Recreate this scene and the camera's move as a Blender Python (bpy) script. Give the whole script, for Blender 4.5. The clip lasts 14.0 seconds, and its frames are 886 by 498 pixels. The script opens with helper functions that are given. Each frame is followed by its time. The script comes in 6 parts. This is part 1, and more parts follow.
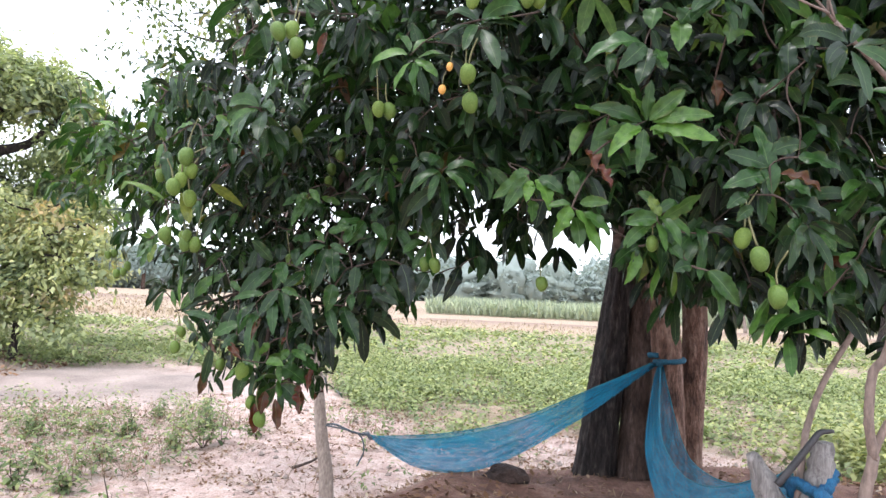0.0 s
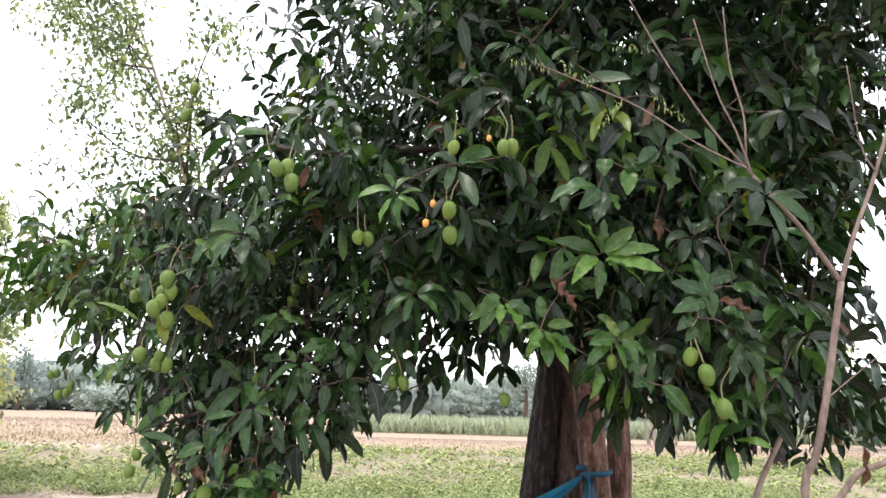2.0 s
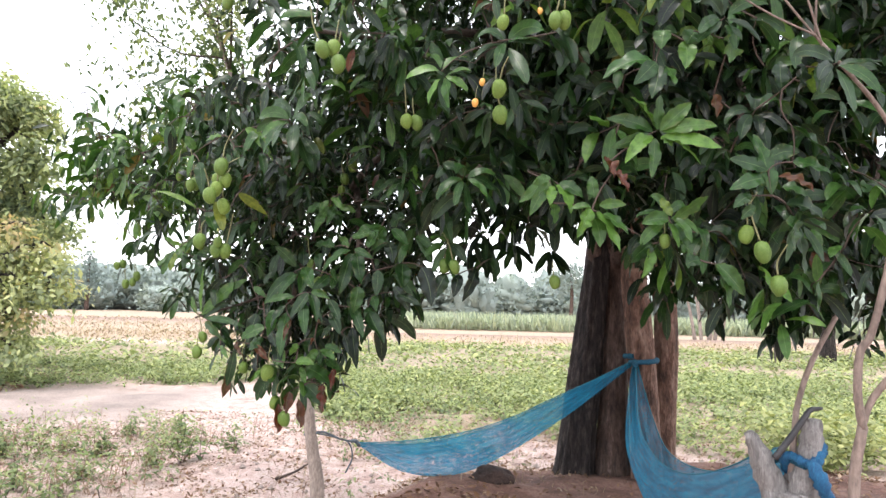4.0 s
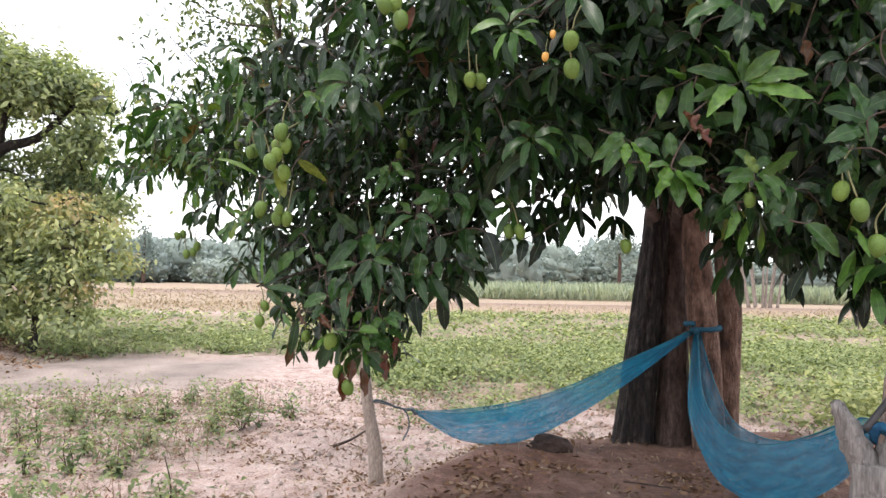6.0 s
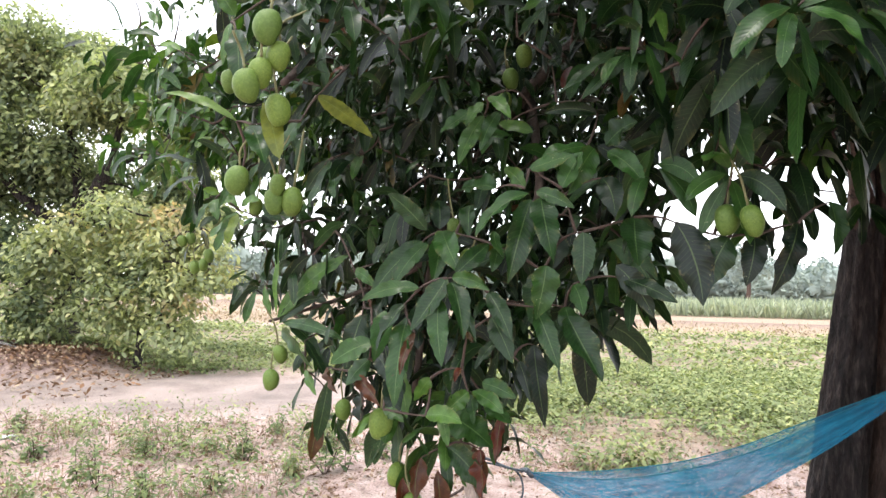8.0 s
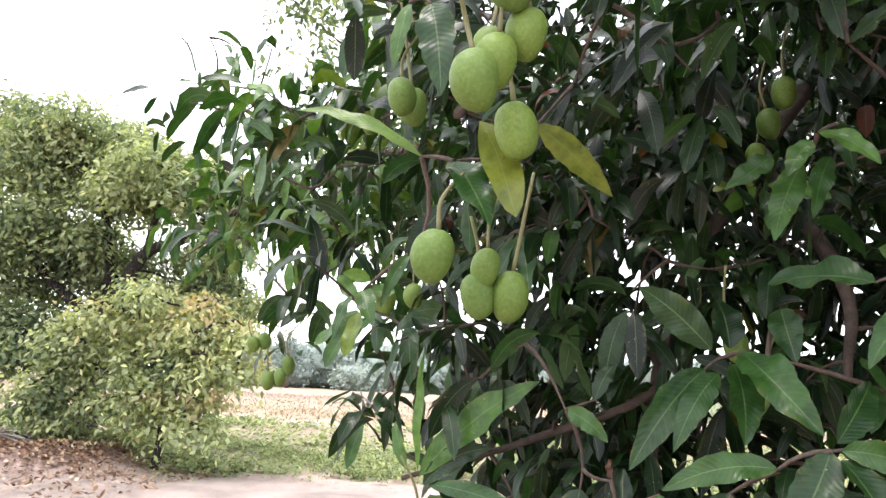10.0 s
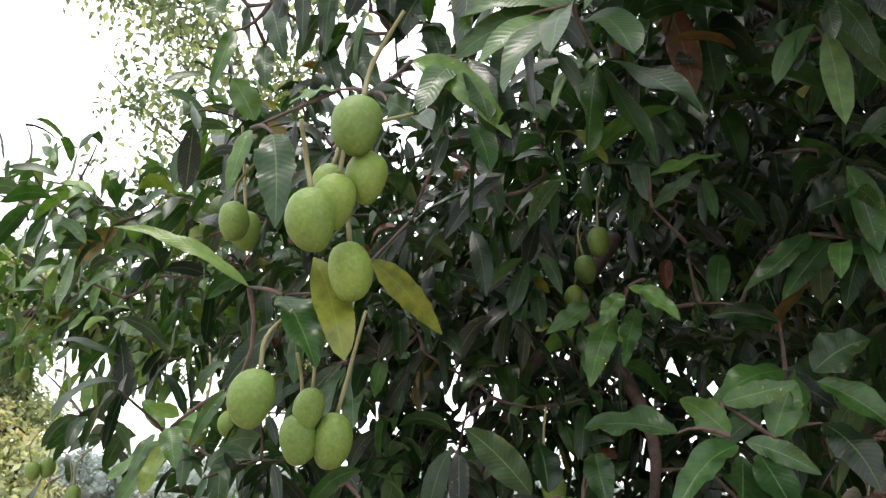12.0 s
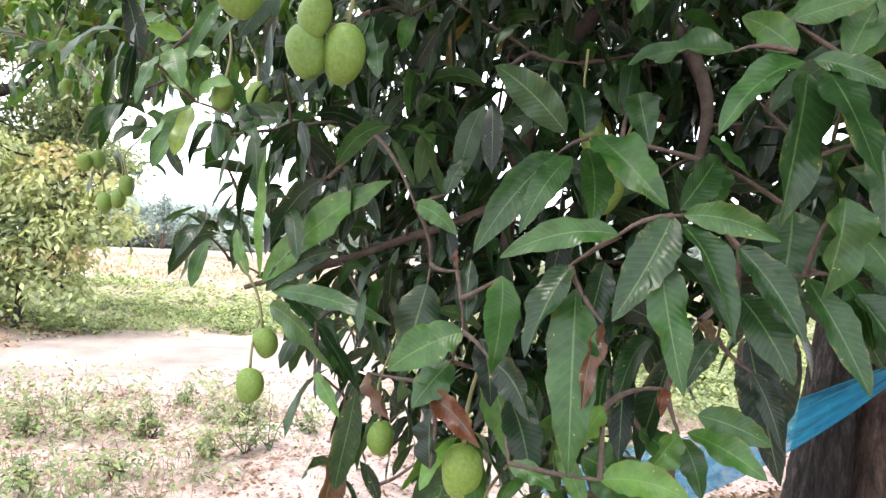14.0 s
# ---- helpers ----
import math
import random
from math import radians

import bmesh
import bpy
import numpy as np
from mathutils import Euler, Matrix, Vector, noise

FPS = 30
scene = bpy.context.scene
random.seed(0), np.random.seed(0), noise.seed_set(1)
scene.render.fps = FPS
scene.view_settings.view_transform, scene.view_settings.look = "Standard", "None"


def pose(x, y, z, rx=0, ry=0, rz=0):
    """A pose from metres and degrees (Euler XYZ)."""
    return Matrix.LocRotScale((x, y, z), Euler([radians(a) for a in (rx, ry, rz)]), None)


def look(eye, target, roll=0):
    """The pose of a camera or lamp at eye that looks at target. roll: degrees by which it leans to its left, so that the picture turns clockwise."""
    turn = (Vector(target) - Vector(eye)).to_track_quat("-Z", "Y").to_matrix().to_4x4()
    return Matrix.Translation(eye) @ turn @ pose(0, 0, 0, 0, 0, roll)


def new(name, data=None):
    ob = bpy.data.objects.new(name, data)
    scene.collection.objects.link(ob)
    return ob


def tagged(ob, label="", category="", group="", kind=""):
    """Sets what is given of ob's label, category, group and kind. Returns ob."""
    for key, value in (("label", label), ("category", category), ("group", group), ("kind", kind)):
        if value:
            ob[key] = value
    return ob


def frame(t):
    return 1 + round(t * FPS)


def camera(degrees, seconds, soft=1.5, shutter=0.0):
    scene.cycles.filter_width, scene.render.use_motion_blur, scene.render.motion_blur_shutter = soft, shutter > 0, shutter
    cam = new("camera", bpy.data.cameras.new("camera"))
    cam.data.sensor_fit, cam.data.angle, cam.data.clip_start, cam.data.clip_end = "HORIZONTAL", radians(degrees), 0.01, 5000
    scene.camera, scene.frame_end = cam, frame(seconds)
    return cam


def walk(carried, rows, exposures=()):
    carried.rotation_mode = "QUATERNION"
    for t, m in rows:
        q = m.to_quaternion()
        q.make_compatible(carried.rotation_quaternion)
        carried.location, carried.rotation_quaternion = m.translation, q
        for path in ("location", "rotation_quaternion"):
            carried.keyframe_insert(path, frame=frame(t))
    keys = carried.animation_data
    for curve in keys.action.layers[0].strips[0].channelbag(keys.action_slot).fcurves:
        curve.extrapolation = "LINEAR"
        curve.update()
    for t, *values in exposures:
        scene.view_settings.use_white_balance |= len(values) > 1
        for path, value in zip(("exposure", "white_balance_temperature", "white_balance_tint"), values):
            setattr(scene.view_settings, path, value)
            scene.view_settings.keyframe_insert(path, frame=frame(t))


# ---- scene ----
import itertools

cam = camera(64.8, 14.0)
PATH = [
    (0, (0.357, 0.084, 1.693), (0.2, 2.074, 1.816), 2.6),
    (0.5, (0.207, -0.009, 1.68), (-0.088, 1.95, 1.95), 3.5),
    (1, (0.122, -0.075, 1.68), (-0.123, 1.88, 2.024), 4.4),
    (1.5, (0.117, -0.114, 1.681), (0.021, 1.843, 2.084), 3.2),
    (2, (0.127, -0.108, 1.689), (0.227, 1.838, 2.141), 1.7),
    (2.5, (0.139, -0.107, 1.685), (0.32, 1.829, 2.153), 1.7),
    (3, (0.154, -0.104, 1.672), (0.358, 1.857, 2.007), 1.2),
    (3.5, (0.149, -0.095, 1.636), (0.284, 1.888, 1.861), 0.7),
    (4, (0.112, -0.097, 1.628), (0.092, 1.896, 1.797), 1.4),
    (4.2, (0.102, -0.121, 1.632), (-0.067, 1.865, 1.797), 1.0),
    (6.3, (0.035, 0.046, 1.603), (-0.111, 2.041, 1.635), 0.8),
    (6.5, (0.055, 0.164, 1.582), (-0.112, 2.157, 1.581), 0.3),
    (7, (0.073, 0.549, 1.614), (-0.314, 2.511, 1.614), 0.5),
    (7.5, (-0.028, 0.941, 1.616), (-0.463, 2.888, 1.749), 1.6),
    (8, (-0.119, 1.253, 1.656), (-0.585, 3.194, 1.768), 1.1),
    (8.5, (-0.229, 1.564, 1.71), (-0.835, 3.458, 1.922), 1.7),
    (9, (-0.364, 1.718, 1.713), (-1.01, 3.589, 2.005), 2.9),
    (9.2, (-0.448, 1.754, 1.716), (-0.987, 3.645, 2.081), 1.7),
    (11.3, (-0.648, 1.738, 1.726), (-1.18, 3.625, 2.122), 4.2),
    (11.5, (-0.635, 1.743, 1.735), (-1.024, 3.639, 2.238), 3.0),
    (12, (-0.602, 1.755, 1.758), (-0.665, 3.628, 2.458), 2.6),
    (12.5, (-0.58, 1.806, 1.713), (-0.576, 3.757, 2.157), 1.8),
    (13, (-0.578, 1.839, 1.677), (-0.632, 3.827, 1.885), 2.1),
    (13.5, (-0.576, 1.856, 1.648), (-0.684, 3.853, 1.683), 2.6),
    (14, (-0.565, 1.859, 1.633), (-0.762, 3.849, 1.638), 2.5),
]
EXPOSURES = [  # seconds, stops, kelvin, tint
    (0.0, 0.3, 6030, 14), (0.8, 0.2, 6280, 14), (1.5, 0.16, 6430, 14), (2.5, 0.4, 6380, 14), (3.0, 0.62, 6330, 16), (3.5, 0.55, 6330, 15), (4.2, 0.36, 6380, 14), (6.5, -0.04, 6430, 14), (8.0, 0.38, 6380, 13),
    (9.0, 0.79, 6380, 14), (11.5, 0.12, 6430, 14), (12.0, 0.27, 6530, 14), (12.5, 0.28, 7630, 10), (13.0, 0.31, 7480, 10), (13.5, 0.8, 6480, 12), (14.0, 0.86, 6330, 11)]
walk(cam, [(t, look(eye, target, roll)) for t, eye, target, roll in PATH], EXPOSURES)

# ---------------------------------------------------------------- light
world = bpy.data.worlds.new("sky")
scene.world = world
world.use_nodes = True
wn, wl = world.node_tree.nodes, world.node_tree.links
sky = wn.new("ShaderNodeTexSky")
sky.sky_type = "NISHITA"
sky.sun_disc = False
sky.sun_elevation, sky.sun_rotation = radians(71), radians(216)
sky.dust_density, sky.air_density = 4.0, 1.2
dim = wn.new("ShaderNodeVectorMath")
dim.operation = "SCALE"
dim.inputs["Scale"].default_value = 0.11
wl.new(sky.outputs[0], dim.inputs[0])
veil = wn.new("ShaderNodeMix")
veil.data_type = "RGBA"
veil.inputs[0].default_value = 0.72
veil.inputs[7].default_value = (1.0, 1.0, 1.02, 1)
wl.new(dim.outputs[0], veil.inputs[6])
wl.new(veil.outputs[2], wn["Background"].inputs[0])
wn["Background"].inputs[1].default_value = 2.7

sun = new("sun", bpy.data.lights.new("sun", "SUN"))
sun.data.energy, sun.data.angle, sun.data.color = 1.5, radians(14), (1.0, 0.95, 0.88)
sun.matrix_world = look((-1.6, -2.2, 8), (0, 0, 0))


# ---------------------------------------------------------------- materials
def mat(name, rough=0.8, metal=0.0):
    m = bpy.data.materials.new(name)
    m.use_nodes = True
    b = m.node_tree.nodes["Principled BSDF"]
    b.inputs["Roughness"].default_value = rough
    b.inputs["Metallic"].default_value = metal
    return m, m.node_tree.nodes, m.node_tree.links, b


def ramp(n, stops):
    r = n.new("ShaderNodeValToRGB")
    while len(r.color_ramp.elements) < len(stops):
        r.color_ramp.elements.new(0.5)
    for e, (p, c) in zip(r.color_ramp.elements, stops):
        e.position, e.color = p, (*c, 1)
    return r


def noise_tex(n, l, scale, detail=4, rough=0.6, coord="Object", stretch=None):
    tc = n.new("ShaderNodeTexCoord")
    src = tc.outputs[coord]
    if stretch:
        mp = n.new("ShaderNodeMapping")
        mp.inputs["Scale"].default_value = stretch
        l.new(src, mp.inputs[0])
        src = mp.outputs[0]
    t = n.new("ShaderNodeTexNoise")
    t.inputs["Scale"].default_value, t.inputs["Detail"].default_value, t.inputs["Roughness"].default_value = scale, detail, rough
    l.new(src, t.inputs["Vector"])
    return t


def mixc(n, l, fac, a, b, mode="MIX"):
    m = n.new("ShaderNodeMix")
    m.data_type, m.blend_type = "RGBA", mode
    for i, v in ((0, fac), (6, a), (7, b)):
        if isinstance(v, bpy.types.NodeSocket):
            l.new(v, m.inputs[i])
        else:
            m.inputs[i].default_value = v if i == 0 else (*v, 1)
    return m.outputs[2]


def mth(n, l, op, a, b=0.0, c=0.0):
    m = n.new("ShaderNodeMath")
    m.operation = op
    for i, v in enumerate((a, b, c)):
        if isinstance(v, bpy.types.NodeSocket):
            l.new(v, m.inputs[i])
        else:
            m.inputs[i].default_value = v
    return m.outputs[0]


def bump(n, l, b, height, strength, dist):
    k = n.new("ShaderNodeBump")
    k.inputs["Strength"].default_value, k.inputs["Distance"].default_value = strength, dist
    l.new(height, k.inputs["Height"])
    l.new(k.outputs[0], b.inputs["Normal"])


def plain(name, stops, scale, rough=0.8, strength=0.4, dist=0.01, stretch=None, fine=None):
    """A two-scale mottled surface with relief."""
    m, n, l, b = mat(name, rough)
    t = noise_tex(n, l, scale, 6, 0.65, stretch=stretch)
    r = ramp(n, stops)
    l.new(t.outputs[0], r.inputs[0])
    t2 = noise_tex(n, l, fine or scale * 9, 3, 0.6, stretch=stretch)
    r2 = ramp(n, [(0.3, (0.62, 0.62, 0.62)), (0.7, (1.2, 1.2, 1.2))])
    l.new(t2.outputs[0], r2.inputs[0])
    l.new(mixc(n, l, 1.0, r.outputs[0], r2.outputs[0], "MULTIPLY"), b.inputs["Base Color"])
    bump(n, l, b, mth(n, l, "ADD", t.outputs[0], mth(n, l, "MULTIPLY", t2.outputs[0], 0.5)), strength, dist)
    return m


def leaf_material(name, stops, rough=0.31, veins=True, trans=0.1, spots=0.5, vary=1.0):
    """Leaf colour from mature (0) to dead (1) and any painted shade, with midrib, side veins and blemishes."""
    m, n, l, b = mat(name, rough)
    b.inputs["Specular IOR Level"].default_value = 0.3 if veins else 0.2
    age_tone = n.new("ShaderNodeAttribute")
    age_tone.attribute_name = "age_tone"
    geo, info = n.new("ShaderNodeNewGeometry"), n.new("ShaderNodeObjectInfo")
    rnd = mth(n, l, "FRACT", mth(n, l, "ADD", geo.outputs["Random Per Island"], mth(n, l, "MULTIPLY", info.outputs["Random"], 7.3)))
    shift = mth(n, l, "MULTIPLY_ADD", mth(n, l, "SUBTRACT", rnd, 0.5), 0.16, age_tone.outputs["Fac"])
    r = ramp(n, stops)
    l.new(shift, r.inputs[0])
    col = r.outputs[0]
    bright = ramp(n, [(0.0, (1 - 0.3 * vary, 1 - 0.28 * vary, 1 - 0.25 * vary)), (1.0, (1 + 0.25 * vary, 1 + 0.22 * vary, 1 + 0.1 * vary))])
    l.new(rnd, bright.inputs[0])
    col = mixc(n, l, 1.0, col, bright.outputs[0], "MULTIPLY")
    if veins:
        uv = n.new("ShaderNodeTexCoord")
        sep = n.new("ShaderNodeSeparateXYZ")
        l.new(uv.outputs["UV"], sep.inputs[0])
        across = mth(n, l, "ABSOLUTE", mth(n, l, "SUBTRACT", sep.outputs[1], 0.5))
        rib = mth(n, l, "LESS_THAN", across, 0.022)
        wave = mth(n, l, "SINE", mth(n, l, "SUBTRACT", mth(n, l, "MULTIPLY", sep.outputs[0], 105.0), mth(n, l, "MULTIPLY", across, 26.0)))
        vein = mth(n, l, "POWER", mth(n, l, "MAXIMUM", wave, 0.0), 6.0)
        t = noise_tex(n, l, 45, 3)
        dapple = ramp(n, [(0.33, (0.62, 0.68, 0.62)), (0.64, (1.22, 1.2, 1.12))])
        l.new(t.outputs[0], dapple.inputs[0])
        col = mixc(n, l, 1.0, col, dapple.outputs[0], "MULTIPLY")
        sp = noise_tex(n, l, 160, 1)
        mask = mth(n, l, "MULTIPLY", mth(n, l, "GREATER_THAN", sp.outputs[0], 0.73), spots)
        col = mixc(n, l, mask, col, (0.05, 0.035, 0.015))
        worn = noise_tex(n, l, 22, 5, 0.7)
        edge = mth(n, l, "MULTIPLY", mth(n, l, "POWER", mth(n, l, "MULTIPLY", across, 2.0), 5.0), mth(n, l, "GREATER_THAN", worn.outputs[0], 0.55))
        col = mixc(n, l, mth(n, l, "MULTIPLY", edge, 0.6), col, (0.11, 0.1, 0.035))
        pale = mth(n, l, "MULTIPLY", mth(n, l, "GREATER_THAN", noise_tex(n, l, 260, 0).outputs[0], 0.79), mth(n, l, "MULTIPLY", mth(n, l, "GREATER_THAN", worn.outputs[0], 0.56), 0.5))
        col = mixc(n, l, pale, col, (0.3, 0.33, 0.2))
        col = mixc(n, l, mth(n, l, "MULTIPLY", vein, 0.07), col, (0.14, 0.22, 0.08))
        col = mixc(n, l, mth(n, l, "MULTIPLY", rib, 0.3), col, (0.16, 0.24, 0.09))
        bump(n, l, b, mth(n, l, "SUBTRACT", mth(n, l, "MULTIPLY", wave, 0.18), rib), 0.2, 0.002)
    l.new(col, b.inputs["Base Color"])
    if trans:
        tr = n.new("ShaderNodeBsdfTranslucent")
        l.new(mixc(n, l, 1.0, col, (1.6, 1.7, 0.7) if veins else (1.25, 1.35, 0.8), "MULTIPLY"), tr.inputs[0])
        mx = n.new("ShaderNodeMixShader")
        mx.inputs[0].default_value = trans
        l.new(b.outputs[0], mx.inputs[1])
        l.new(tr.outputs[0], mx.inputs[2])
        l.new(mx.outputs[0], n["Material Output"].inputs[0])
    return m


# Near-black low end also stands for painted shade inside the crown.
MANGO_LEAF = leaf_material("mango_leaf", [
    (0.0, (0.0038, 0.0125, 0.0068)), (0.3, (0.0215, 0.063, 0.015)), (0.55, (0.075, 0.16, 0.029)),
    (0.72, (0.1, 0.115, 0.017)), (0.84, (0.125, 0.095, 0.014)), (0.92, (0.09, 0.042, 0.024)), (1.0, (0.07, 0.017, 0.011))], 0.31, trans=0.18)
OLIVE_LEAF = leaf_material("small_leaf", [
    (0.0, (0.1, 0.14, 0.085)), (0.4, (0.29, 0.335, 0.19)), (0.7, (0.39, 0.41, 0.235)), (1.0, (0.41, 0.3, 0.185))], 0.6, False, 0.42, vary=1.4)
CROP_LEAF = leaf_material("crop_leaf", [
    (0.0, (0.133, 0.177, 0.097)), (0.5, (0.227, 0.28, 0.13)), (1.0, (0.34, 0.36, 0.167))], 0.65, False, 0.25)
WEED_LEAF = leaf_material("weed_leaf", [
    (0.0, (0.09, 0.13, 0.065)), (0.5, (0.18, 0.235, 0.11)), (1.0, (0.31, 0.32, 0.16))], 0.65, False, 0.3)
# Pale blue-grey haze of distance is mixed into these leaf colours.
HAZED_LEAF = leaf_material("hazed_leaf", [
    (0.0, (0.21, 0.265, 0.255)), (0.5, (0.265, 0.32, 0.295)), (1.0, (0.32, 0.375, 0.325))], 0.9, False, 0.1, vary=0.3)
CANE_LEAF = leaf_material("cane_leaf", [
    (0.0, (0.253, 0.307, 0.227)), (0.6, (0.333, 0.38, 0.287)), (1.0, (0.387, 0.413, 0.32))], 0.7, False, 0.2)
DRY_LEAF = leaf_material("dry_leaf", [
    (0.0, (0.133, 0.073, 0.04)), (0.35, (0.213, 0.133, 0.087)), (0.7, (0.32, 0.253, 0.187)), (1.0, (0.4, 0.347, 0.28))], 0.8, False, 0.0)
STRAW = leaf_material("straw", [
    (0.0, (0.2, 0.147, 0.087)), (0.5, (0.307, 0.24, 0.147)), (1.0, (0.4, 0.333, 0.227))], 0.8, False, 0.0)


def fruit_material():
    m, n, l, b = mat("mango_skin", 0.5)
    b.inputs["Specular IOR Level"].default_value = 0.25
    info = n.new("ShaderNodeObjectInfo")
    t = noise_tex(n, l, 14, 4)
    r = ramp(n, [(0.25, (0.075, 0.13, 0.024)), (0.55, (0.112, 0.178, 0.036)), (0.8, (0.165, 0.23, 0.056))])
    l.new(t.outputs[0], r.inputs[0])
    dots = n.new("ShaderNodeTexVoronoi")
    dots.inputs["Scale"].default_value = 330
    tc = n.new("ShaderNodeTexCoord")
    l.new(tc.outputs["Object"], dots.inputs[0])
    d = mth(n, l, "LESS_THAN", dots.outputs["Distance"], 0.12)
    col = mixc(n, l, mth(n, l, "MULTIPLY", d, 0.2), r.outputs[0], (0.45, 0.5, 0.28))
    tone = ramp(n, [(0.0, (0.75, 0.8, 0.8)), (1.0, (1.15, 1.1, 1.0))])
    l.new(info.outputs["Random"], tone.inputs[0])
    l.new(mixc(n, l, 1.0, col, tone.outputs[0], "MULTIPLY"), b.inputs["Base Color"])
    b.inputs["Subsurface Weight"].default_value = 0.08
    b.inputs["Subsurface Radius"].default_value = (0.01, 0.01, 0.004)
    bump(n, l, b, t.outputs[0], 0.12, 0.004)
    return m


FRUIT = fruit_material()
RIPE = plain("ripe_skin", [(0.3, (0.536, 0.257, 0.043)), (0.7, (0.607, 0.357, 0.086))], 30, 0.45, 0.1)
STALK = plain("stalk", [(0.3, (0.114, 0.136, 0.05)), (0.7, (0.214, 0.193, 0.093))], 60, 0.7, 0.3, 0.002)
BARK_DARK = plain("dark_bark", [(0.36, (0.01, 0.0075, 0.007)), (0.52, (0.04, 0.03, 0.027)), (0.66, (0.11, 0.085, 0.075))], 26, 0.95, 1.0, 0.12, (1, 1, 0.2), 90)
BARK = plain("mango_bark", [(0.32, (0.036, 0.023, 0.018)), (0.5, (0.105, 0.067, 0.052)), (0.7, (0.2, 0.14, 0.115))], 15, 0.95, 1.0, 0.07, (1, 1, 0.3), 70)
BARK_RED = plain("reddish_bark", [(0.34, (0.05, 0.026, 0.018)), (0.48, (0.16, 0.088, 0.06)), (0.64, (0.29, 0.19, 0.145))], 11, 0.95, 1.0, 0.07, (1, 1, 0.35), 60)
TWIG = plain("twig_bark", [(0.3, (0.035, 0.024, 0.018)), (0.7, (0.1, 0.07, 0.055))], 40, 0.9, 0.4, 0.003)
POLE = plain("pole_bark", [(0.3, (0.214, 0.171, 0.143)), (0.7, (0.357, 0.3, 0.257))], 12, 0.9, 0.5, 0.01, (1, 1, 0.4), 70)
SAPLING = plain("sapling_bark", [(0.3, (0.121, 0.089, 0.071)), (0.7, (0.25, 0.193, 0.161))], 14, 0.85, 0.4, 0.006, (1, 1, 0.4), 80)
WEATHERED = plain("weathered_wood", [(0.3, (0.121, 0.114, 0.107)), (0.55, (0.257, 0.243, 0.229)), (0.8, (0.357, 0.343, 0.321))], 9, 0.9, 0.9, 0.02, (3, 3, 0.35), 50)
BLACK = plain("black_rubber", [(0.3, (0.018, 0.018, 0.02)), (0.7, (0.04, 0.04, 0.042))], 20, 0.55, 0.2, 0.002)
ROCK = plain("clod", [(0.3, (0.022, 0.014, 0.011)), (0.7, (0.075, 0.046, 0.036))], 8, 0.95, 0.8, 0.03)
PALE_ROCK = plain("pale_earth", [(0.3, (0.257, 0.207, 0.179)), (0.7, (0.357, 0.307, 0.271))], 9, 0.95, 0.35, 0.02)
BLUE_CLOTH = plain("blue_cloth", [(0.3, (0.006, 0.057, 0.143)), (0.7, (0.011, 0.121, 0.236))], 20, 0.8, 0.5, 0.006, (4, 4, 1), 90)
ROPE = plain("rope", [(0.3, (0.043, 0.064, 0.086)), (0.7, (0.143, 0.171, 0.193))], 60, 0.9, 0.6, 0.004)


def net_material():
    """Fine knotted nylon netting: threads with open meshes between them."""
    m, n, l, b = mat("blue_net", 0.6)
    uv = n.new("ShaderNodeTexCoord")
    mp = n.new("ShaderNodeMapping")
    mp.inputs["Scale"].default_value = (240, 110, 1)
    mp.inputs["Rotation"].default_value = (0, 0, 0.78)
    l.new(uv.outputs["UV"], mp.inputs[0])
    sep = n.new("ShaderNodeSeparateXYZ")
    l.new(mp.outputs[0], sep.inputs[0])
    a = mth(n, l, "ABSOLUTE", mth(n, l, "SUBTRACT", mth(n, l, "FRACT", sep.outputs[0]), 0.5))
    c = mth(n, l, "ABSOLUTE", mth(n, l, "SUBTRACT", mth(n, l, "FRACT", sep.outputs[1]), 0.5))
    hole = mth(n, l, "MULTIPLY", mth(n, l, "LESS_THAN", a, 0.33), mth(n, l, "LESS_THAN", c, 0.33))
    t = noise_tex(n, l, 1.0, 2, coord="UV", stretch=(14, 9, 1))
    r = ramp(n, [(0.28, (0.001, 0.1, 0.19)), (0.5, (0.004, 0.2, 0.34)), (0.75, (0.022, 0.33, 0.5))])
    l.new(t.outputs[0], r.inputs[0])
    l.new(r.outputs[0], b.inputs["Base Color"])
    tr = n.new("ShaderNodeBsdfTranslucent")
    l.new(r.outputs[0], tr.inputs[0])
    mx = n.new("ShaderNodeMixShader")
    mx.inputs[0].default_value = 0.45
    l.new(b.outputs[0], mx.inputs[1])
    l.new(tr.outputs[0], mx.inputs[2])
    clear = n.new("ShaderNodeBsdfTransparent")
    out = n.new("ShaderNodeMixShader")
    l.new(hole, out.inputs[0])
    l.new(mx.outputs[0], out.inputs[1])
    l.new(clear.outputs[0], out.inputs[2])
    l.new(out.outputs[0], n["Material Output"].inputs[0])
    return m


NET = net_material()
BAND_CLOTH = plain("dark_teal_cloth", [(0.3, (0.004, 0.043, 0.079)), (0.7, (0.01, 0.1, 0.157))], 30, 0.85, 0.6, 0.006, (4, 4, 1), 90)
NET_CORD = plain("net_cord", [(0.3, (0.009, 0.143, 0.214)), (0.7, (0.021, 0.229, 0.3))], 40, 0.8, 0.5, 0.003)


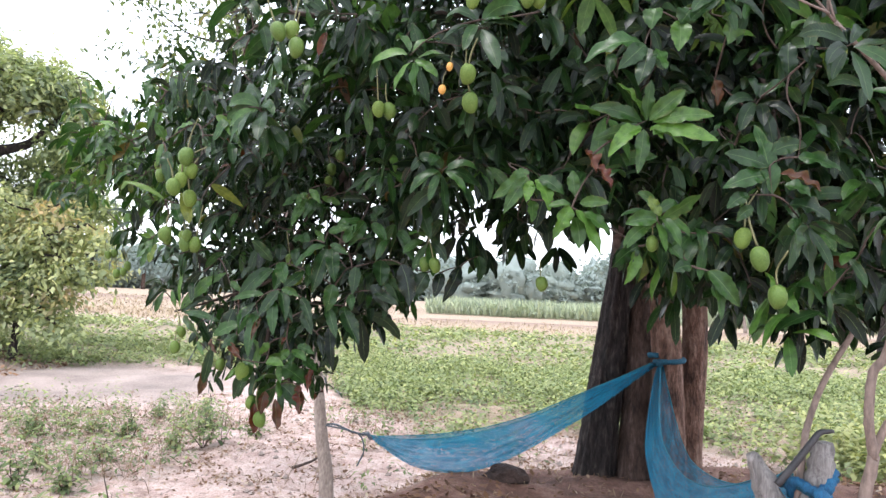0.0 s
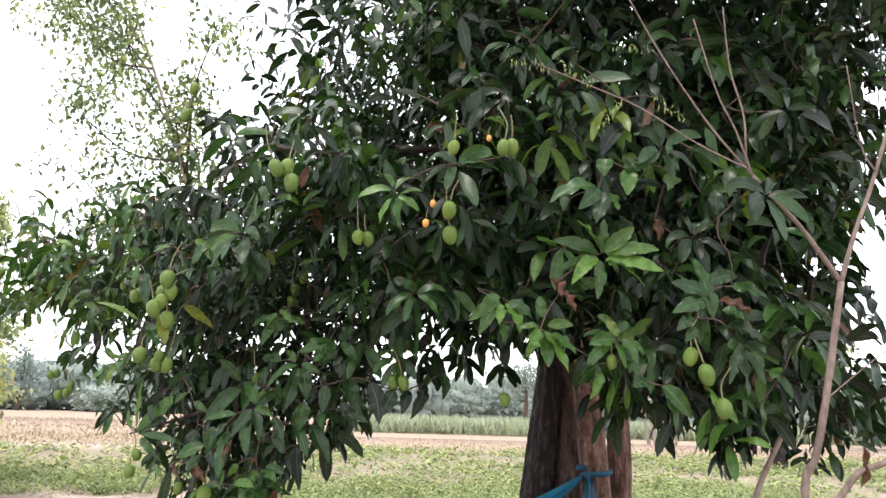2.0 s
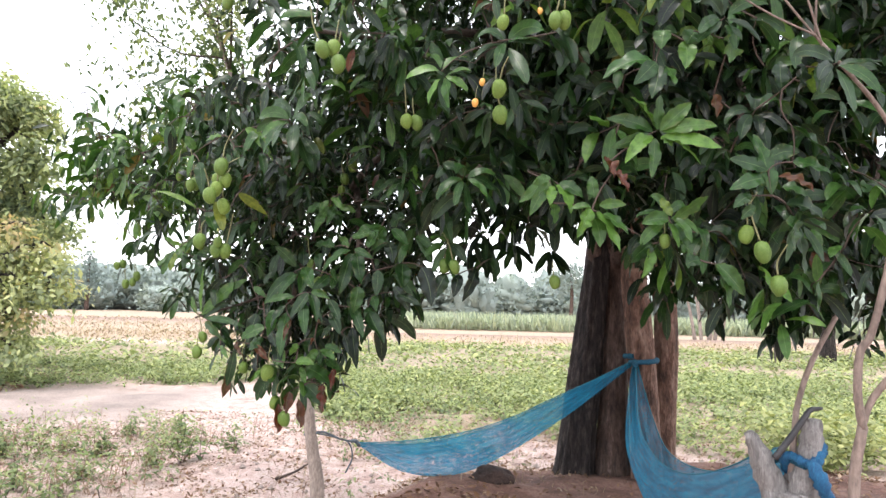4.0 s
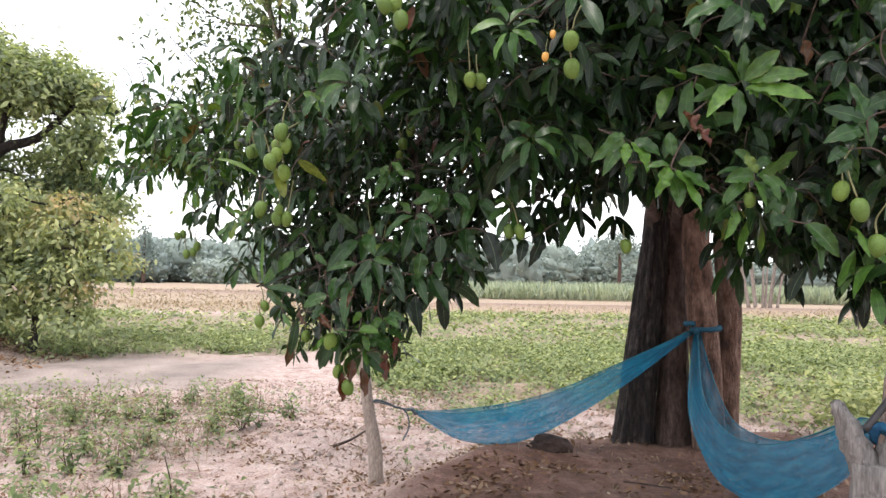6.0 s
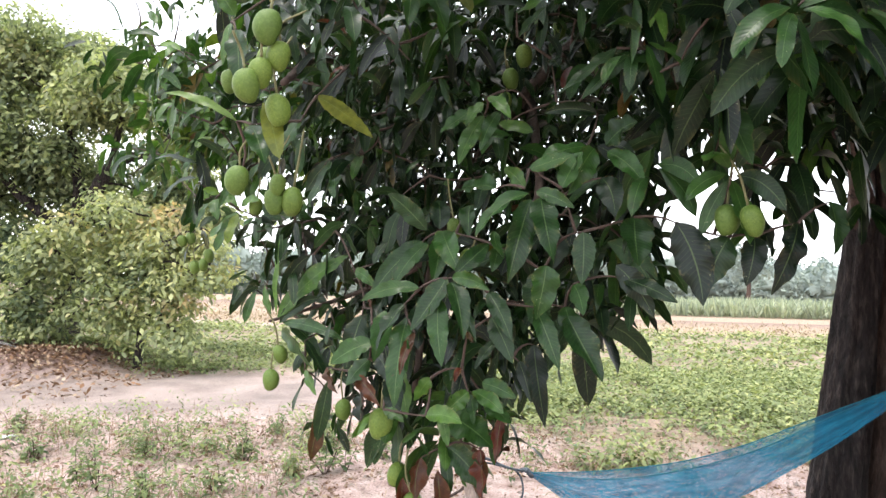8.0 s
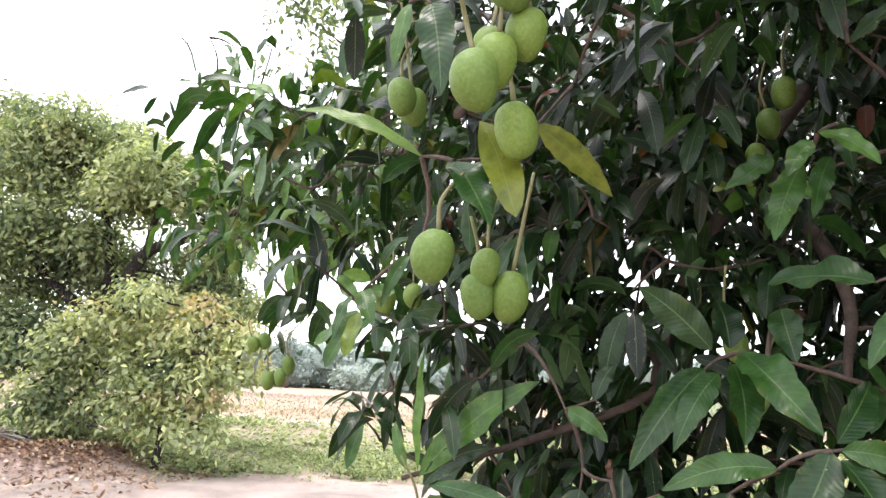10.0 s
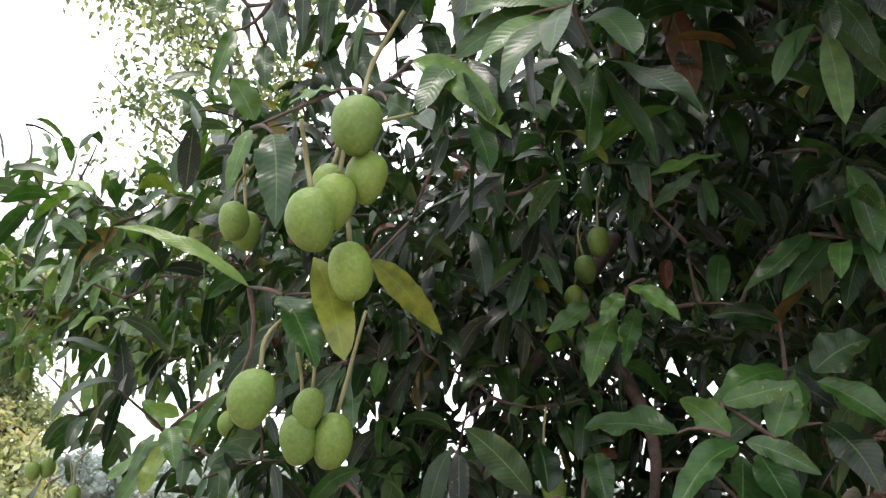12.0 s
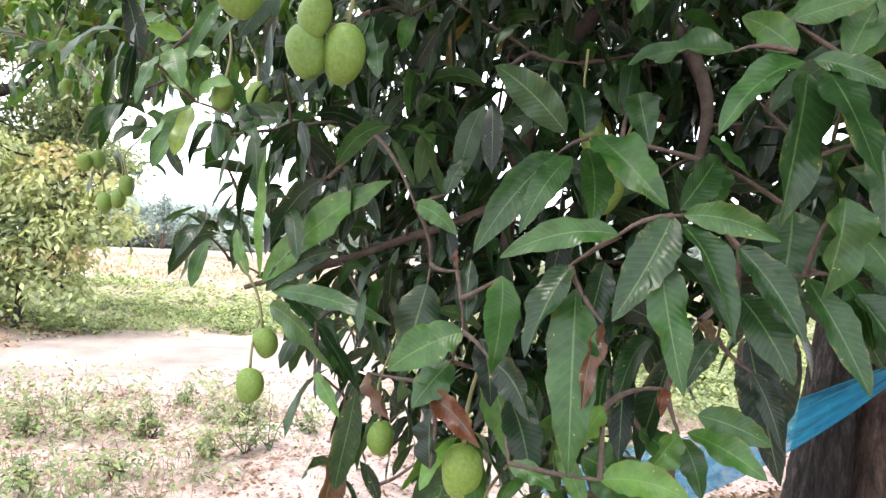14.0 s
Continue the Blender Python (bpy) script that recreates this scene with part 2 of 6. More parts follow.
def ground_material():
    m, n, l, b = mat("field_soil", 0.95)

    def cover(name):
        a = n.new("ShaderNodeAttribute")
        a.attribute_name = name
        return a.outputs["Fac"]
    big, mid, fine = noise_tex(n, l, 0.9, 5), noise_tex(n, l, 6, 6, 0.7), noise_tex(n, l, 60, 4, 0.7)
    soil = ramp(n, [(0.3, (0.32, 0.22, 0.187)), (0.46, (0.467, 0.353, 0.31)), (0.66, (0.56, 0.467, 0.42))])
    l.new(mid.outputs[0], soil.inputs[0])
    sand = ramp(n, [(0.3, (0.2, 0.165, 0.145)), (0.5, (0.3, 0.245, 0.215)), (0.7, (0.4, 0.33, 0.29))])
    l.new(big.outputs[0], sand.inputs[0])
    red = ramp(n, [(0.3, (0.065, 0.03, 0.021)), (0.5, (0.145, 0.073, 0.05)), (0.7, (0.25, 0.15, 0.113))])
    l.new(mid.outputs[0], red.inputs[0])
    green = ramp(n, [(0.3, (0.4, 0.29, 0.235)), (0.47, (0.33, 0.255, 0.185)), (0.62, (0.23, 0.22, 0.125))])
    l.new(mid.outputs[0], green.inputs[0])
    straw = ramp(n, [(0.3, (0.28, 0.207, 0.147)), (0.7, (0.413, 0.333, 0.233))])
    l.new(mid.outputs[0], straw.inputs[0])
    brown = ramp(n, [(0.3, (0.167, 0.107, 0.08)), (0.7, (0.253, 0.173, 0.133))])
    l.new(mid.outputs[0], brown.inputs[0])
    debris = noise_tex(n, l, 2.3, 8, 0.75)
    dm = ramp(n, [(0.53, (0, 0, 0)), (0.63, (0.75, 0.75, 0.75))])
    l.new(debris.outputs[0], dm.inputs[0])
    col = mixc(n, l, dm.outputs[0], soil.outputs[0], (0.227, 0.15, 0.123))
    crumbs = noise_tex(n, l, 24, 3, 0.7)
    cm = ramp(n, [(0.57, (0, 0, 0)), (0.64, (0.7, 0.7, 0.7))])
    l.new(crumbs.outputs[0], cm.inputs[0])
    col = mixc(n, l, cm.outputs[0], col, (0.16, 0.107, 0.08))
    col = mixc(n, l, cover("path"), col, sand.outputs[0])
    for name, r in (("crop", green), ("stubble", straw), ("ridge", brown), ("mound", red)):
        col = mixc(n, l, cover(name), col, r.outputs[0])
    tone = ramp(n, [(0.32, (0.6, 0.58, 0.56)), (0.66, (1.16, 1.16, 1.16))])
    l.new(fine.outputs[0], tone.inputs[0])
    l.new(mixc(n, l, 1.0, col, tone.outputs[0], "MULTIPLY"), b.inputs["Base Color"])
    bump(n, l, b, mth(n, l, "ADD", mid.outputs[0], mth(n, l, "MULTIPLY", fine.outputs[0], 0.4)), 0.8, 0.04)
    return m


GROUND = ground_material()


# ---------------------------------------------------------------- mesh helpers
def mesh_of(name, verts, faces, material, uv=None, age_tone=None, smooth=True):
    """A mesh from numpy arrays of vertices and of equal-sided faces; uv and age by vertex."""
    me = bpy.data.meshes.new(name)
    verts, faces = np.asarray(verts, np.float32), np.asarray(faces, np.int32)
    k = faces.shape[1]
    me.vertices.add(len(verts))
    me.vertices.foreach_set("co", verts.ravel())
    me.loops.add(faces.size)
    me.loops.foreach_set("vertex_index", faces.ravel())
    me.polygons.add(len(faces))
    me.polygons.foreach_set("loop_start", np.arange(0, faces.size, k, dtype=np.int32))
    me.polygons.foreach_set("use_smooth", np.full(len(faces), smooth))
    if uv is not None:
        layer = me.uv_layers.new(name="UVMap")
        layer.data.foreach_set("uv", np.asarray(uv, np.float32)[faces.ravel()].ravel())
    if age_tone is not None:
        me.attributes.new("age_tone", "FLOAT", "POINT").data.foreach_set("value", np.asarray(age_tone, np.float32))
    me.update()
    me.validate()
    me.materials.append(material)
    return me


def child(name, me, parent, label="", kind=""):
    ob = new(name, me)
    ob.parent = parent
    return tagged(ob, label, kind=kind)


def empty(name, at, label, category, group="", kind=""):
    ob = new(name)
    ob.location = at
    return tagged(ob, label, category, group, kind)


def tube_arrays(points, radii, sides=8, bumps=0.0, seed=0, cap=True):
    """Vertices and quads of a tube along points, with an uneven girth."""
    rng = np.random.RandomState(seed)
    p, r = np.asarray(points, float), np.asarray(radii, float)
    n = len(p)
    d = np.gradient(p, axis=0)
    d /= np.linalg.norm(d, axis=1)[:, None] + 1e-9
    ref = np.array([0.31, 0.95, 0.12]) if abs(d[0] @ np.array([0.31, 0.95, 0.12])) < 0.9 else np.array([1.0, 0, 0])
    a = np.cross(d, ref)
    a /= np.linalg.norm(a, axis=1)[:, None]
    b = np.cross(d, a)
    ang = np.linspace(0, 2 * np.pi, sides, endpoint=False)
    rr = r[:, None] * (1 + bumps * rng.uniform(-1, 1, (n, sides)))
    ring = p[:, None, :] + rr[..., None] * (np.cos(ang)[None, :, None] * a[:, None, :] + np.sin(ang)[None, :, None] * b[:, None, :])
    v = ring.reshape(-1, 3)
    i, j = np.meshgrid(np.arange(n - 1), np.arange(sides), indexing="ij")
    i, j = i.ravel(), j.ravel()
    j2 = (j + 1) % sides
    f = np.stack([i * sides + j, i * sides + j2, (i + 1) * sides + j2, (i + 1) * sides + j], 1)
    if cap:
        v = np.concatenate([v, p[[0]], p[[-1]]])
        k, e = np.arange(0, sides, 2), len(v)
        lo = np.stack([np.full(len(k), e - 2), (k + 2) % sides, (k + 1) % sides, k], 1)
        q = (n - 1) * sides
        hi = np.stack([np.full(len(k), e - 1), q + k, q + (k + 1) % sides, q + (k + 2) % sides], 1)
        f = np.concatenate([f, lo, hi])
    return v, f


def smooth_path(points, steps=6):
    """A curve through the points (Catmull-Rom)."""
    p = np.asarray(points, float)
    p = np.concatenate([2 * p[:1] - p[1:2], p, 2 * p[-1:] - p[-2:-1]])
    out = []
    for k in range(1, len(p) - 2):
        for t in np.linspace(0, 1, steps, endpoint=False):
            a, b, c, d = p[k - 1:k + 3]
            out.append(0.5 * (2 * b + (c - a) * t + (2 * a - 5 * b + 4 * c - d) * t * t + (3 * b - a - 3 * c + d) * t ** 3))
    return np.array(out + [p[-2]])


def limb(points, r0, r1, sides=10, steps=6, bumps=0.06, seed=0, power=1.0):
    c = smooth_path(points, steps)
    r = r0 + (r1 - r0) * np.linspace(0, 1, len(c)) ** power
    return tube_arrays(c, r, sides, bumps, seed)


def join(parts):
    vs, fs, k = [], [], 0
    for v, f in parts:
        vs.append(v)
        fs.append(f + k)
        k += len(v)
    return np.concatenate(vs), np.concatenate(fs)


def leaf_arrays(B, D, L, W, droop, twist, fold, wave, age_tone, face=None, ns=5, seed=0):
    """Many long leaves: from base B along D, bending down, with a raised fold on both sides of the midrib and wavy edges."""
    rng = np.random.RandomState(seed)
    N = len(B)
    D = D / (np.linalg.norm(D, axis=1)[:, None] + 1e-9)
    S = np.cross(D, np.array([0, 0, 1.0]) if face is None else face)
    bad = np.linalg.norm(S, axis=1) < 0.15
    S[bad] = rng.normal(size=(bad.sum(), 3)) * (1, 1, 0.05)
    S /= np.linalg.norm(S, axis=1)[:, None] + 1e-9
    ph, fr, lean = rng.uniform(0, 6.3, N), rng.uniform(7, 14, N), rng.normal(0, 0.22, N)
    s = np.linspace(0, 1, ns + 1)
    prof = np.sin(np.pi * np.clip((s - 0.05) / 0.95, 0, 1) ** 0.92) ** 0.58 + 0.03
    prof[-1] = 0.02
    pos = B.copy()
    V = np.empty((N, ns + 1, 3, 3))
    for i, u in enumerate(s):
        d = D + np.array([0, 0, -1.0]) * (droop * u ** 1.3)[:, None] + S * (lean * np.sin(2.2 * u))[:, None]
        d /= np.linalg.norm(d, axis=1)[:, None] + 1e-9
        if i:
            pos = pos + d * (L / ns)[:, None]
        side = S - d * np.sum(S * d, 1)[:, None]
        side /= np.linalg.norm(side, axis=1)[:, None] + 1e-9
        nrm = np.cross(side, d)
        tw = twist * (0.35 + 0.65 * u)
        sd = side * np.cos(tw)[:, None] + nrm * np.sin(tw)[:, None]
        up = np.cross(sd, d)
        w = (W * prof[i] / 2)[:, None]
        ripple = (wave * np.sin(ph + fr * u))[:, None]
        ripple2 = (wave * np.sin(ph * 2.1 + fr * 1.13 * u))[:, None]
        V[:, i, 0] = pos - sd * w + up * w * (fold[:, None] + ripple)
        V[:, i, 1] = pos
        V[:, i, 2] = pos + sd * w + up * w * (fold[:, None] + ripple2)
    base = (np.arange(N) * (ns + 1) * 3)[:, None, None, None]
    i = np.arange(ns)[None, :, None, None] * 3
    c = np.arange(2)[None, None, :, None]
    q = np.array([0, 1, 4, 3])[None, None, None, :]
    F = (base + i + c + q).reshape(-1, 4)
    uv = np.stack(np.broadcast_arrays(s[None, :, None], np.array([0, 0.5, 1])[None, None, :]), -1)
    uv = np.broadcast_to(uv, (N, ns + 1, 3, 2)).reshape(-1, 2)
    return V.reshape(-1, 3), F, uv, np.repeat(age_tone, (ns + 1) * 3)


def blade_arrays(base, tip, width, age_tone, face, seed=0, ns=14):
    """One long leaf from its base to its tip: arched, folded up along the midrib, edges wavy, twisted a little; from its base."""
    rng = np.random.RandomState(seed)
    d = np.asarray(tip, float) - np.asarray(base, float)
    ln = np.linalg.norm(d)
    face = np.asarray(face, float) + rng.normal(0, 0.16, 3)
    lift = np.array([0, 0, 1.0]) * rng.uniform(0.05, 0.16) + face / np.linalg.norm(face) * rng.uniform(0.0, 0.12)
    lift += np.cross(d / ln, face) * rng.normal(0, 0.06)
    u = np.linspace(0, 1, ns + 1)[:, None]
    ctrl = d * 0.5 + lift * ln
    mid = 2 * ctrl * u * (1 - u) + d * u * u
    tan = 2 * ctrl * (1 - 2 * u) + 2 * d * u
    tan /= np.linalg.norm(tan, axis=1)[:, None]
    side = np.cross(tan, face)
    side /= np.linalg.norm(side, axis=1)[:, None]
    up = np.cross(side, tan)
    tw = (rng.normal(0, 0.3) + rng.normal(0, 0.35) * u)
    side, up = side * np.cos(tw) + up * np.sin(tw), up * np.cos(tw) - side * np.sin(tw)
    prof = np.sin(np.pi * np.clip(u / 1.0, 0, 1) ** 0.88) ** 0.72 * (1 - 0.16 * u)
    prof = np.maximum(prof, 0.035)
    w = width * 0.5 * prof
    fold, wave, droop = rng.uniform(0.2, 0.6), rng.uniform(0.12, 0.34), rng.uniform(0.0, 0.3)
    if age_tone > 0.85:  # dried and curled
        fold, wave, w = fold + 0.7, wave + 0.35, w * 0.85
    fr, ph = rng.uniform(11, 19, 2), rng.uniform(0, 6.3, 2)
    rows = []
    for k in (-1.0, -0.55, 0.0, 0.55, 1.0):
        q = 0 if k < 0 else 1
        rip = wave * np.sin(ph[q] + fr[q] * u) * k * k * np.minimum(1, 6 * u)
        rows.append(mid + side * w * k * (1 + 0.07 * np.sin(ph[q] * 2 + 2.3 * fr[q] * u)) + up * w * (fold * abs(k) - droop * k * k + rip))
    V = np.stack(rows, 1).reshape(-1, 3)
    i, c = np.meshgrid(np.arange(ns), np.arange(4), indexing="ij")
    i, c = i.ravel() * 5, c.ravel()
    F = np.stack([i + c, i + c + 1, i + c + 6, i + c + 5], 1)
    uv = np.stack(np.broadcast_arrays(u, np.array([[0, 0.225, 0.5, 0.775, 1.0]])), -1).reshape(-1, 2)
    return V, F, uv, np.full(len(V), age_tone)


def leaflet_arrays(B, D, L, W, droop, twist, fold, wave, age_tone, seed=0):
    """Many small leaves, each a rhomb, turned at random about its length."""
    rng = np.random.RandomState(seed)
    D = D / (np.linalg.norm(D, axis=1)[:, None] + 1e-9)
    S = np.cross(D, rng.normal(size=D.shape))
    S /= np.linalg.norm(S, axis=1)[:, None] + 1e-9
    mid, w = B + D * (L * 0.45)[:, None], S * (W * 0.5)[:, None]
    V = np.stack([B, mid + w, B + D * L[:, None], mid - w], 1).reshape(-1, 3)
    n = len(B)
    return V, np.arange(4 * n).reshape(-1, 4), np.zeros((4 * n, 2)), np.repeat(age_tone, 4)


def whorl_params(rng, centre, axis, count, length, age_tone, spread=(50, 85), droop=(0.5, 1.6), start=0.012, trail=0.03, broad=(0.25, 0.33)):
    """Leaves that radiate from a twig's end."""
    a = np.asarray(axis, float)
    a = a / np.linalg.norm(a)
    e1 = np.cross(a, (0.3, 0.2, 0.93))
    e1 /= np.linalg.norm(e1)
    e2 = np.cross(a, e1)
    t = np.arange(count) * 2.399 + rng.uniform(0, 6.3)
    th = np.radians(rng.uniform(*spread, count))
    rad = np.cos(t)[:, None] * e1 + np.sin(t)[:, None] * e2
    D = a * np.cos(th)[:, None] + rad * np.sin(th)[:, None]
    B = np.asarray(centre) + D * start + a * rng.uniform(-trail, 0.0, count)[:, None]
    L = length * rng.uniform(0.72, 1.15, count)
    return (B, D, L, L * rng.uniform(*broad, count), rng.uniform(*droop, count), rng.normal(0, 0.35, count),
            rng.uniform(0.1, 0.35, count), rng.uniform(0.05, 0.22, count), np.clip(age_tone + rng.normal(0, 0.05, count), 0, 1), np.tile(a, (count, 1)))


def stacked(sets):
    return [np.concatenate(x) for x in zip(*sets)]


def smoothstep(a, b, x):
    t = np.clip((x - a) / (b - a), 0, 1)
    return t * t * (3 - 2 * t)


def value_noise(x, y, scale, seed):
    """Smooth random field on the plan, 0 to 1."""
    rng = np.random.RandomState(seed)
    g = rng.rand(64, 64)
    u, v = x / scale, y / scale
    i, j = np.floor(u).astype(int), np.floor(v).astype(int)
    fu, fv = u - i, v - j
    fu, fv = fu * fu * (3 - 2 * fu), fv * fv * (3 - 2 * fv)
    at = lambda a, b: g[a % 64, b % 64]
    return (at(i, j) * (1 - fu) + at(i + 1, j) * fu) * (1 - fv) + (at(i, j + 1) * (1 - fu) + at(i + 1, j + 1) * fu) * fv


# ---------------------------------------------------------------- ground
def mound_at(x, y):
    e = np.sqrt(((x - 2.2) / 3.3) ** 2 + ((y - 4.3) / 2.9) ** 2) + 0.08 * (value_noise(x, y, 0.8, 3) - 0.5)
    return 1 - smoothstep(0.74, 1.0, e)


def heap_at(x, y):
    e = np.sqrt(((x + 10.6) / 2.6) ** 2 + ((y - 12.4) / 2.2) ** 2) + 0.25 * (value_noise(x, y, 1.1, 13) - 0.5)
    return 1 - smoothstep(0.4, 1.0, e)


def ground_z(x, y):
    x, y = np.asarray(x, float), np.asarray(y, float)
    near = 1 - smoothstep(14, 40, np.hypot(x, y))
    z = 0.27 * mound_at(x, y) + 0.4 * heap_at(x, y)
    z += near * (0.07 * (value_noise(x, y, 0.9, 5) - 0.5) + (0.05 + 0.03 * value_noise(x, y, 1.7, 12)) * (value_noise(x, y, 0.24, 6) - 0.5) * (1 - 0.6 * path_at(x, y)))
    furrow = np.sin((y - 0.08 * x) * 2 * np.pi / 0.75)
    z += near * 0.035 * furrow * crop_at(x, y)
    return z + 0.18 * ridge_at(x, y)


def crop_edge(x):
    return np.where(x < -3.2, 13.6 + 0.22 * (x + 5), np.where(x < 1.5, 9.0 + 4.6 * smoothstep(-1.2, -3.2, x), 8.6)) + 0.0 * x


def crop_at(x, y):
    edge = crop_edge(x) + 2.2 * (value_noise(x, y, 1.6, 8) - 0.5)
    far = np.where(x < -6, 27.0, 30.0)
    return smoothstep(-0.6, 0.9, y - edge) * (1 - smoothstep(-1.0, 1.0, y - far))


def ridge_at(x, y):
    a = np.exp(-((y - 40.0) / 1.6) ** 2) * smoothstep(-8, -2, x)
    return a + np.exp(-((y - 62.0 - 0.1 * x) / 5.0) ** 2) * (1 - smoothstep(-12, -4, x))


def stubble_at(x, y):
    return smoothstep(28.5, 30.5, y) * (1 - smoothstep(150, 260, y))


def path_at(x, y):
    mid = 10.6 + 0.28 * (x + 7.0) + 0.8 * (value_noise(x, y, 2.5, 9) - 0.5)
    return (1 - smoothstep(1.4, 2.9, np.abs(y - mid))) * (1 - smoothstep(-4.6, -3.4, x)) * (1 - heap_at(x, y))


def spaced(a, b, fine, count, power):
    """Grid lines from -b to b, about fine apart near a and wider away from it."""
    t = np.linspace(0, 1, count)
    d = fine * t * count * 0.5 + (b - fine * count * 0.5) * t ** power
    return np.concatenate([a - d[:0:-1], a + d])


def build_ground():
    xs, ys = spaced(-1.5, 1500, 0.11, 190, 9), spaced(6.5, 1500, 0.11, 190, 9)
    X, Y = np.meshgrid(xs, ys, indexing="ij")
    Z = ground_z(X, Y)
    v = np.stack([X, Y, Z], -1).reshape(-1, 3)
    n, m = X.shape
    i, j = np.meshgrid(np.arange(n - 1), np.arange(m - 1), indexing="ij")
    i, j = i.ravel(), j.ravel()
    f = np.stack([i * m + j, (i + 1) * m + j, (i + 1) * m + j + 1, i * m + j + 1], 1)
    me = mesh_of("ground", v, f, GROUND)
    litter = np.maximum(mound_at(X, Y), 0.85 * heap_at(X, Y))
    for name, val in (("path", path_at(X, Y)), ("crop", crop_at(X, Y)), ("stubble", stubble_at(X, Y)), ("ridge", ridge_at(X, Y)), ("mound", litter)):
        me.attributes.new(name, "FLOAT", "POINT").data.foreach_set("value", val.astype(np.float32).ravel())
    tagged(new("ground", me), "pinkish bare soil with a sandy track and farm fields", "ground", kind="structure")


build_ground()


# ---------------------------------------------------------------- mango tree
LOBES_OUTER = [  # centre, half sizes, whorls per cubic metre
    ((1.25, 5.3, 3.5), (2.2, 2.9, 1.6), 21),
    ((2.2, 4.4, 3.4), (0.7, 1.4, 0.9), 34),
    # Next lobe lies outside the view, added to shade the mound from the right.
    ((3.9, 3.2, 3.3), (1.1, 1.7, 0.9), 22),
    ((0.65, 3.05, 2.95), (1.15, 1.0, 1.0), 70),
    ((1.45, 3.0, 2.6), (0.85, 0.9, 1.0), 85),
    ((0.3, 4.2, 2.9), (1.6, 1.3, 0.75), 27),
    ((-0.3, 2.95, 2.35), (0.75, 0.7, 0.62), 62),
    ((-1.1, 3.65, 2.42), (0.95, 0.75, 0.45), 100),
    ((-1.85, 4.2, 2.22), (0.55, 0.65, 0.42), 120),
    ((-1.42, 3.45, 1.98), (0.2, 0.25, 0.2), 90),
    ((-1.12, 3.8, 1.85), (0.34, 0.35, 0.4), 120),
]
LOBES_LOW = [
    ((-0.62, 3.05, 1.75), (0.36, 0.32, 0.6), 140),
    ((-0.55, 2.95, 1.35), (0.28, 0.22, 0.3), 160),
    ((-0.88, 2.78, 2.05), (0.32, 0.2, 0.42), 95),
    ((-0.22, 2.98, 1.78), (0.36, 0.2, 0.3), 125),
    ((-0.45, 3.6, 2.1), (0.8, 0.55, 0.5), 48),
    ((0.0, 3.5, 2.6), (0.9, 0.6, 0.5), 37),
    ((0.55, 2.6, 2.15), (0.7, 0.4, 0.32), 80),
    ((1.3, 2.5, 1.98), (0.45, 0.42, 0.36), 95),
    ((1.95, 3.0, 1.95), (0.5, 0.5, 0.5), 105),
    ((2.45, 3.3, 2.1), (0.4, 0.4, 0.45), 60),
]
LOBES_FRONT = [
    ((-0.3, 2.85, 3.3), (0.35, 0.3, 0.35), 60),
    ((1.9, 2.8, 2.9), (0.55, 0.5, 0.75), 100),
    ((1.62, 3.25, 1.85), (0.42, 0.3, 0.36), 125),
    ((-0.02, 2.85, 1.9), (0.24, 0.22, 0.28), 130),
    ((-0.2, 3.25, 1.8), (0.28, 0.25, 0.28), 90),
    ((-0.9, 3.3, 1.75), (0.3, 0.35, 0.33), 120),
    ((-0.35, 2.45, 2.6), (0.36, 0.3, 0.34), 80),
    ((0.1, 3.2, 3.5), (0.5, 0.7, 0.75), 50),
    ((1.4, 3.2, 4.2), (1.9, 1.5, 1.0), 58),
    ((-0.62, 3.0, 2.98), (0.22, 0.22, 0.2), 70),
    # Lobe above the view, added to shade the right-hand leaves and the mound.
    ((1.7, 2.4, 4.0), (1.4, 1.0, 0.55), 45),
]
BOUGHS_MAIN = [  # limbs from the stems out into the crown: points, radii
    ([(1.42, 6.15, 2.0), (1.2, 5.7, 2.6), (0.6, 4.9, 3.1), (0.1, 4.0, 3.0), (-0.3, 3.2, 2.75)], 0.085, 0.018),
    ([(1.2, 5.7, 2.6), (0.4, 5.0, 2.75), (-0.6, 4.3, 2.6), (-1.5, 4.0, 2.45), (-2.2, 4.2, 2.3)], 0.06, 0.012),
    ([(1.6, 6.0, 2.1), (1.5, 5.3, 2.8), (1.3, 4.2, 3.3), (1.0, 3.2, 3.3), (0.7, 2.5, 3.0)], 0.09, 0.016),
    ([(1.74, 5.9, 2.1), (1.9, 5.2, 2.7), (2.1, 4.2, 2.8), (2.1, 3.3, 2.5), (2.0, 2.9, 2.1)], 0.075, 0.014),
    ([(1.95, 5.95, 2.1), (2.3, 5.8, 2.9), (2.9, 5.4, 3.6), (3.3, 5.0, 4.0)], 0.08, 0.02),
    ([(0.1, 4.0, 3.0), (-0.1, 3.6, 2.6), (-0.35, 3.25, 2.2), (-0.6, 3.05, 1.85), (-0.55, 2.95, 1.4)], 0.03, 0.008),
]
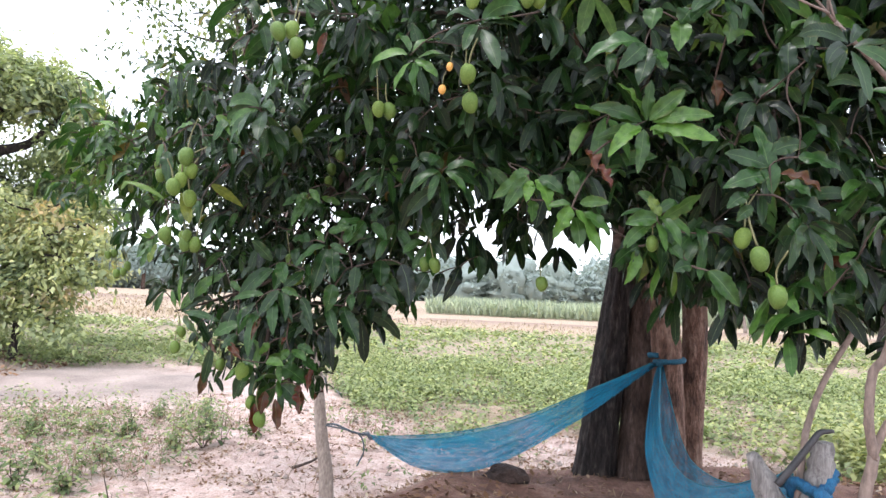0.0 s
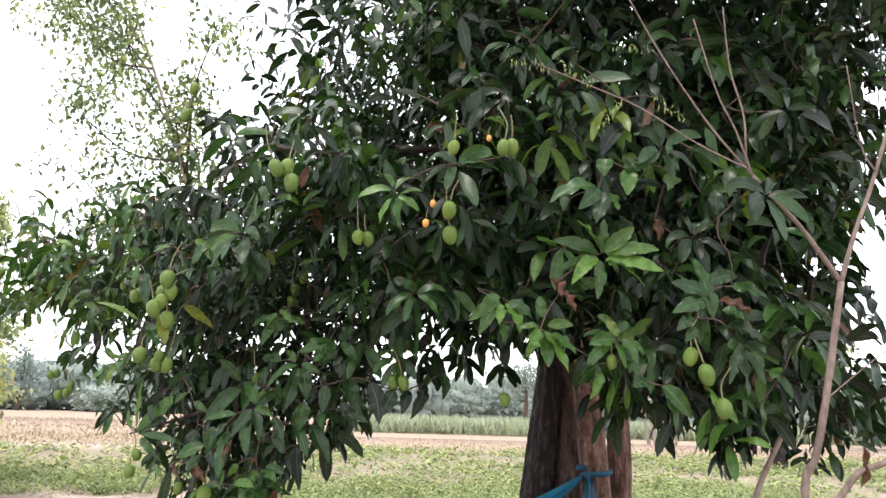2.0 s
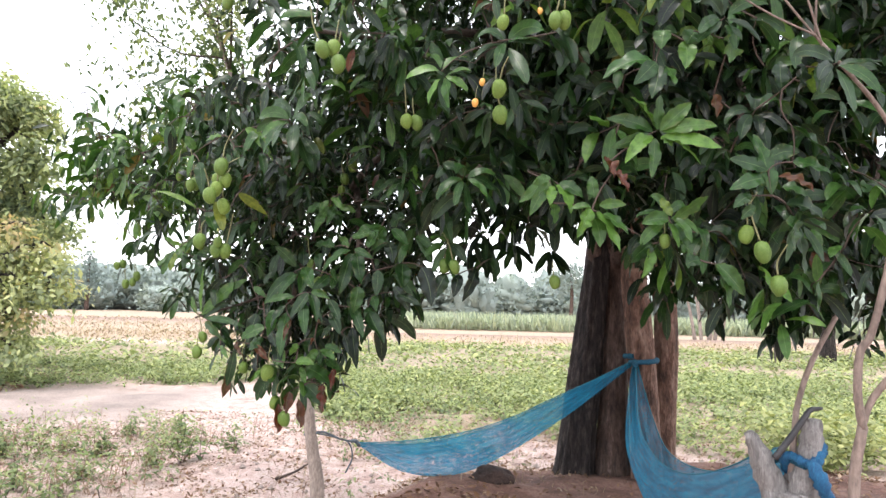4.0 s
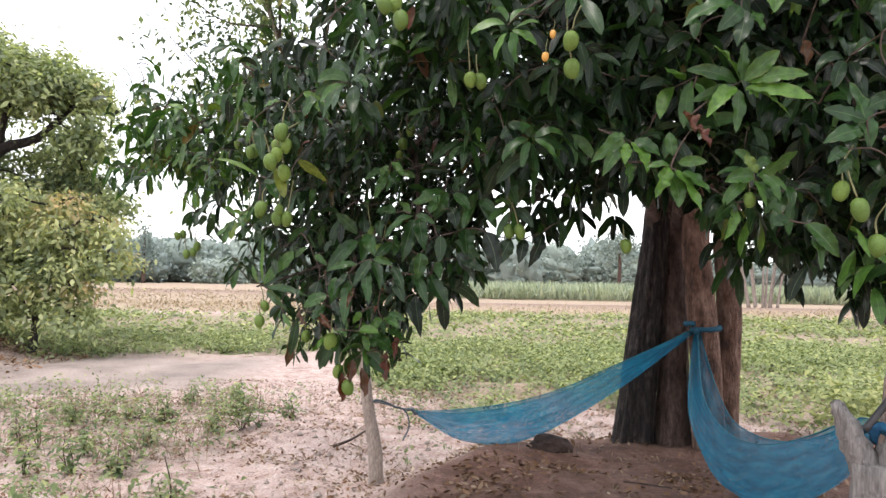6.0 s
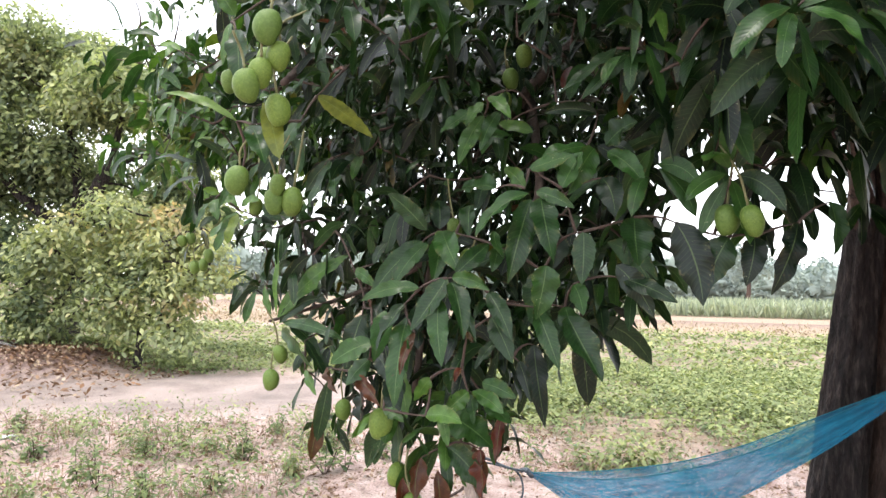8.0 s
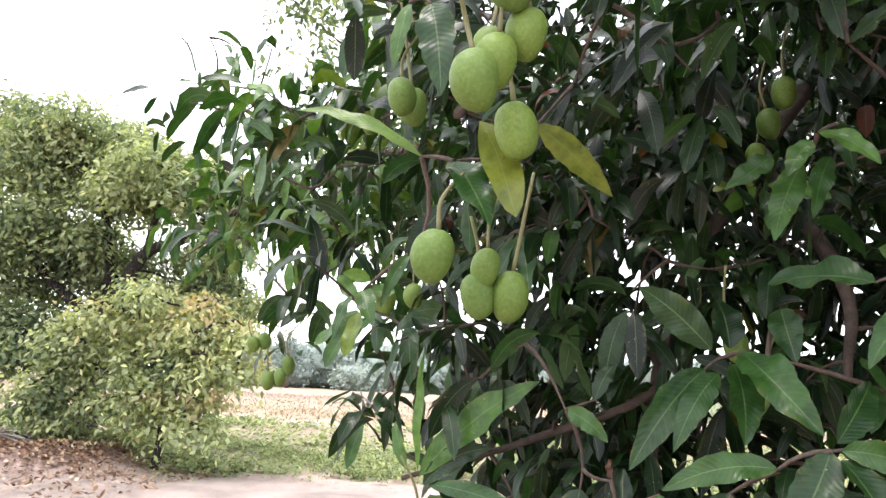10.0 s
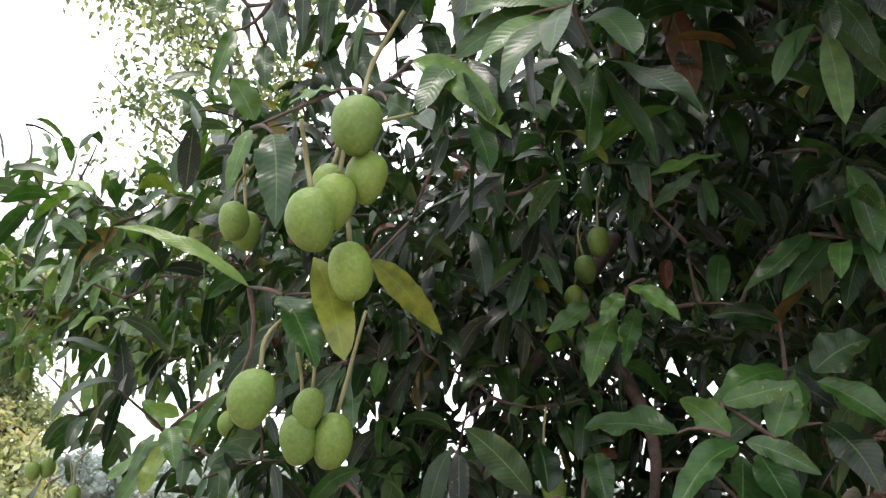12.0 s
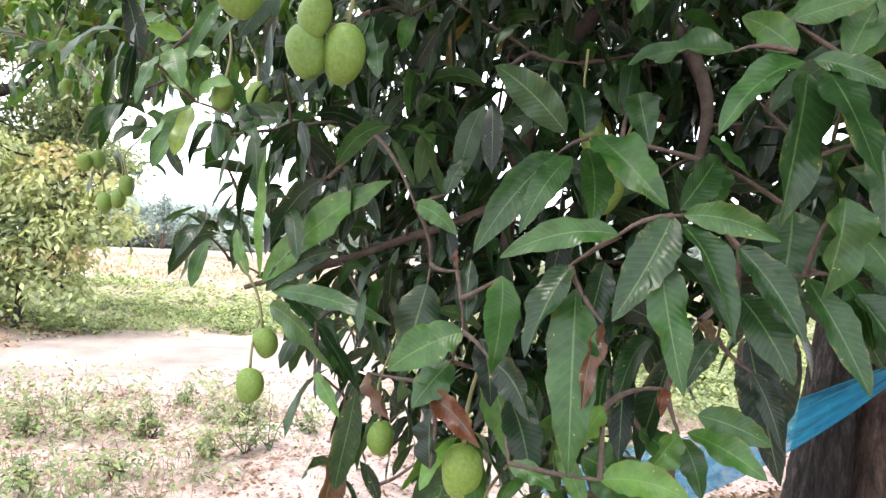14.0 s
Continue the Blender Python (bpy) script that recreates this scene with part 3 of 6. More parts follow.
BOUGHS_LOW = [
    ([(-0.6, 4.3, 2.6), (-0.85, 3.6, 2.4), (-0.9, 3.0, 2.25), (-0.85, 2.7, 2.1)], 0.03, 0.008),
    ([(1.3, 4.2, 3.3), (1.0, 3.4, 2.8), (0.7, 2.8, 2.4), (0.6, 2.5, 2.2)], 0.035, 0.008),
    ([(1.0, 3.2, 3.3), (1.25, 2.8, 2.7), (1.3, 2.5, 2.2)], 0.025, 0.008),
    ([(0.1, 4.0, 3.0), (-0.1, 3.3, 2.95), (-0.3, 2.7, 2.75), (-0.4, 2.35, 2.6)], 0.026, 0.007),
    ([(-0.35, 3.25, 2.2), (-0.3, 3.0, 1.9), (-0.3, 2.8, 1.75)], 0.018, 0.006),
    ([(-0.6, 3.05, 1.85), (-0.62, 2.99, 1.74), (-0.78, 2.95, 1.62), (-0.95, 2.93, 1.56)], 0.012, 0.004),
]
BOUGHS_FINE = [
    ([(-1.5, 4.0, 2.45), (-1.5, 3.7, 2.2), (-1.45, 3.5, 1.95)], 0.02, 0.006),
    ([(1.5, 5.3, 2.8), (1.0, 5.3, 3.6), (0.3, 5.0, 4.2)], 0.06, 0.015),
    ([(1.6, 6.0, 2.1), (1.9, 6.6, 3.0), (2.0, 7.2, 3.8)], 0.08, 0.02),
    ([(2.1, 3.3, 2.5), (2.4, 3.3, 2.3), (2.6, 3.3, 2.1)], 0.02, 0.006),
    ([(1.3, 4.2, 3.3), (1.2, 3.7, 3.9), (1.4, 3.2, 4.5)], 0.05, 0.012),
    ([(0.6, 4.9, 3.1), (0.3, 4.2, 3.5), (0.1, 3.4, 3.7)], 0.035, 0.01),
    ([(1.1, 3.9, 3.35), (0.75, 3.2, 3.36), (0.44, 2.95, 3.39), (0.26, 2.92, 3.44), (0.0, 2.92, 3.54), (-0.34, 2.95, 3.66)], 0.034, 0.014),
    ([(0.3, 3.3, 3.0), (-0.12, 2.95, 2.88), (-0.27, 2.88, 2.74), (-0.33, 2.88, 2.44)], 0.022, 0.01),
]


def crown_points(rng):
    out = []
    for c, r, dens in LOBES_OUTER + LOBES_LOW + LOBES_FRONT:
        n = int((3.6 if c[0] < -1.0 else 2.7 if c[0] > 0.2 or c[1] < 2.7 else 4.7) * dens * 4.19 * r[0] * r[1] * r[2])
        u = rng.normal(size=(n, 3))
        u /= np.linalg.norm(u, axis=1)[:, None]
        p = np.array(c) + u * (rng.uniform(0, 1, n) ** 0.42)[:, None] * np.array(r)
        out.append(p)
    p = np.concatenate(out)
    under = 2.0 + 0.27 * (p[:, 1] - 3.3) + 0.3 * (value_noise(p[:, 0], p[:, 1], 0.5, 21) - 0.5)
    p = p[(p[:, 1] < 3.4) | (p[:, 2] > under)]
    gap = value_noise(p[:, 0] * 1.3 + p[:, 2] * 2.1, p[:, 1] + p[:, 2], 0.33, 22)
    p = p[gap > 0.3]
    bays = ((-1.05, -0.05, 1.2, 2.12, 2.8), (0.25, 1.35, 1.75, 2.5, 2.3), (-9, 9, 0, 9, 1.9), (-9, 0.3, 0, 2.4, 2.42), (-0.46, -0.2, 2.08, 2.42, 2.95))
    for x0, x1, z0, z1, y in bays:  # no stray leaves in front of the outermost sprays
        p = p[(p[:, 0] < x0) | (p[:, 0] > x1) | (p[:, 2] < z0) | (p[:, 2] > z1) | (p[:, 1] > y)]
    p = p[(p[:, 0] > 0.1) | (p[:, 2] > 1.28 + 0.85 * np.clip(p[:, 0] + 0.4, 0, 1))]
    open_side = (p[:, 0] > 0.675 * p[:, 1] + 0.2) & (p[:, 2] < 0.35 * p[:, 1] + 1.95)  # thin foliage on the side of the sapling
    p = p[~open_side | (rng.rand(len(p)) < 0.3)]
    arch = 1.97 + 0.155 * (p[:, 1] - 2.7) + 0.22 * (value_noise(p[:, 0], p[:, 1], 0.16, 23) - 0.5)  # the open view under the boughs
    return p[(p[:, 1] < 2.45) | (p[:, 0] < -0.04) | (p[:, 0] > 0.95) | (p[:, 2] > arch)]


KEY_WHORLS = [  # centre, axis, leaves, length, age and tone, spread, droop
    # Whorls at right are mostly kept dark, crown shade painted into them.
    ((0.95, 2.01, 2.55), (0.1, -0.9, 0.3), 8, 0.15, 0.16, (60, 90), (0.6, 1.5)),
    ((0.81, 2.13, 1.94), (0, -0.6, 0.3), 7, 0.13, 0.36, (60, 90), (0.7, 1.6)),
    ((1.1, 2.14, 2.3), (0, -0.7, 0.4), 8, 0.16, 0.05, (60, 90), (0.9, 1.9)),
    ((1.26, 1.95, 2.39), (0.1, -0.8, 0.3), 8, 0.16, 0.06, (60, 90), (0.9, 1.9)),
    ((1.22, 2.1, 1.92), (0.1, -0.6, -0.2), 8, 0.16, 0.16, (50, 80), (1.0, 2.0)),
    ((0.16, 2.4, 2.1), (0, -0.7, 0.2), 8, 0.17, 0.18, (60, 85), (1.0, 2.0)),
    ((0.28, 2.05, 2.48), (0, -0.8, 0.4), 8, 0.17, 0.15, (60, 90), (0.7, 1.5)),
]
LOW_WHORLS = [
    ((0.07, 2.13, 2.4), (-0.2, -0.7, 0.4), 7, 0.15, 0.4, (60, 90), (0.5, 1.4)),
    ((-0.49, 2.4, 2.3), (-0.4, -0.7, 0.3), 9, 0.18, 0.25, (60, 85), (0.9, 1.8)),
    ((-0.23, 2.15, 2.68), (-0.4, -0.6, 0.5), 8, 0.18, 0.15, (60, 90), (0.5, 1.4)),
    ((-0.62, 2.86, 1.36), (-0.1, -0.6, -0.3), 8, 0.16, 0.35, (40, 80), (1.0, 2.0)),
    ((-0.5, 2.86, 1.3), (0.1, -0.6, -0.3), 8, 0.17, 0.4, (40, 80), (1.0, 2.0)),
    ((0.1, 2.62, 1.88), (0, -0.6, 0), 7, 0.16, 0.3, (50, 85), (0.9, 1.8)),
]
FANS = [  # centre, age and tone, leaves as (clock angle seen from outside, length)
    # The first three hang as dark silhouettes: backlighting is put into their colour.
    ((0.45, 3.6, 1.98), 0.08, ((200, 0.17), (225, 0.2), (170, 0.18), (150, 0.16), (250, 0.15))),
    ((0.66, 3.7, 1.96), 0.06, ((165, 0.2), (150, 0.2), (190, 0.15), (215, 0.17))),
    ((0.3, 3.5, 1.92), 0.08, ((205, 0.18), (180, 0.17), (240, 0.17), (155, 0.16))),
    ((-1.072, 2.914, 1.851), 0.55, ((215, 0.11), (197, 0.12), (176, 0.1), (45, 0.07), (318, 0.08), (235, 0.1))),
    ((-0.605, 2.5, 2.3), 0.15, ((200, 0.15), (170, 0.13), (150, 0.16), (225, 0.13))),
    ((-0.455, 2.43, 2.25), 0.15, ((165, 0.15), (195, 0.13), (130, 0.14))),
    ((-0.4, 2.95, 2.07), 0.45, ((230, 0.1), (170, 0.11), (110, 0.1), (255, 0.09))),
    ((0.3, 2.55, 2.15), 0.35, ((240, 0.17), (200, 0.15), (165, 0.15), (120, 0.14))),
    ((-0.78, 2.84, 1.97), 0.15, ((230, 0.12), (190, 0.13), (150, 0.13))),
]
# the outermost sprays, leaf by leaf: blade base, tip, width, age and tone
HIGH_SPRAY = [
    ((-0.341, 2.62, 1.856), (-0.435, 2.72, 1.868), 0.052, 0.2),
    ((-0.282, 2.61, 1.854), (-0.329, 2.64, 1.899), 0.04, 0.28),
    ((-0.274, 2.61, 1.844), (-0.37, 2.56, 1.757), 0.039, 0.22),
    ((-0.27, 2.61, 1.832), (-0.308, 2.57, 1.667), 0.061, 0.24),
    ((-0.251, 2.61, 1.835), (-0.222, 2.55, 1.711), 0.06, 0.2),
    ((-0.261, 2.62, 1.849), (-0.186, 2.6, 1.814), 0.032, 0.26),
    ((-0.278, 2.64, 1.897), (-0.191, 2.62, 1.921), 0.033, 0.3),
    ((-0.214, 2.65, 1.859), (-0.174, 2.66, 1.933), 0.047, 0.25),
]
RIGHT_SPRAY = [
    ((-0.237, 2.59, 1.703), (-0.256, 2.59, 1.6), 0.059, 0.2),
    ((-0.206, 2.66, 1.624), (-0.19, 2.62, 1.549), 0.046, 0.25),
    ((-0.26, 2.62, 1.622), (-0.21, 2.58, 1.508), 0.042, 0.2),
    ((-0.171, 2.66, 1.773), (-0.173, 2.64, 1.668), 0.05, 0.12),
    ((-0.217, 2.72, 1.768), (-0.234, 2.7, 1.699), 0.052, 0.06),
    ((-0.27, 2.75, 1.833), (-0.301, 2.74, 1.768), 0.038, 0.08),
    ((-0.19, 2.66, 1.668), (-0.168, 2.62, 1.609), 0.042, 0.18),
    ((-0.264, 2.7, 1.652), (-0.251, 2.68, 1.538), 0.045, 0.1),
]
MIDDLE_SPRAY = [
    ((-0.417, 2.53, 1.675), (-0.474, 2.49, 1.577), 0.045, 0.27),
    ((-0.407, 2.53, 1.676), (-0.33, 2.5, 1.654), 0.031, 0.3),
    ((-0.408, 2.53, 1.667), (-0.373, 2.48, 1.565), 0.044, 0.25),
    ((-0.345, 2.57, 1.65), (-0.294, 2.53, 1.563), 0.039, 0.24),
    ((-0.429, 2.52, 1.639), (-0.412, 2.48, 1.516), 0.043, 0.27),
    ((-0.421, 2.55, 1.644), (-0.358, 2.52, 1.558), 0.029, 0.22),
    ((-0.34, 2.58, 1.603), (-0.294, 2.55, 1.52), 0.046, 0.22),
    ((-0.406, 2.55, 1.682), (-0.353, 2.62, 1.746), 0.038, 0.16),
    ((-0.342, 2.66, 1.743), (-0.35, 2.64, 1.69), 0.033, 0.22),
    ((-0.348, 2.66, 1.774), (-0.322, 2.6, 1.718), 0.025, 0.22),
    ((-0.34, 2.64, 1.551), (-0.378, 2.62, 1.497), 0.026, 0.1),
]
FRUIT_SPRAY = [
    ((-0.47, 2.71, 1.779), (-0.406, 2.6, 1.686), 0.055, 0.28),
    ((-0.481, 2.71, 1.764), (-0.477, 2.66, 1.667), 0.047, 0.2),
    ((-0.499, 2.7, 1.751), (-0.558, 2.64, 1.656), 0.037, 0.16),
    ((-0.515, 2.71, 1.756), (-0.608, 2.64, 1.632), 0.048, 0.22),
    ((-0.506, 2.71, 1.781), (-0.595, 2.71, 1.861), 0.049, 0.33),
    ((-0.482, 2.73, 1.785), (-0.493, 2.76, 1.852), 0.05, 0.14),
    ((-0.417, 2.74, 1.838), (-0.409, 2.7, 1.767), 0.042, 0.14),
    ((-0.467, 2.52, 1.655), (-0.576, 2.5, 1.629), 0.032, 0.42),
    ((-0.507, 2.56, 1.624), (-0.549, 2.52, 1.536), 0.037, 0.2),
    ((-0.472, 2.57, 1.628), (-0.494, 2.54, 1.545), 0.032, 0.16),
    ((-0.5, 2.56, 1.602), (-0.506, 2.5, 1.433), 0.053, 0.3),
]
INNER_SPRAY = [
    ((-0.574, 2.64, 1.607), (-0.582, 2.6, 1.505), 0.046, 0.26),
    ((-0.619, 2.7, 1.536), (-0.707, 2.68, 1.488), 0.057, 0.32),
    ((-0.616, 2.7, 1.549), (-0.616, 2.74, 1.623), 0.031, 0.08),
    ((-0.633, 2.72, 1.497), (-0.678, 2.7, 1.441), 0.052, 0.2),
    ((-0.696, 2.78, 1.693), (-0.637, 2.76, 1.654), 0.03, 0.24),
    ((-0.582, 2.62, 1.515), (-0.541, 2.58, 1.463), 0.037, 0.12),
    ((-0.562, 2.64, 1.475), (-0.534, 2.6, 1.39), 0.045, 0.1),
    ((-0.599, 2.72, 1.527), (-0.583, 2.7, 1.448), 0.039, 0.04),
    ((-0.543, 2.66, 1.473), (-0.555, 2.62, 1.388), 0.039, 0.12),
    ((-0.657, 2.8, 1.709), (-0.63, 2.82, 1.762), 0.028, 0.2),
    ((-0.657, 2.74, 1.356), (-0.659, 2.76, 1.43), 0.045, 0.08),
]
DRIED_LEAVES = [
    ((-0.477, 2.53, 1.571), (-0.496, 2.5, 1.494), 0.023, 1.0),
    ((-0.659, 2.71, 1.455), (-0.593, 2.68, 1.404), 0.039, 0.93),
    ((-0.745, 2.75, 1.471), (-0.709, 2.73, 1.416), 0.03, 0.98),
    ((-0.38, 2.56, 1.575), (-0.37, 2.55, 1.555), 0.018, 0.99),
    ((-0.631, 2.72, 1.609), (-0.633, 2.72, 1.637), 0.013, 1.0),
    ((-0.4, 2.6, 1.5), (-0.409, 2.58, 1.475), 0.016, 0.99),
    ((0.598, 2.12, 2.122), (0.629, 2.1, 2.054), 0.053, 0.93),
    ((0.631, 2.12, 2.078), (0.674, 2.1, 2.011), 0.045, 0.97),
    ((0.985, 2.2, 2.366), (0.994, 2.2, 2.285), 0.044, 0.9),
]
LEFT_SPRAY = [
    ((-0.942, 2.89, 1.573), (-0.747, 2.88, 1.733), 0.057, 0.4),
    ((-0.935, 2.89, 1.56), (-0.822, 2.88, 1.625), 0.04, 0.2),
    ((-0.926, 2.89, 1.561), (-0.728, 2.82, 1.526), 0.033, 0.26),
    ((-0.924, 2.88, 1.54), (-0.8, 2.79, 1.464), 0.048, 0.18),
    ((-0.945, 2.89, 1.581), (-0.947, 2.9, 1.776), 0.021, 0.44),
    ((-0.912, 2.9, 1.557), (-0.806, 2.86, 1.477), 0.04, 0.14),
    ((-0.975, 2.92, 1.579), (-1.006, 2.94, 1.654), 0.024, 0.5),
    ((-0.84, 2.84, 1.523), (-0.761, 2.8, 1.43), 0.032, 0.12),
    ((-0.84, 2.84, 1.45), (-0.791, 2.8, 1.398), 0.025, 0.5),
]
LOW_SPRAY = [
    ((-0.386, 2.6, 1.455), (-0.427, 2.57, 1.413), 0.036, 0.4),
    ((-0.378, 2.6, 1.457), (-0.311, 2.56, 1.425), 0.037, 0.3),
    ((-0.363, 2.62, 1.471), (-0.293, 2.6, 1.448), 0.037, 0.28),
    ((-0.383, 2.6, 1.45), (-0.369, 2.57, 1.399), 0.03, 0.34),
    ((-0.466, 2.58, 1.408), (-0.386, 2.54, 1.405), 0.039, 0.45),
    ((-0.296, 2.66, 1.513), (-0.268, 2.64, 1.434), 0.028, 0.08),
    ((-0.462, 2.6, 1.478), (-0.491, 2.58, 1.435), 0.034, 0.4),
    ((-0.559, 2.6, 1.412), (-0.509, 2.58, 1.393), 0.025, 0.42),
]
UPPER_SPRAY = [
    ((-0.166, 2.7, 1.952), (-0.285, 2.66, 1.894), 0.052, 0.28),
    ((-0.152, 2.7, 1.947), (-0.203, 2.66, 1.847), 0.06, 0.3),
    ((-0.126, 2.7, 1.94), (-0.055, 2.64, 1.86), 0.044, 0.24),
    ((-0.129, 2.7, 1.953), (-0.069, 2.66, 1.99), 0.063, 0.26),
    ((-0.137, 2.68, 1.883), (-0.11, 2.62, 1.798), 0.055, 0.1),
    ((-0.147, 2.74, 2.03), (-0.257, 2.72, 2.03), 0.031, 0.16),
    ((-0.109, 2.7, 2.154), (-0.227, 2.66, 2.049), 0.04, 0.28),
    ((-0.078, 2.7, 2.144), (-0.176, 2.66, 2.04), 0.039, 0.22),
    ((-0.102, 2.7, 2.189), (-0.042, 2.66, 2.195), 0.074, 0.16),
    ((-0.016, 2.7, 2.145), (-0.094, 2.66, 2.029), 0.053, 0.14),
    ((-0.12, 2.74, 2.305), (-0.127, 2.72, 2.211), 0.057, 0.05),
    ((-0.074, 2.7, 2.291), (-0.038, 2.66, 2.233), 0.037, 0.3),
]
SHADED_SPRAY = [
    ((-0.373, 2.69, 2.061), (-0.317, 2.65, 2.003), 0.031, 0.34),
    ((-0.382, 2.69, 2.05), (-0.415, 2.67, 1.997), 0.031, 0.36),
    ((-0.386, 2.72, 2.03), (-0.432, 2.68, 1.917), 0.041, 0.36),
    ((-0.352, 2.72, 2.037), (-0.386, 2.68, 1.945), 0.033, 0.2),
    ((-0.343, 2.72, 2.081), (-0.333, 2.7, 2.011), 0.031, 0.1),
    ((-0.32, 2.74, 2.259), (-0.217, 2.7, 2.279), 0.032, 0.35),
    ((-0.317, 2.74, 2.204), (-0.254, 2.7, 2.251), 0.026, 0.32),
    ((-0.421, 2.74, 2.046), (-0.483, 2.72, 1.996), 0.035, 0.24),
    ((-0.25, 2.8, 2.173), (-0.232, 2.78, 2.147), 0.037, 0.04),
    ((-0.237, 2.8, 2.073), (-0.254, 2.78, 2.022), 0.03, 0.05),
]
EAVES_SPRAY = [
    ((0.002, 2.64, 1.788), (0.046, 2.6, 1.633), 0.076, 0.04),
    ((0.099, 2.66, 1.763), (0.051, 2.64, 1.664), 0.066, 0.06),
    ((0.148, 2.68, 1.764), (0.129, 2.66, 1.671), 0.051, 0.05),
    ((0.219, 2.66, 1.789), (0.164, 2.62, 1.655), 0.058, 0.03),
    ((0.284, 2.7, 1.833), (0.284, 2.68, 1.731), 0.053, 0.05),
    ((-0.074, 2.66, 1.801), (-0.067, 2.62, 1.704), 0.072, 0.12),
    ((-0.097, 2.66, 1.683), (0.004, 2.62, 1.637), 0.04, 0.05),
    ((-0.108, 2.66, 1.707), (-0.037, 2.64, 1.608), 0.05, 0.03),
    ((-0.199, 2.64, 1.606), (-0.132, 2.6, 1.487), 0.062, 0.16),
    ((-0.049, 2.6, 2.046), (-0.008, 2.58, 1.893), 0.058, 0.1),
    ((0.066, 2.56, 2.008), (0.119, 2.54, 1.879), 0.065, 0.12),
    ((0.005, 2.58, 2.079), (0.054, 2.56, 1.998), 0.06, 0.16),
]
FOOT_SPRAY = [
    ((-0.464, 2.78, 1.375), (-0.362, 2.76, 1.316), 0.084, 0.38),
    ((-0.388, 2.8, 1.41), (-0.326, 2.78, 1.366), 0.046, 0.3),
    ((-0.35, 2.8, 1.373), (-0.358, 2.78, 1.279), 0.033, 1.0),
    ((-0.478, 2.82, 1.298), (-0.38, 2.8, 1.205), 0.061, 0.22),
    ((-0.532, 2.8, 1.273), (-0.538, 2.78, 1.184), 0.053, 0.97),
    ((-0.397, 2.8, 1.302), (-0.385, 2.78, 1.198), 0.047, 0.98),
    ((-0.275, 2.74, 1.541), (-0.246, 2.7, 1.379), 0.055, 0.08),
    ((-0.253, 2.68, 1.695), (-0.272, 2.66, 1.59), 0.065, 0.26),
    ((-0.675, 2.78, 1.588), (-0.705, 2.76, 1.46), 0.061, 0.1),
    ((-0.591, 2.78, 1.475), (-0.556, 2.76, 1.367), 0.052, 0.3),
    ((-0.44, 2.76, 1.496), (-0.45, 2.74, 1.425), 0.055, 0.12),
]
PALE_STAR = [
    ((0.771, 2.12, 2.216), (0.783, 2.12, 2.334), 0.049, 0.42),
    ((0.767, 2.12, 2.216), (0.68, 2.1, 2.318), 0.052, 0.44),
    ((0.779, 2.12, 2.216), (0.875, 2.1, 2.303), 0.055, 0.47),
    ((0.788, 2.12, 2.212), (0.954, 2.09, 2.226), 0.052, 0.42),
    ((0.789, 2.12, 2.199), (0.963, 2.08, 2.153), 0.054, 0.44),
    ((0.784, 2.12, 2.195), (0.898, 2.08, 2.097), 0.054, 0.47),
    ((0.764, 2.12, 2.19), (0.744, 2.09, 2.054), 0.048, 0.46),
    ((0.758, 2.12, 2.195), (0.66, 2.09, 2.1), 0.051, 0.48),
    ((0.755, 2.12, 2.199), (0.617, 2.1, 2.15), 0.046, 0.42),
    ((0.758, 2.12, 2.212), (0.605, 2.11, 2.248), 0.051, 0.40),
    ((0.786, 2.12, 2.199), (0.815, 2.1, 2.161), 0.038, 0.52),
    ((0.794, 2.13, 2.228), (0.895, 2.13, 2.227), 0.041, 0.36),
]
PALE_FAN = [
    ((0.437, 2.2, 2.06), (0.335, 2.18, 1.981), 0.046, 0.42),
    ((0.44, 2.2, 2.052), (0.369, 2.17, 1.935), 0.049, 0.46),
    ((0.451, 2.2, 2.042), (0.436, 2.17, 1.972), 0.038, 0.48),
    ((0.461, 2.2, 2.046), (0.502, 2.16, 1.944), 0.051, 0.42),
    ((0.472, 2.2, 2.053), (0.546, 2.18, 1.999), 0.049, 0.38),
    ((0.453, 2.21, 1.986), (0.455, 2.2, 1.915), 0.041, 0.32),
    ((0.443, 2.21, 2.07), (0.384, 2.22, 2.051), 0.039, 0.34),
    ((0.567, 2.14, 1.957), (0.512, 2.1, 1.86), 0.052, 0.50),
    ((0.58, 2.14, 1.952), (0.649, 2.1, 1.817), 0.052, 0.46),
    ((0.604, 2.14, 1.945), (0.678, 2.11, 1.875), 0.05, 0.40),
    ((0.59, 2.14, 1.971), (0.674, 2.13, 1.973), 0.037, 0.48),
    ((0.564, 2.14, 1.965), (0.498, 2.14, 1.957), 0.037, 0.44),
]
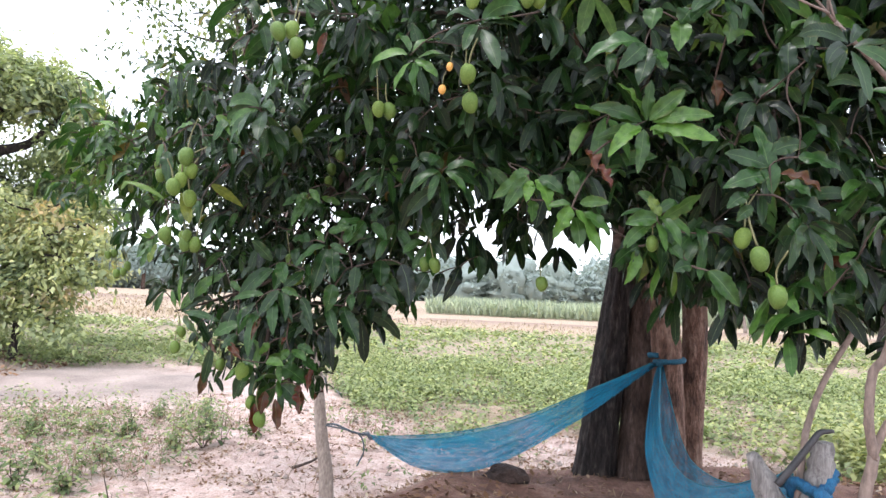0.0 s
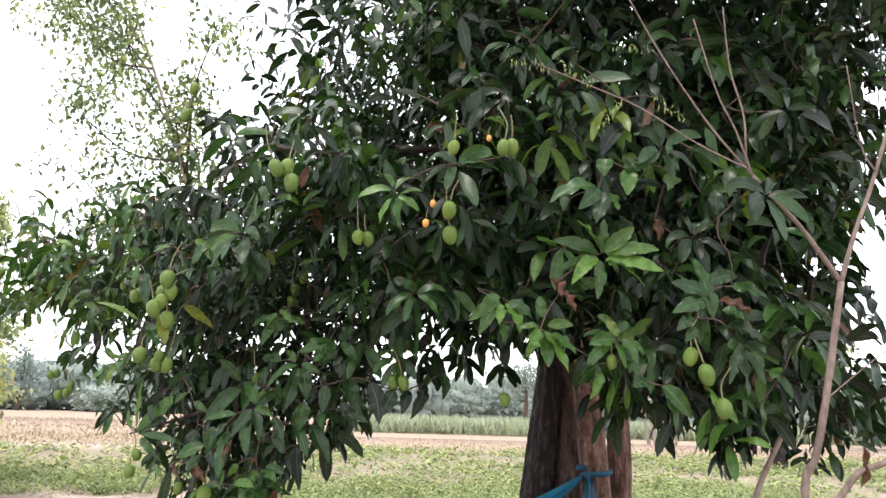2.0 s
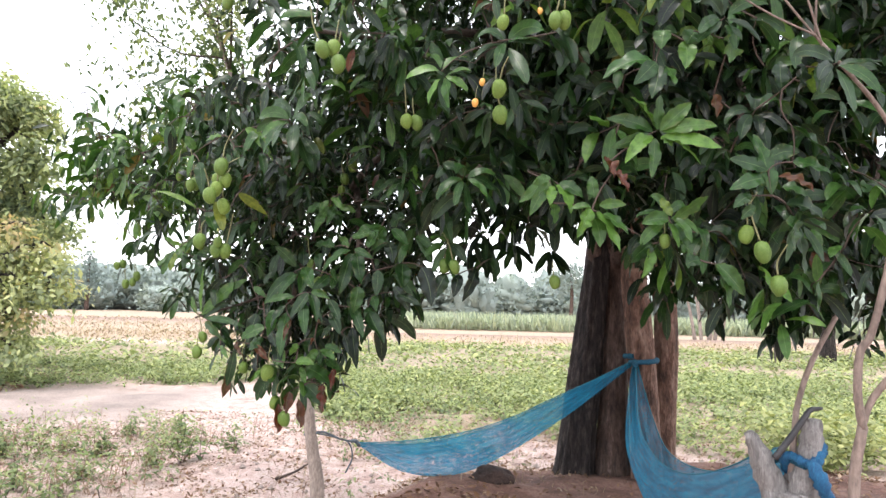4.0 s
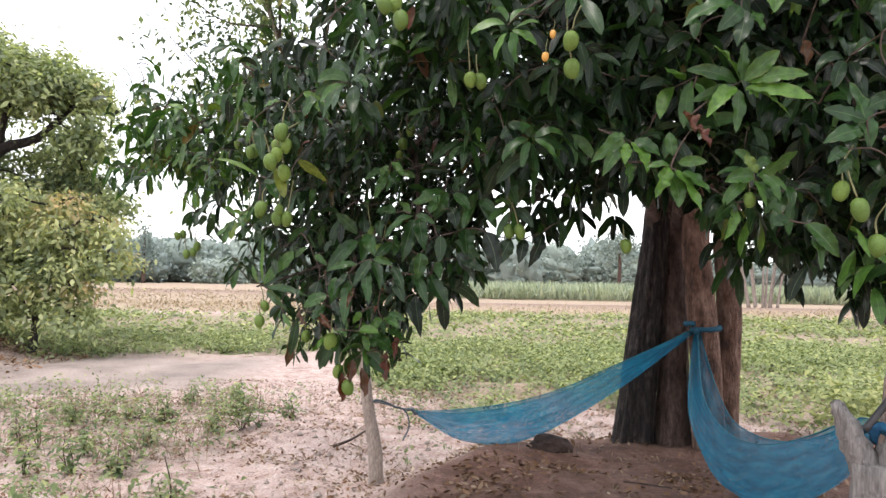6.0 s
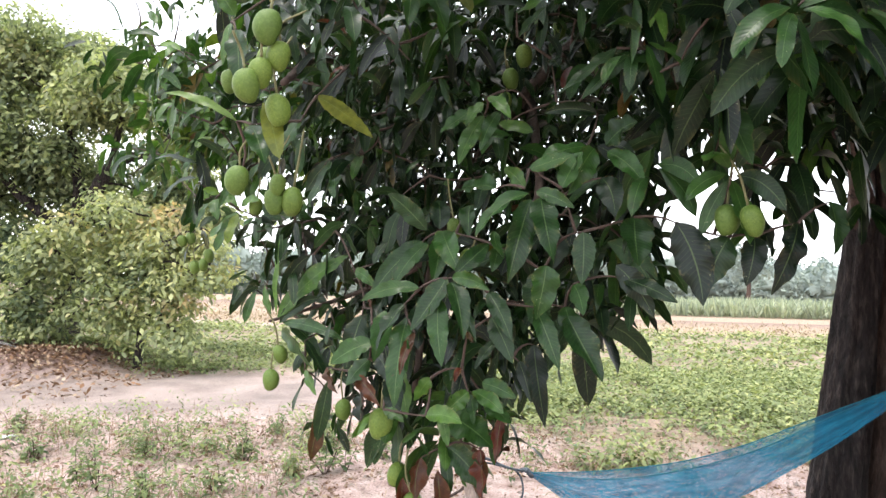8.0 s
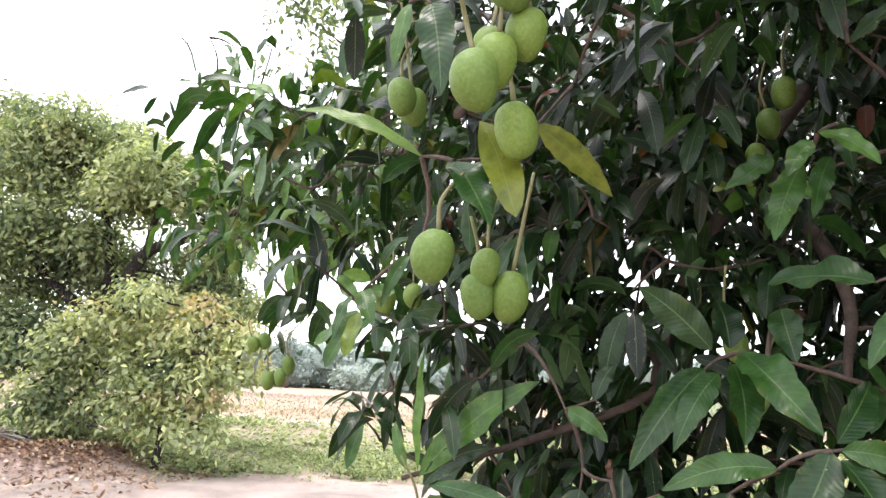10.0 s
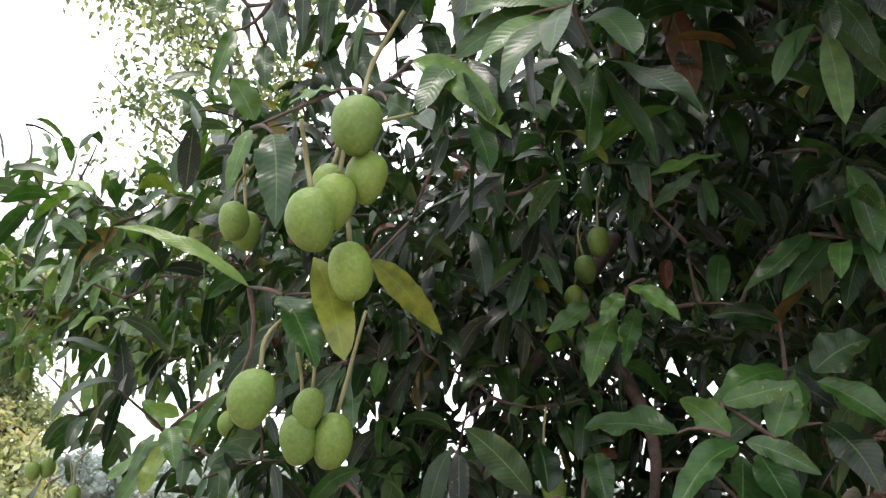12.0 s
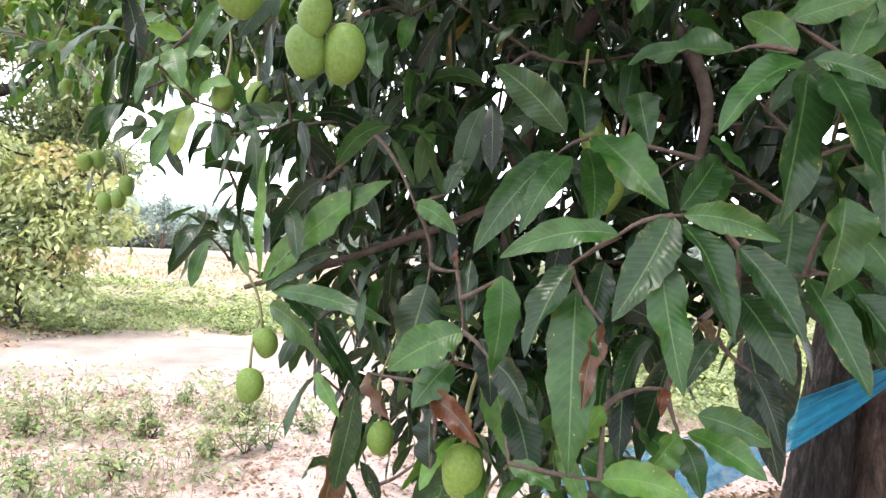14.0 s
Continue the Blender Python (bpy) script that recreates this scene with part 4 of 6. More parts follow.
FAN_BELOW = [
    ((0.576, 2.15, 1.93), (0.591, 2.13, 1.835), 0.053, 0.5),
    ((0.577, 2.15, 1.995), (0.568, 2.16, 2.07), 0.04, 0.45),
    ((0.811, 2.13, 1.928), (0.715, 2.1, 1.909), 0.053, 0.34),
    ((0.821, 2.12, 1.928), (0.925, 2.1, 2.003), 0.048, 0.5),
    ((0.82, 2.13, 1.939), (0.78, 2.14, 2.001), 0.035, 0.62),
    ((0.835, 2.13, 1.873), (0.881, 2.11, 1.815), 0.048, 0.4),
    ((0.764, 2.15, 1.852), (0.686, 2.13, 1.785), 0.059, 0.12),
    ((0.759, 2.15, 1.839), (0.723, 2.13, 1.738), 0.053, 0.42),
    ((0.811, 2.14, 1.911), (0.858, 2.12, 1.847), 0.046, 0.2),
    ((0.952, 2.1, 1.787), (1.03, 2.08, 1.689), 0.054, 0.44),
    ((0.947, 2.1, 1.785), (0.98, 2.08, 1.65), 0.051, 0.42),
    ((0.908, 2.12, 1.799), (0.854, 2.1, 1.781), 0.045, 0.3),
]
DUSKY_FAN = [
    ((1.09, 2.02, 1.995), (1.052, 2.06, 2.196), 0.062, 0.16),
    ((1.154, 2.02, 2.213), (1.253, 1.99, 2.109), 0.068, 0.16),
    ((1.081, 2.02, 2.073), (0.962, 2.02, 2.106), 0.056, 0.2),
    ((1.081, 2.02, 2.049), (0.953, 2.0, 2.006), 0.055, 0.2),
    ((1.156, 2.02, 2.1), (1.254, 1.99, 2.06), 0.057, 0.14),
    ((1.122, 2.02, 2.022), (1.183, 2.0, 1.988), 0.054, 0.22),
    ((1.134, 2.02, 1.97), (1.232, 2.0, 1.926), 0.062, 0.14),
    ((1.146, 2.02, 1.936), (1.151, 2.01, 1.824), 0.067, 0.2),
    ((1.09, 2.03, 2.112), (1.178, 2.02, 2.131), 0.054, 0.1),
    ((1.029, 2.02, 1.993), (0.965, 2.0, 1.951), 0.039, 0.34),
    ((1.102, 2.0, 2.05), (1.199, 1.98, 2.002), 0.04, 0.97),
    ((1.045, 2.03, 1.958), (0.996, 2.02, 1.919), 0.037, 0.3),
]
TOP_FAN = [
    ((0.747, 2.05, 2.416), (0.669, 2.02, 2.333), 0.056, 0.26),
    ((0.756, 2.05, 2.406), (0.726, 2.02, 2.289), 0.061, 0.26),
    ((0.775, 2.05, 2.407), (0.802, 2.03, 2.339), 0.056, 0.3),
    ((0.736, 2.06, 2.426), (0.578, 2.04, 2.356), 0.067, 0.2),
    ((0.839, 2.06, 2.492), (0.837, 2.04, 2.394), 0.063, 0.34),
    ((0.777, 2.06, 2.524), (0.764, 2.05, 2.46), 0.063, 0.36),
    ((0.875, 2.06, 2.525), (0.843, 2.05, 2.477), 0.07, 0.36),
    ((0.922, 2.05, 2.509), (0.902, 2.04, 2.469), 0.056, 0.4),
    ((0.983, 2.05, 2.497), (0.968, 2.03, 2.413), 0.083, 0.38),
    ((1.19, 2.0, 2.394), (1.155, 1.98, 2.301), 0.064, 0.12),
    ((1.247, 2.0, 2.395), (1.216, 1.98, 2.303), 0.07, 0.14),
    ((1.141, 2.05, 2.335), (1.152, 2.08, 2.44), 0.057, 0.06),
]
CLUSTER_LEAVES = [
    ((-0.722, 2.6, 2.055), (-0.63, 2.7, 1.985), 0.04, 0.62),
    ((-0.734, 2.55, 1.99), (-0.762, 2.53, 1.923), 0.04, 0.2),
    ((-0.836, 2.48, 1.977), (-0.99, 2.46, 2.035), 0.02, 0.6),
    ((-0.822, 2.44, 2.145), (-0.799, 2.42, 2.023), 0.047, 0.24),
    ((-0.792, 2.46, 1.963), (-0.741, 2.42, 1.88), 0.05, 0.22),
    ((-0.857, 2.52, 1.87), (-0.882, 2.5, 1.805), 0.017, 0.34),
    ((-0.928, 2.56, 1.833), (-0.907, 2.54, 1.787), 0.028, 0.5),
    ((-0.944, 2.56, 1.825), (-0.956, 2.54, 1.77), 0.017, 0.4),
    ((-0.924, 2.57, 1.846), (-0.958, 2.56, 1.854), 0.019, 0.5),
    ((-0.89, 2.57, 1.833), (-0.933, 2.56, 1.829), 0.021, 0.42),
    ((-0.868, 2.5, 2.186), (-0.885, 2.5, 2.098), 0.029, 0.36),
    ((-0.697, 2.44, 2.191), (-0.652, 2.42, 2.144), 0.033, 0.3),
]
LEAVES_ABOVE_CLUSTER = [
    ((-0.73, 2.5, 2.241), (-0.658, 2.47, 2.172), 0.033, 0.36),
    ((-0.678, 2.5, 2.29), (-0.553, 2.46, 2.16), 0.043, 0.5),
    ((-0.911, 2.5, 2.329), (-0.921, 2.48, 2.218), 0.023, 0.5),
    ((-0.873, 2.52, 2.208), (-0.903, 2.5, 2.256), 0.038, 0.36),
    ((-0.775, 2.54, 2.27), (-0.839, 2.54, 2.246), 0.028, 0.4),
    ((-0.844, 2.55, 2.463), (-0.834, 2.55, 2.342), 0.026, 0.08),
    ((-0.804, 2.56, 2.453), (-0.804, 2.56, 2.336), 0.030, 0.06),
    ((-0.722, 2.6, 2.407), (-0.73, 2.6, 2.511), 0.045, 0.1),
    ((-0.742, 2.53, 2.39), (-0.753, 2.53, 2.29), 0.017, 0.2),
    ((-0.661, 2.6, 2.502), (-0.713, 2.6, 2.388), 0.053, 0.12),
]
DARK_LEAVES_ABOVE = [
    ((-0.602, 2.52, 2.462), (-0.608, 2.5, 2.282), 0.049, 0.18),
    ((-0.905, 2.6, 2.464), (-0.864, 2.58, 2.34), 0.041, 0.06),
    ((-0.789, 2.64, 2.436), (-0.726, 2.62, 2.314), 0.039, 0.04),
    ((-0.669, 2.64, 2.461), (-0.637, 2.62, 2.336), 0.044, 0.05),
    ((-0.838, 2.66, 2.45), (-0.796, 2.64, 2.325), 0.036, 0.05),
    ((-0.903, 2.6, 2.382), (-0.886, 2.58, 2.292), 0.029, 0.1),
    ((-0.95, 2.52, 2.423), (-0.942, 2.5, 2.337), 0.037, 0.2),
    ((-0.914, 2.54, 2.403), (-0.901, 2.54, 2.337), 0.025, 0.18),
    ((-0.552, 2.55, 2.374), (-0.574, 2.53, 2.261), 0.044, 0.15),
]
SPRAYS = (CLUSTER_LEAVES, LEAVES_ABOVE_CLUSTER, DARK_LEAVES_ABOVE, HIGH_SPRAY, RIGHT_SPRAY, MIDDLE_SPRAY, FRUIT_SPRAY, INNER_SPRAY, DRIED_LEAVES, LEFT_SPRAY, LOW_SPRAY, UPPER_SPRAY, SHADED_SPRAY, EAVES_SPRAY, FOOT_SPRAY, PALE_STAR, PALE_FAN, FAN_BELOW, DUSKY_FAN, TOP_FAN)
LONE_LEAVES = [  # base, direction, length, width, age
    ((-0.779, 2.843, 1.43), (-0.08, 0, -1), 0.15, 0.038, 0.3),
    ((-0.8, 2.85, 1.36), (-0.12, 0, -1), 0.13, 0.035, 0.97),
    ((1.58, 2.09, 1.62), (0.05, 0, -1), 0.13, 0.04, 0.94),
    ((-0.76, 2.44, 2.0), (0.6, -0.1, -0.8), 0.12, 0.038, 0.64),
    ((-0.5, 2.83, 1.24), (0.05, 0, -1), 0.12, 0.04, 0.96),
    ((-0.58, 2.82, 1.22), (-0.1, 0, -1), 0.12, 0.04, 0.98),
    ((-0.42, 2.84, 1.3), (0.1, 0, -1), 0.12, 0.04, 0.97),
    ((-0.63, 3.1, 1.75), (0.05, 0, -1), 0.15, 0.035, 0.99),
]


def build_mango_tree():
    rng = np.random.RandomState(7)
    tree = empty("mango_tree", (1.6, 5.95, 0.25), "old mango tree with four trunks and a low drooping dark-green crown", "tree")
    tree["kind"] = "thing"
    root = Matrix.Translation((-1.6, -5.95, -0.25))

    def under(name, me, label="", kind=""):
        ob = child(name, me, tree, label, kind)
        ob.matrix_local = root
        return ob
    stems = [
        ([(1.22, 6.08, 0.05), (1.25, 6.08, 0.44), (1.31, 6.08, 1.0), (1.36, 6.10, 1.40), (1.43, 6.10, 2.0), (1.46, 6.00, 2.76)], 0.21, 0.105, BARK_DARK, "dark furrowed trunk"),
        ([(1.55, 6.06, 0.05), (1.56, 6.06, 0.44), (1.57, 6.08, 1.0), (1.57, 6.1, 1.40), (1.56, 6.10, 2.0), (1.50, 5.81, 2.86)], 0.2, 0.088, BARK, "brown trunk"),
        ([(1.79, 5.83, 0.05), (1.78, 5.83, 0.54), (1.74, 5.83, 1.21), (1.71, 5.83, 1.60), (1.68, 5.81, 2.08), (1.74, 5.52, 2.86)], 0.15, 0.1, BARK_RED, "slim reddish brown trunk"),
        ([(1.96, 6.00, 0.05), (1.97, 6.02, 0.54), (2.0, 6.02, 1.21), (2.0, 6.02, 1.60), (1.97, 6.00, 2.08), (2.06, 5.81, 2.86)], 0.135, 0.088, BARK_RED, "slim brown trunk"),
    ]
    for k, (pts, r0, r1, m, label) in enumerate(stems):
        c = smooth_path(pts, 16)
        t = np.linspace(0, 1, len(c))
        r = r1 + (r0 - r1) * (0.45 * (1 - t) + 0.55 * np.exp(-t * 9))
        v, f = tube_arrays(c, r, 44, 0.022, 30 + k)
        ring = v[:-2].reshape(len(c), 44, 3)
        ang = np.linspace(0, 2 * np.pi, 44, endpoint=False)[None, :]
        drift = np.linspace(0, 2.5, len(c))[:, None] + k
        ridge = 0.07 * np.sin(6 * ang + np.sin(drift * 2.0)) + 0.06 * np.sin(11 * ang + 1.7 * np.sin(drift * 3.1) + k) + 0.06 * np.sin(3 * ang + k) * (1.3 - t[:, None])
        ring += (ring - c[:, None, :]) * ridge[..., None] * (1.0 if k == 0 else 0.4)
        v[:-2] = ring.reshape(-1, 3)
        under("trunk", mesh_of("trunk", v, f, m), label)
    samples = []
    for k, (pts, r0, r1) in enumerate(BOUGHS_MAIN + BOUGHS_LOW + BOUGHS_FINE):
        jit = np.array(pts) + np.concatenate([np.zeros((1, 3)), rng.normal(0, 0.03, (len(pts) - 1, 3))])
        c = smooth_path(jit, 6)
        samples.append(c)
        r = r0 + (r1 - r0) * np.linspace(0, 1, len(c)) ** 0.8
        v, f = tube_arrays(c, r, 8, 0.08, 60 + k)
        under("limb", mesh_of("limb", v, f, BARK if r0 > 0.04 else TWIG))
    nodes = np.concatenate(samples)

    pts = crown_points(rng)
    spray_nodes = []
    for b, *_ in itertools.chain(*SPRAYS):
        if all(math.dist(b, q) > 0.045 for q in spray_nodes):
            spray_nodes.append(b)
    keys = np.array([k[0] for k in KEY_WHORLS + LOW_WHORLS + FANS] + spray_nodes)
    heart = np.array([1.0, 4.9, 2.3])
    sets, twigs = [], []
    for n, p in enumerate(pts):
        out = p - heart
        out /= np.linalg.norm(out)
        axis = out * 0.7 + rng.normal(0, 0.45, 3) + np.array([0, -0.25, 0.0])
        u = rng.rand()
        age_tone = 0.02 + 0.36 * rng.rand() ** 2.0
        age_tone += 0.22 * float(smoothstep(-0.9, -1.4, p[0])) * rng.rand() * 1.8
        if u > 0.95:
            age_tone = rng.uniform(0.45, 0.62)
        deep = p[1] > 3.9
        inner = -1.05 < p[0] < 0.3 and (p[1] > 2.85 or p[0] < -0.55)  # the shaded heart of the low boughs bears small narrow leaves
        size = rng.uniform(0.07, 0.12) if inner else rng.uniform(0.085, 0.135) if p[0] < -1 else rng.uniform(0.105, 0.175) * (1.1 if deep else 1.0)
        # Darker values inside the crown and at right: shade put into the leaf colour.
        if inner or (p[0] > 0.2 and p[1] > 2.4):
            age_tone *= 0.55
        w = whorl_params(rng, p, axis, rng.randint(4, 9), size, age_tone, (40, 108), (0.6, 3.2), trail=0.14, broad=(0.22, 0.31))
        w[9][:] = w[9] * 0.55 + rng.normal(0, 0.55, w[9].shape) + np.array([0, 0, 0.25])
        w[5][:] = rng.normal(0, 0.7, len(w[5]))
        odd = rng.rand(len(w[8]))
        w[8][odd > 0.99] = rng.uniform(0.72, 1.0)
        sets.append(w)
    # twigs grow from bough to bough end, each to its nearest wood
    goal = np.concatenate([keys, pts[pts[:, 1] < 3.4][::2], pts[pts[:, 1] >= 3.4][::3]])
    wood, dist = [nodes], np.full(len(goal), 1e9)
    origin = np.zeros_like(goal)
    thick = np.full(len(goal), 0.0026)

    def nearer(new_points):
        d = np.linalg.norm(goal[:, None, :] - new_points[None], axis=2)
        k = d.argmin(1)
        d = d[np.arange(len(goal)), k]
        better = d < dist
        dist[better], origin[better] = d[better], new_points[k[better]]
    nearer(nodes)
    left = np.ones(len(goal), bool)
    for step in range(len(goal)):
        k = int(np.where(left, dist, 1e9).argmin())
        left[k] = False
        a, p = origin[k], goal[k]
        ln = np.linalg.norm(p - a)
        mid = (a + p) / 2 + rng.normal(0, 0.1 * ln, 3) + np.array([0, 0.12 * ln, 0.1 * ln])
        t = np.linspace(0, 1, 5)[:, None]
        c = a * (1 - t) ** 2 + 2 * mid * t * (1 - t) + p * t * t
        twigs.append(tube_arrays(c, np.linspace(0.0036, 0.0016, 5), 5, 0.12, step, False))
        nearer(c[2:])
    v, f = join(twigs)
    under("twig_mass", mesh_of("twig_mass", v, f, TWIG), "bare brown twigs inside the crown", "stuff")
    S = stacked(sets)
    v, f, uv, age_tone = leaf_arrays(*S, ns=6, seed=3)
    under("foliage", mesh_of("foliage", v, f, MANGO_LEAF, uv, age_tone), "long leathery dark-green leaves", "stuff")

    # the leaves that hang nearest, each a piece of its own
    near = [whorl_params(rng, c, a, n, ln * 0.87, ag, sp, dr, broad=(0.24, 0.31)) for c, a, n, ln, ag, sp, dr in KEY_WHORLS + LOW_WHORLS]
    for w in near:
        n = len(w[0])
        w[1][:] += rng.normal(0, 0.13, (n, 3))
        w[4][:] += rng.uniform(0, 0.5, n)
        w[5][:] = rng.normal(0, 0.5, n)
        w[7][:] *= 1.4
        w[8][:] = np.clip(w[8] + rng.normal(0, 0.05, n), 0, 1)
    for c, ag, leaves in FANS:
        n = len(leaves)
        ax = np.array((-0.05 + 0.3 * (c[0] + 0.5), -1.0, 0.12))
        ax /= np.linalg.norm(ax)
        right = np.cross(-ax, (0, 0, 1))
        up = np.cross(right, -ax)
        ck = np.radians([x[0] for x in leaves]) + rng.normal(0, 0.05, n)
        ln = np.minimum(np.array([x[1] for x in leaves]), 0.172) * rng.uniform(0.84, 1.0, n)
        D = np.sin(ck)[:, None] * right + np.cos(ck)[:, None] * up + ax * rng.uniform(-0.2, 0.6, n)[:, None]
        near.append((np.array(c) + D * 0.01, D, ln, 0.013 + ln * rng.uniform(0.16, 0.21, n), rng.uniform(0.2, 1.1, n), rng.normal(0, 0.42, n),
                     rng.uniform(0.12, 0.5, n), rng.uniform(0.14, 0.42, n), np.clip(ag + rng.normal(0, 0.06, n), 0, 1), np.tile(ax, (n, 1))))
    K = stacked(near)
    for j in range(len(K[0])):
        one = [x[j:j + 1] for x in K]
        base = one[0][0].copy()
        one[0] = one[0] * 0
        v, f, uv, age_tone = leaf_arrays(*one, ns=12, seed=j)
        ob = child("leaf", mesh_of("leaf", v, f, MANGO_LEAF, uv, age_tone), tree)
        ob.matrix_local = root @ Matrix.Translation(base)
    for j, (b, e, w, ag) in enumerate(itertools.chain(*SPRAYS)):
        face = (0.05 + 0.3 * (b[0] + 0.5), -1.0, 0.4)
        v, f, uv, age_tone = blade_arrays(b, e, w, ag, face, 900 + j)
        ob = child("leaf", mesh_of("leaf", v, f, MANGO_LEAF, uv, age_tone), tree, "dried reddish brown leaf" if ag > 0.85 else "")
        ob.matrix_local = root @ Matrix.Translation(b)
    for j, (b, d, ln, w, ag) in enumerate(LONE_LEAVES):
        one = [np.zeros((1, 3)), np.array([d], float)] + [np.array([x]) for x in (ln, w, 0.7 if ag > 0.9 else 0.3, 0.9 if ag > 0.9 else 0.3, 0.75 if ag > 0.9 else 0.3, 0.45 if ag > 0.9 else 0.2, ag)] + [np.array([(0.05, -1.0, 0.15)])]
        v, f, uv, age_tone = leaf_arrays(*one, ns=12, seed=500 + j)
        label = "dried reddish brown leaf" if ag > 0.9 else "yellowing leaf" if ag > 0.6 else ""
        ob = child("leaf", mesh_of("leaf", v, f, MANGO_LEAF, uv, age_tone), tree, label)
        ob.matrix_local = root @ Matrix.Translation(b)


build_mango_tree()

MANGOES_CENTRE = [  # place, length in metres
    ((0.262, 2.059, 2.239), 0.062), ((0.25, 2.02, 2.31), 0.06), ((1.029, 2.059, 1.878), 0.062), ((1.06, 2.02, 1.82), 0.07),
    ((1.11, 2.03, 1.72), 0.066), ((-0.254, 2.039, 2.384), 0.064), ((-0.3, 2.01, 2.42), 0.06), ((-0.27, 2.05, 2.44), 0.058),
    ((0.41, 1.92, 2.49), 0.056), ((0.44, 1.94, 2.5), 0.06), ((0.26, 1.99, 2.51), 0.05), ((-0.05, 2.31, 2.28), 0.055),
    ((-0.02, 2.33, 2.28), 0.058), ((0.8, 2.14, 1.86), 0.05), ((-0.87, 2.88, 3.08), 0.062), ((-0.9, 2.9, 2.96), 0.068),
    ((0.514, 2.579, 1.737), 0.056), ((0.131, 2.606, 1.788), 0.06), ((0.091, 2.638, 1.793), 0.06),
]
MANGOES_CLUSTER = [
    ((-0.341, 3.037, 2.263), 0.062), ((-0.37, 3.02, 2.199), 0.056), ((-0.25, 3.04, 2.33), 0.05), ((-0.39, 3.05, 2.15), 0.05),
    ((-0.465, 2.801, 1.793), 0.05), ((-0.712, 2.363, 2.113), 0.066), ((-0.703, 2.39, 2.069), 0.056), ((-0.745, 2.355, 2.007), 0.062),
    ((-0.717, 2.415, 1.977), 0.062), ((-0.75, 2.43, 2.075), 0.056), ((-0.73, 2.375, 2.035), 0.056), ((-0.8, 2.428, 1.85), 0.058),
    ((-0.764, 2.519, 1.854), 0.046), ((-0.74, 2.536, 1.823), 0.061), ((-0.775, 2.525, 1.822), 0.055), ((-0.89, 2.6, 2.09), 0.054),
    ((-1.04, 2.81, 2.16), 0.05), ((-0.88, 2.52, 2.07), 0.05), ((-1.009, 3.018, 1.885), 0.05), ((-1.03, 2.92, 1.86), 0.052),
]
MANGOES_LOW = [
    ((-0.937, 2.9, 1.48), 0.05), ((-0.954, 2.885, 1.416), 0.055), ((-0.62, 2.76, 1.35), 0.07), ((-0.74, 2.85, 1.36), 0.052),
    ((-0.55, 2.81, 1.16), 0.066), ((-0.6, 2.84, 1.22), 0.06), ((-0.1, 2.96, 1.76), 0.075), ((-0.44, 2.83, 1.72), 0.06),
    ((-1.55, 3.37, 1.8), 0.042), ((-1.53, 3.39, 1.81), 0.045), ((-1.51, 3.39, 1.71), 0.05), ((-1.47, 3.38, 1.72), 0.046), ((-1.45, 3.38, 1.75), 0.05),
    ((-2.3, 4.15, 2.42), 0.055), ((-2.05, 4.02, 2.43), 0.055), ((-1.98, 3.93, 2.1), 0.05), ((-1.97, 3.93, 2.32), 0.05),
    ((1.95, 2.63, 2.49), 0.06),
]
RIPE_FRUITS = [((0.2, 2.02, 2.33), 0.026), ((0.18, 2.04, 2.27), 0.028), ((0.37, 1.97, 2.54), 0.022)]


def fruit_mesh(name, material, seed):
    """An egg-shaped fruit of unit length, a little lopsided, hanging from its upper end."""
    rng = np.random.RandomState(seed)
    rings, sides = 14, 18
    th = np.linspace(0.02, np.pi - 0.02, rings)
    ang = np.linspace(0, 2 * np.pi, sides, endpoint=False)
    T, A = np.meshgrid(th, ang, indexing="ij")
    r = 0.385 * np.sin(T) ** 0.92 * (1 + 0.1 * np.cos(T))
    flat = 1 - 0.1 * np.abs(np.sin(A)) ** 2
    x = r * np.cos(A) + 0.05 * np.sin(T * 1.1) * (1 - np.cos(T)) * rng.uniform(0.5, 1.4)
    y = r * np.sin(A) * flat
    z = 0.5 * np.cos(T) + 0.02 * np.cos(3 * A) * np.sin(T) ** 2
    v = np.stack([x, y, z], -1).reshape(-1, 3)
    i, j = np.meshgrid(np.arange(rings - 1), np.arange(sides), indexing="ij")
    i, j = i.ravel(), j.ravel()
    j2 = (j + 1) % sides
    f = np.stack([i * sides + j, (i + 1) * sides + j, (i + 1) * sides + j2, i * sides + j2], 1)
    return mesh_of(name, v, f, material)


FRUIT_SHAPES = [fruit_mesh("mango", FRUIT, k) for k in range(4)]
RIPE_SHAPE = fruit_mesh("ripe_fruit", RIPE, 9)


def build_mango(k, place, size, ripe=False):
    rng = np.random.RandomState(100 + k)
    ob = new("mango", RIPE_SHAPE if ripe else FRUIT_SHAPES[k % 4])
    ob.matrix_basis = Matrix.LocRotScale(place, Euler((rng.normal(0, 0.14), rng.normal(0, 0.14), rng.uniform(0, 6.3))), (size, size, size))
    kinds = "small orange-yellow ripe fruit hanging in the mango crown" if ripe else "green unripe mango hanging on its stalk"
    tagged(ob, kinds, "fruit", "mangoes in the tree")
    h = rng.uniform(1.0, 2.2)
    c = smooth_path([(0, 0, 0.47), (rng.normal(0, 0.05), rng.normal(0, 0.05), 0.47 + h * 0.5), (rng.normal(0, 0.3), rng.normal(0, 0.3), 0.47 + h)], 4)
    v, f = tube_arrays(c, np.linspace(0.045, 0.035, len(c)), 6, 0.1, k)
    child("stalk", mesh_of("stalk", v, f, STALK), ob)


for k, (p, s) in enumerate(MANGOES_CENTRE + MANGOES_CLUSTER + MANGOES_LOW):
    build_mango(k, p, s)
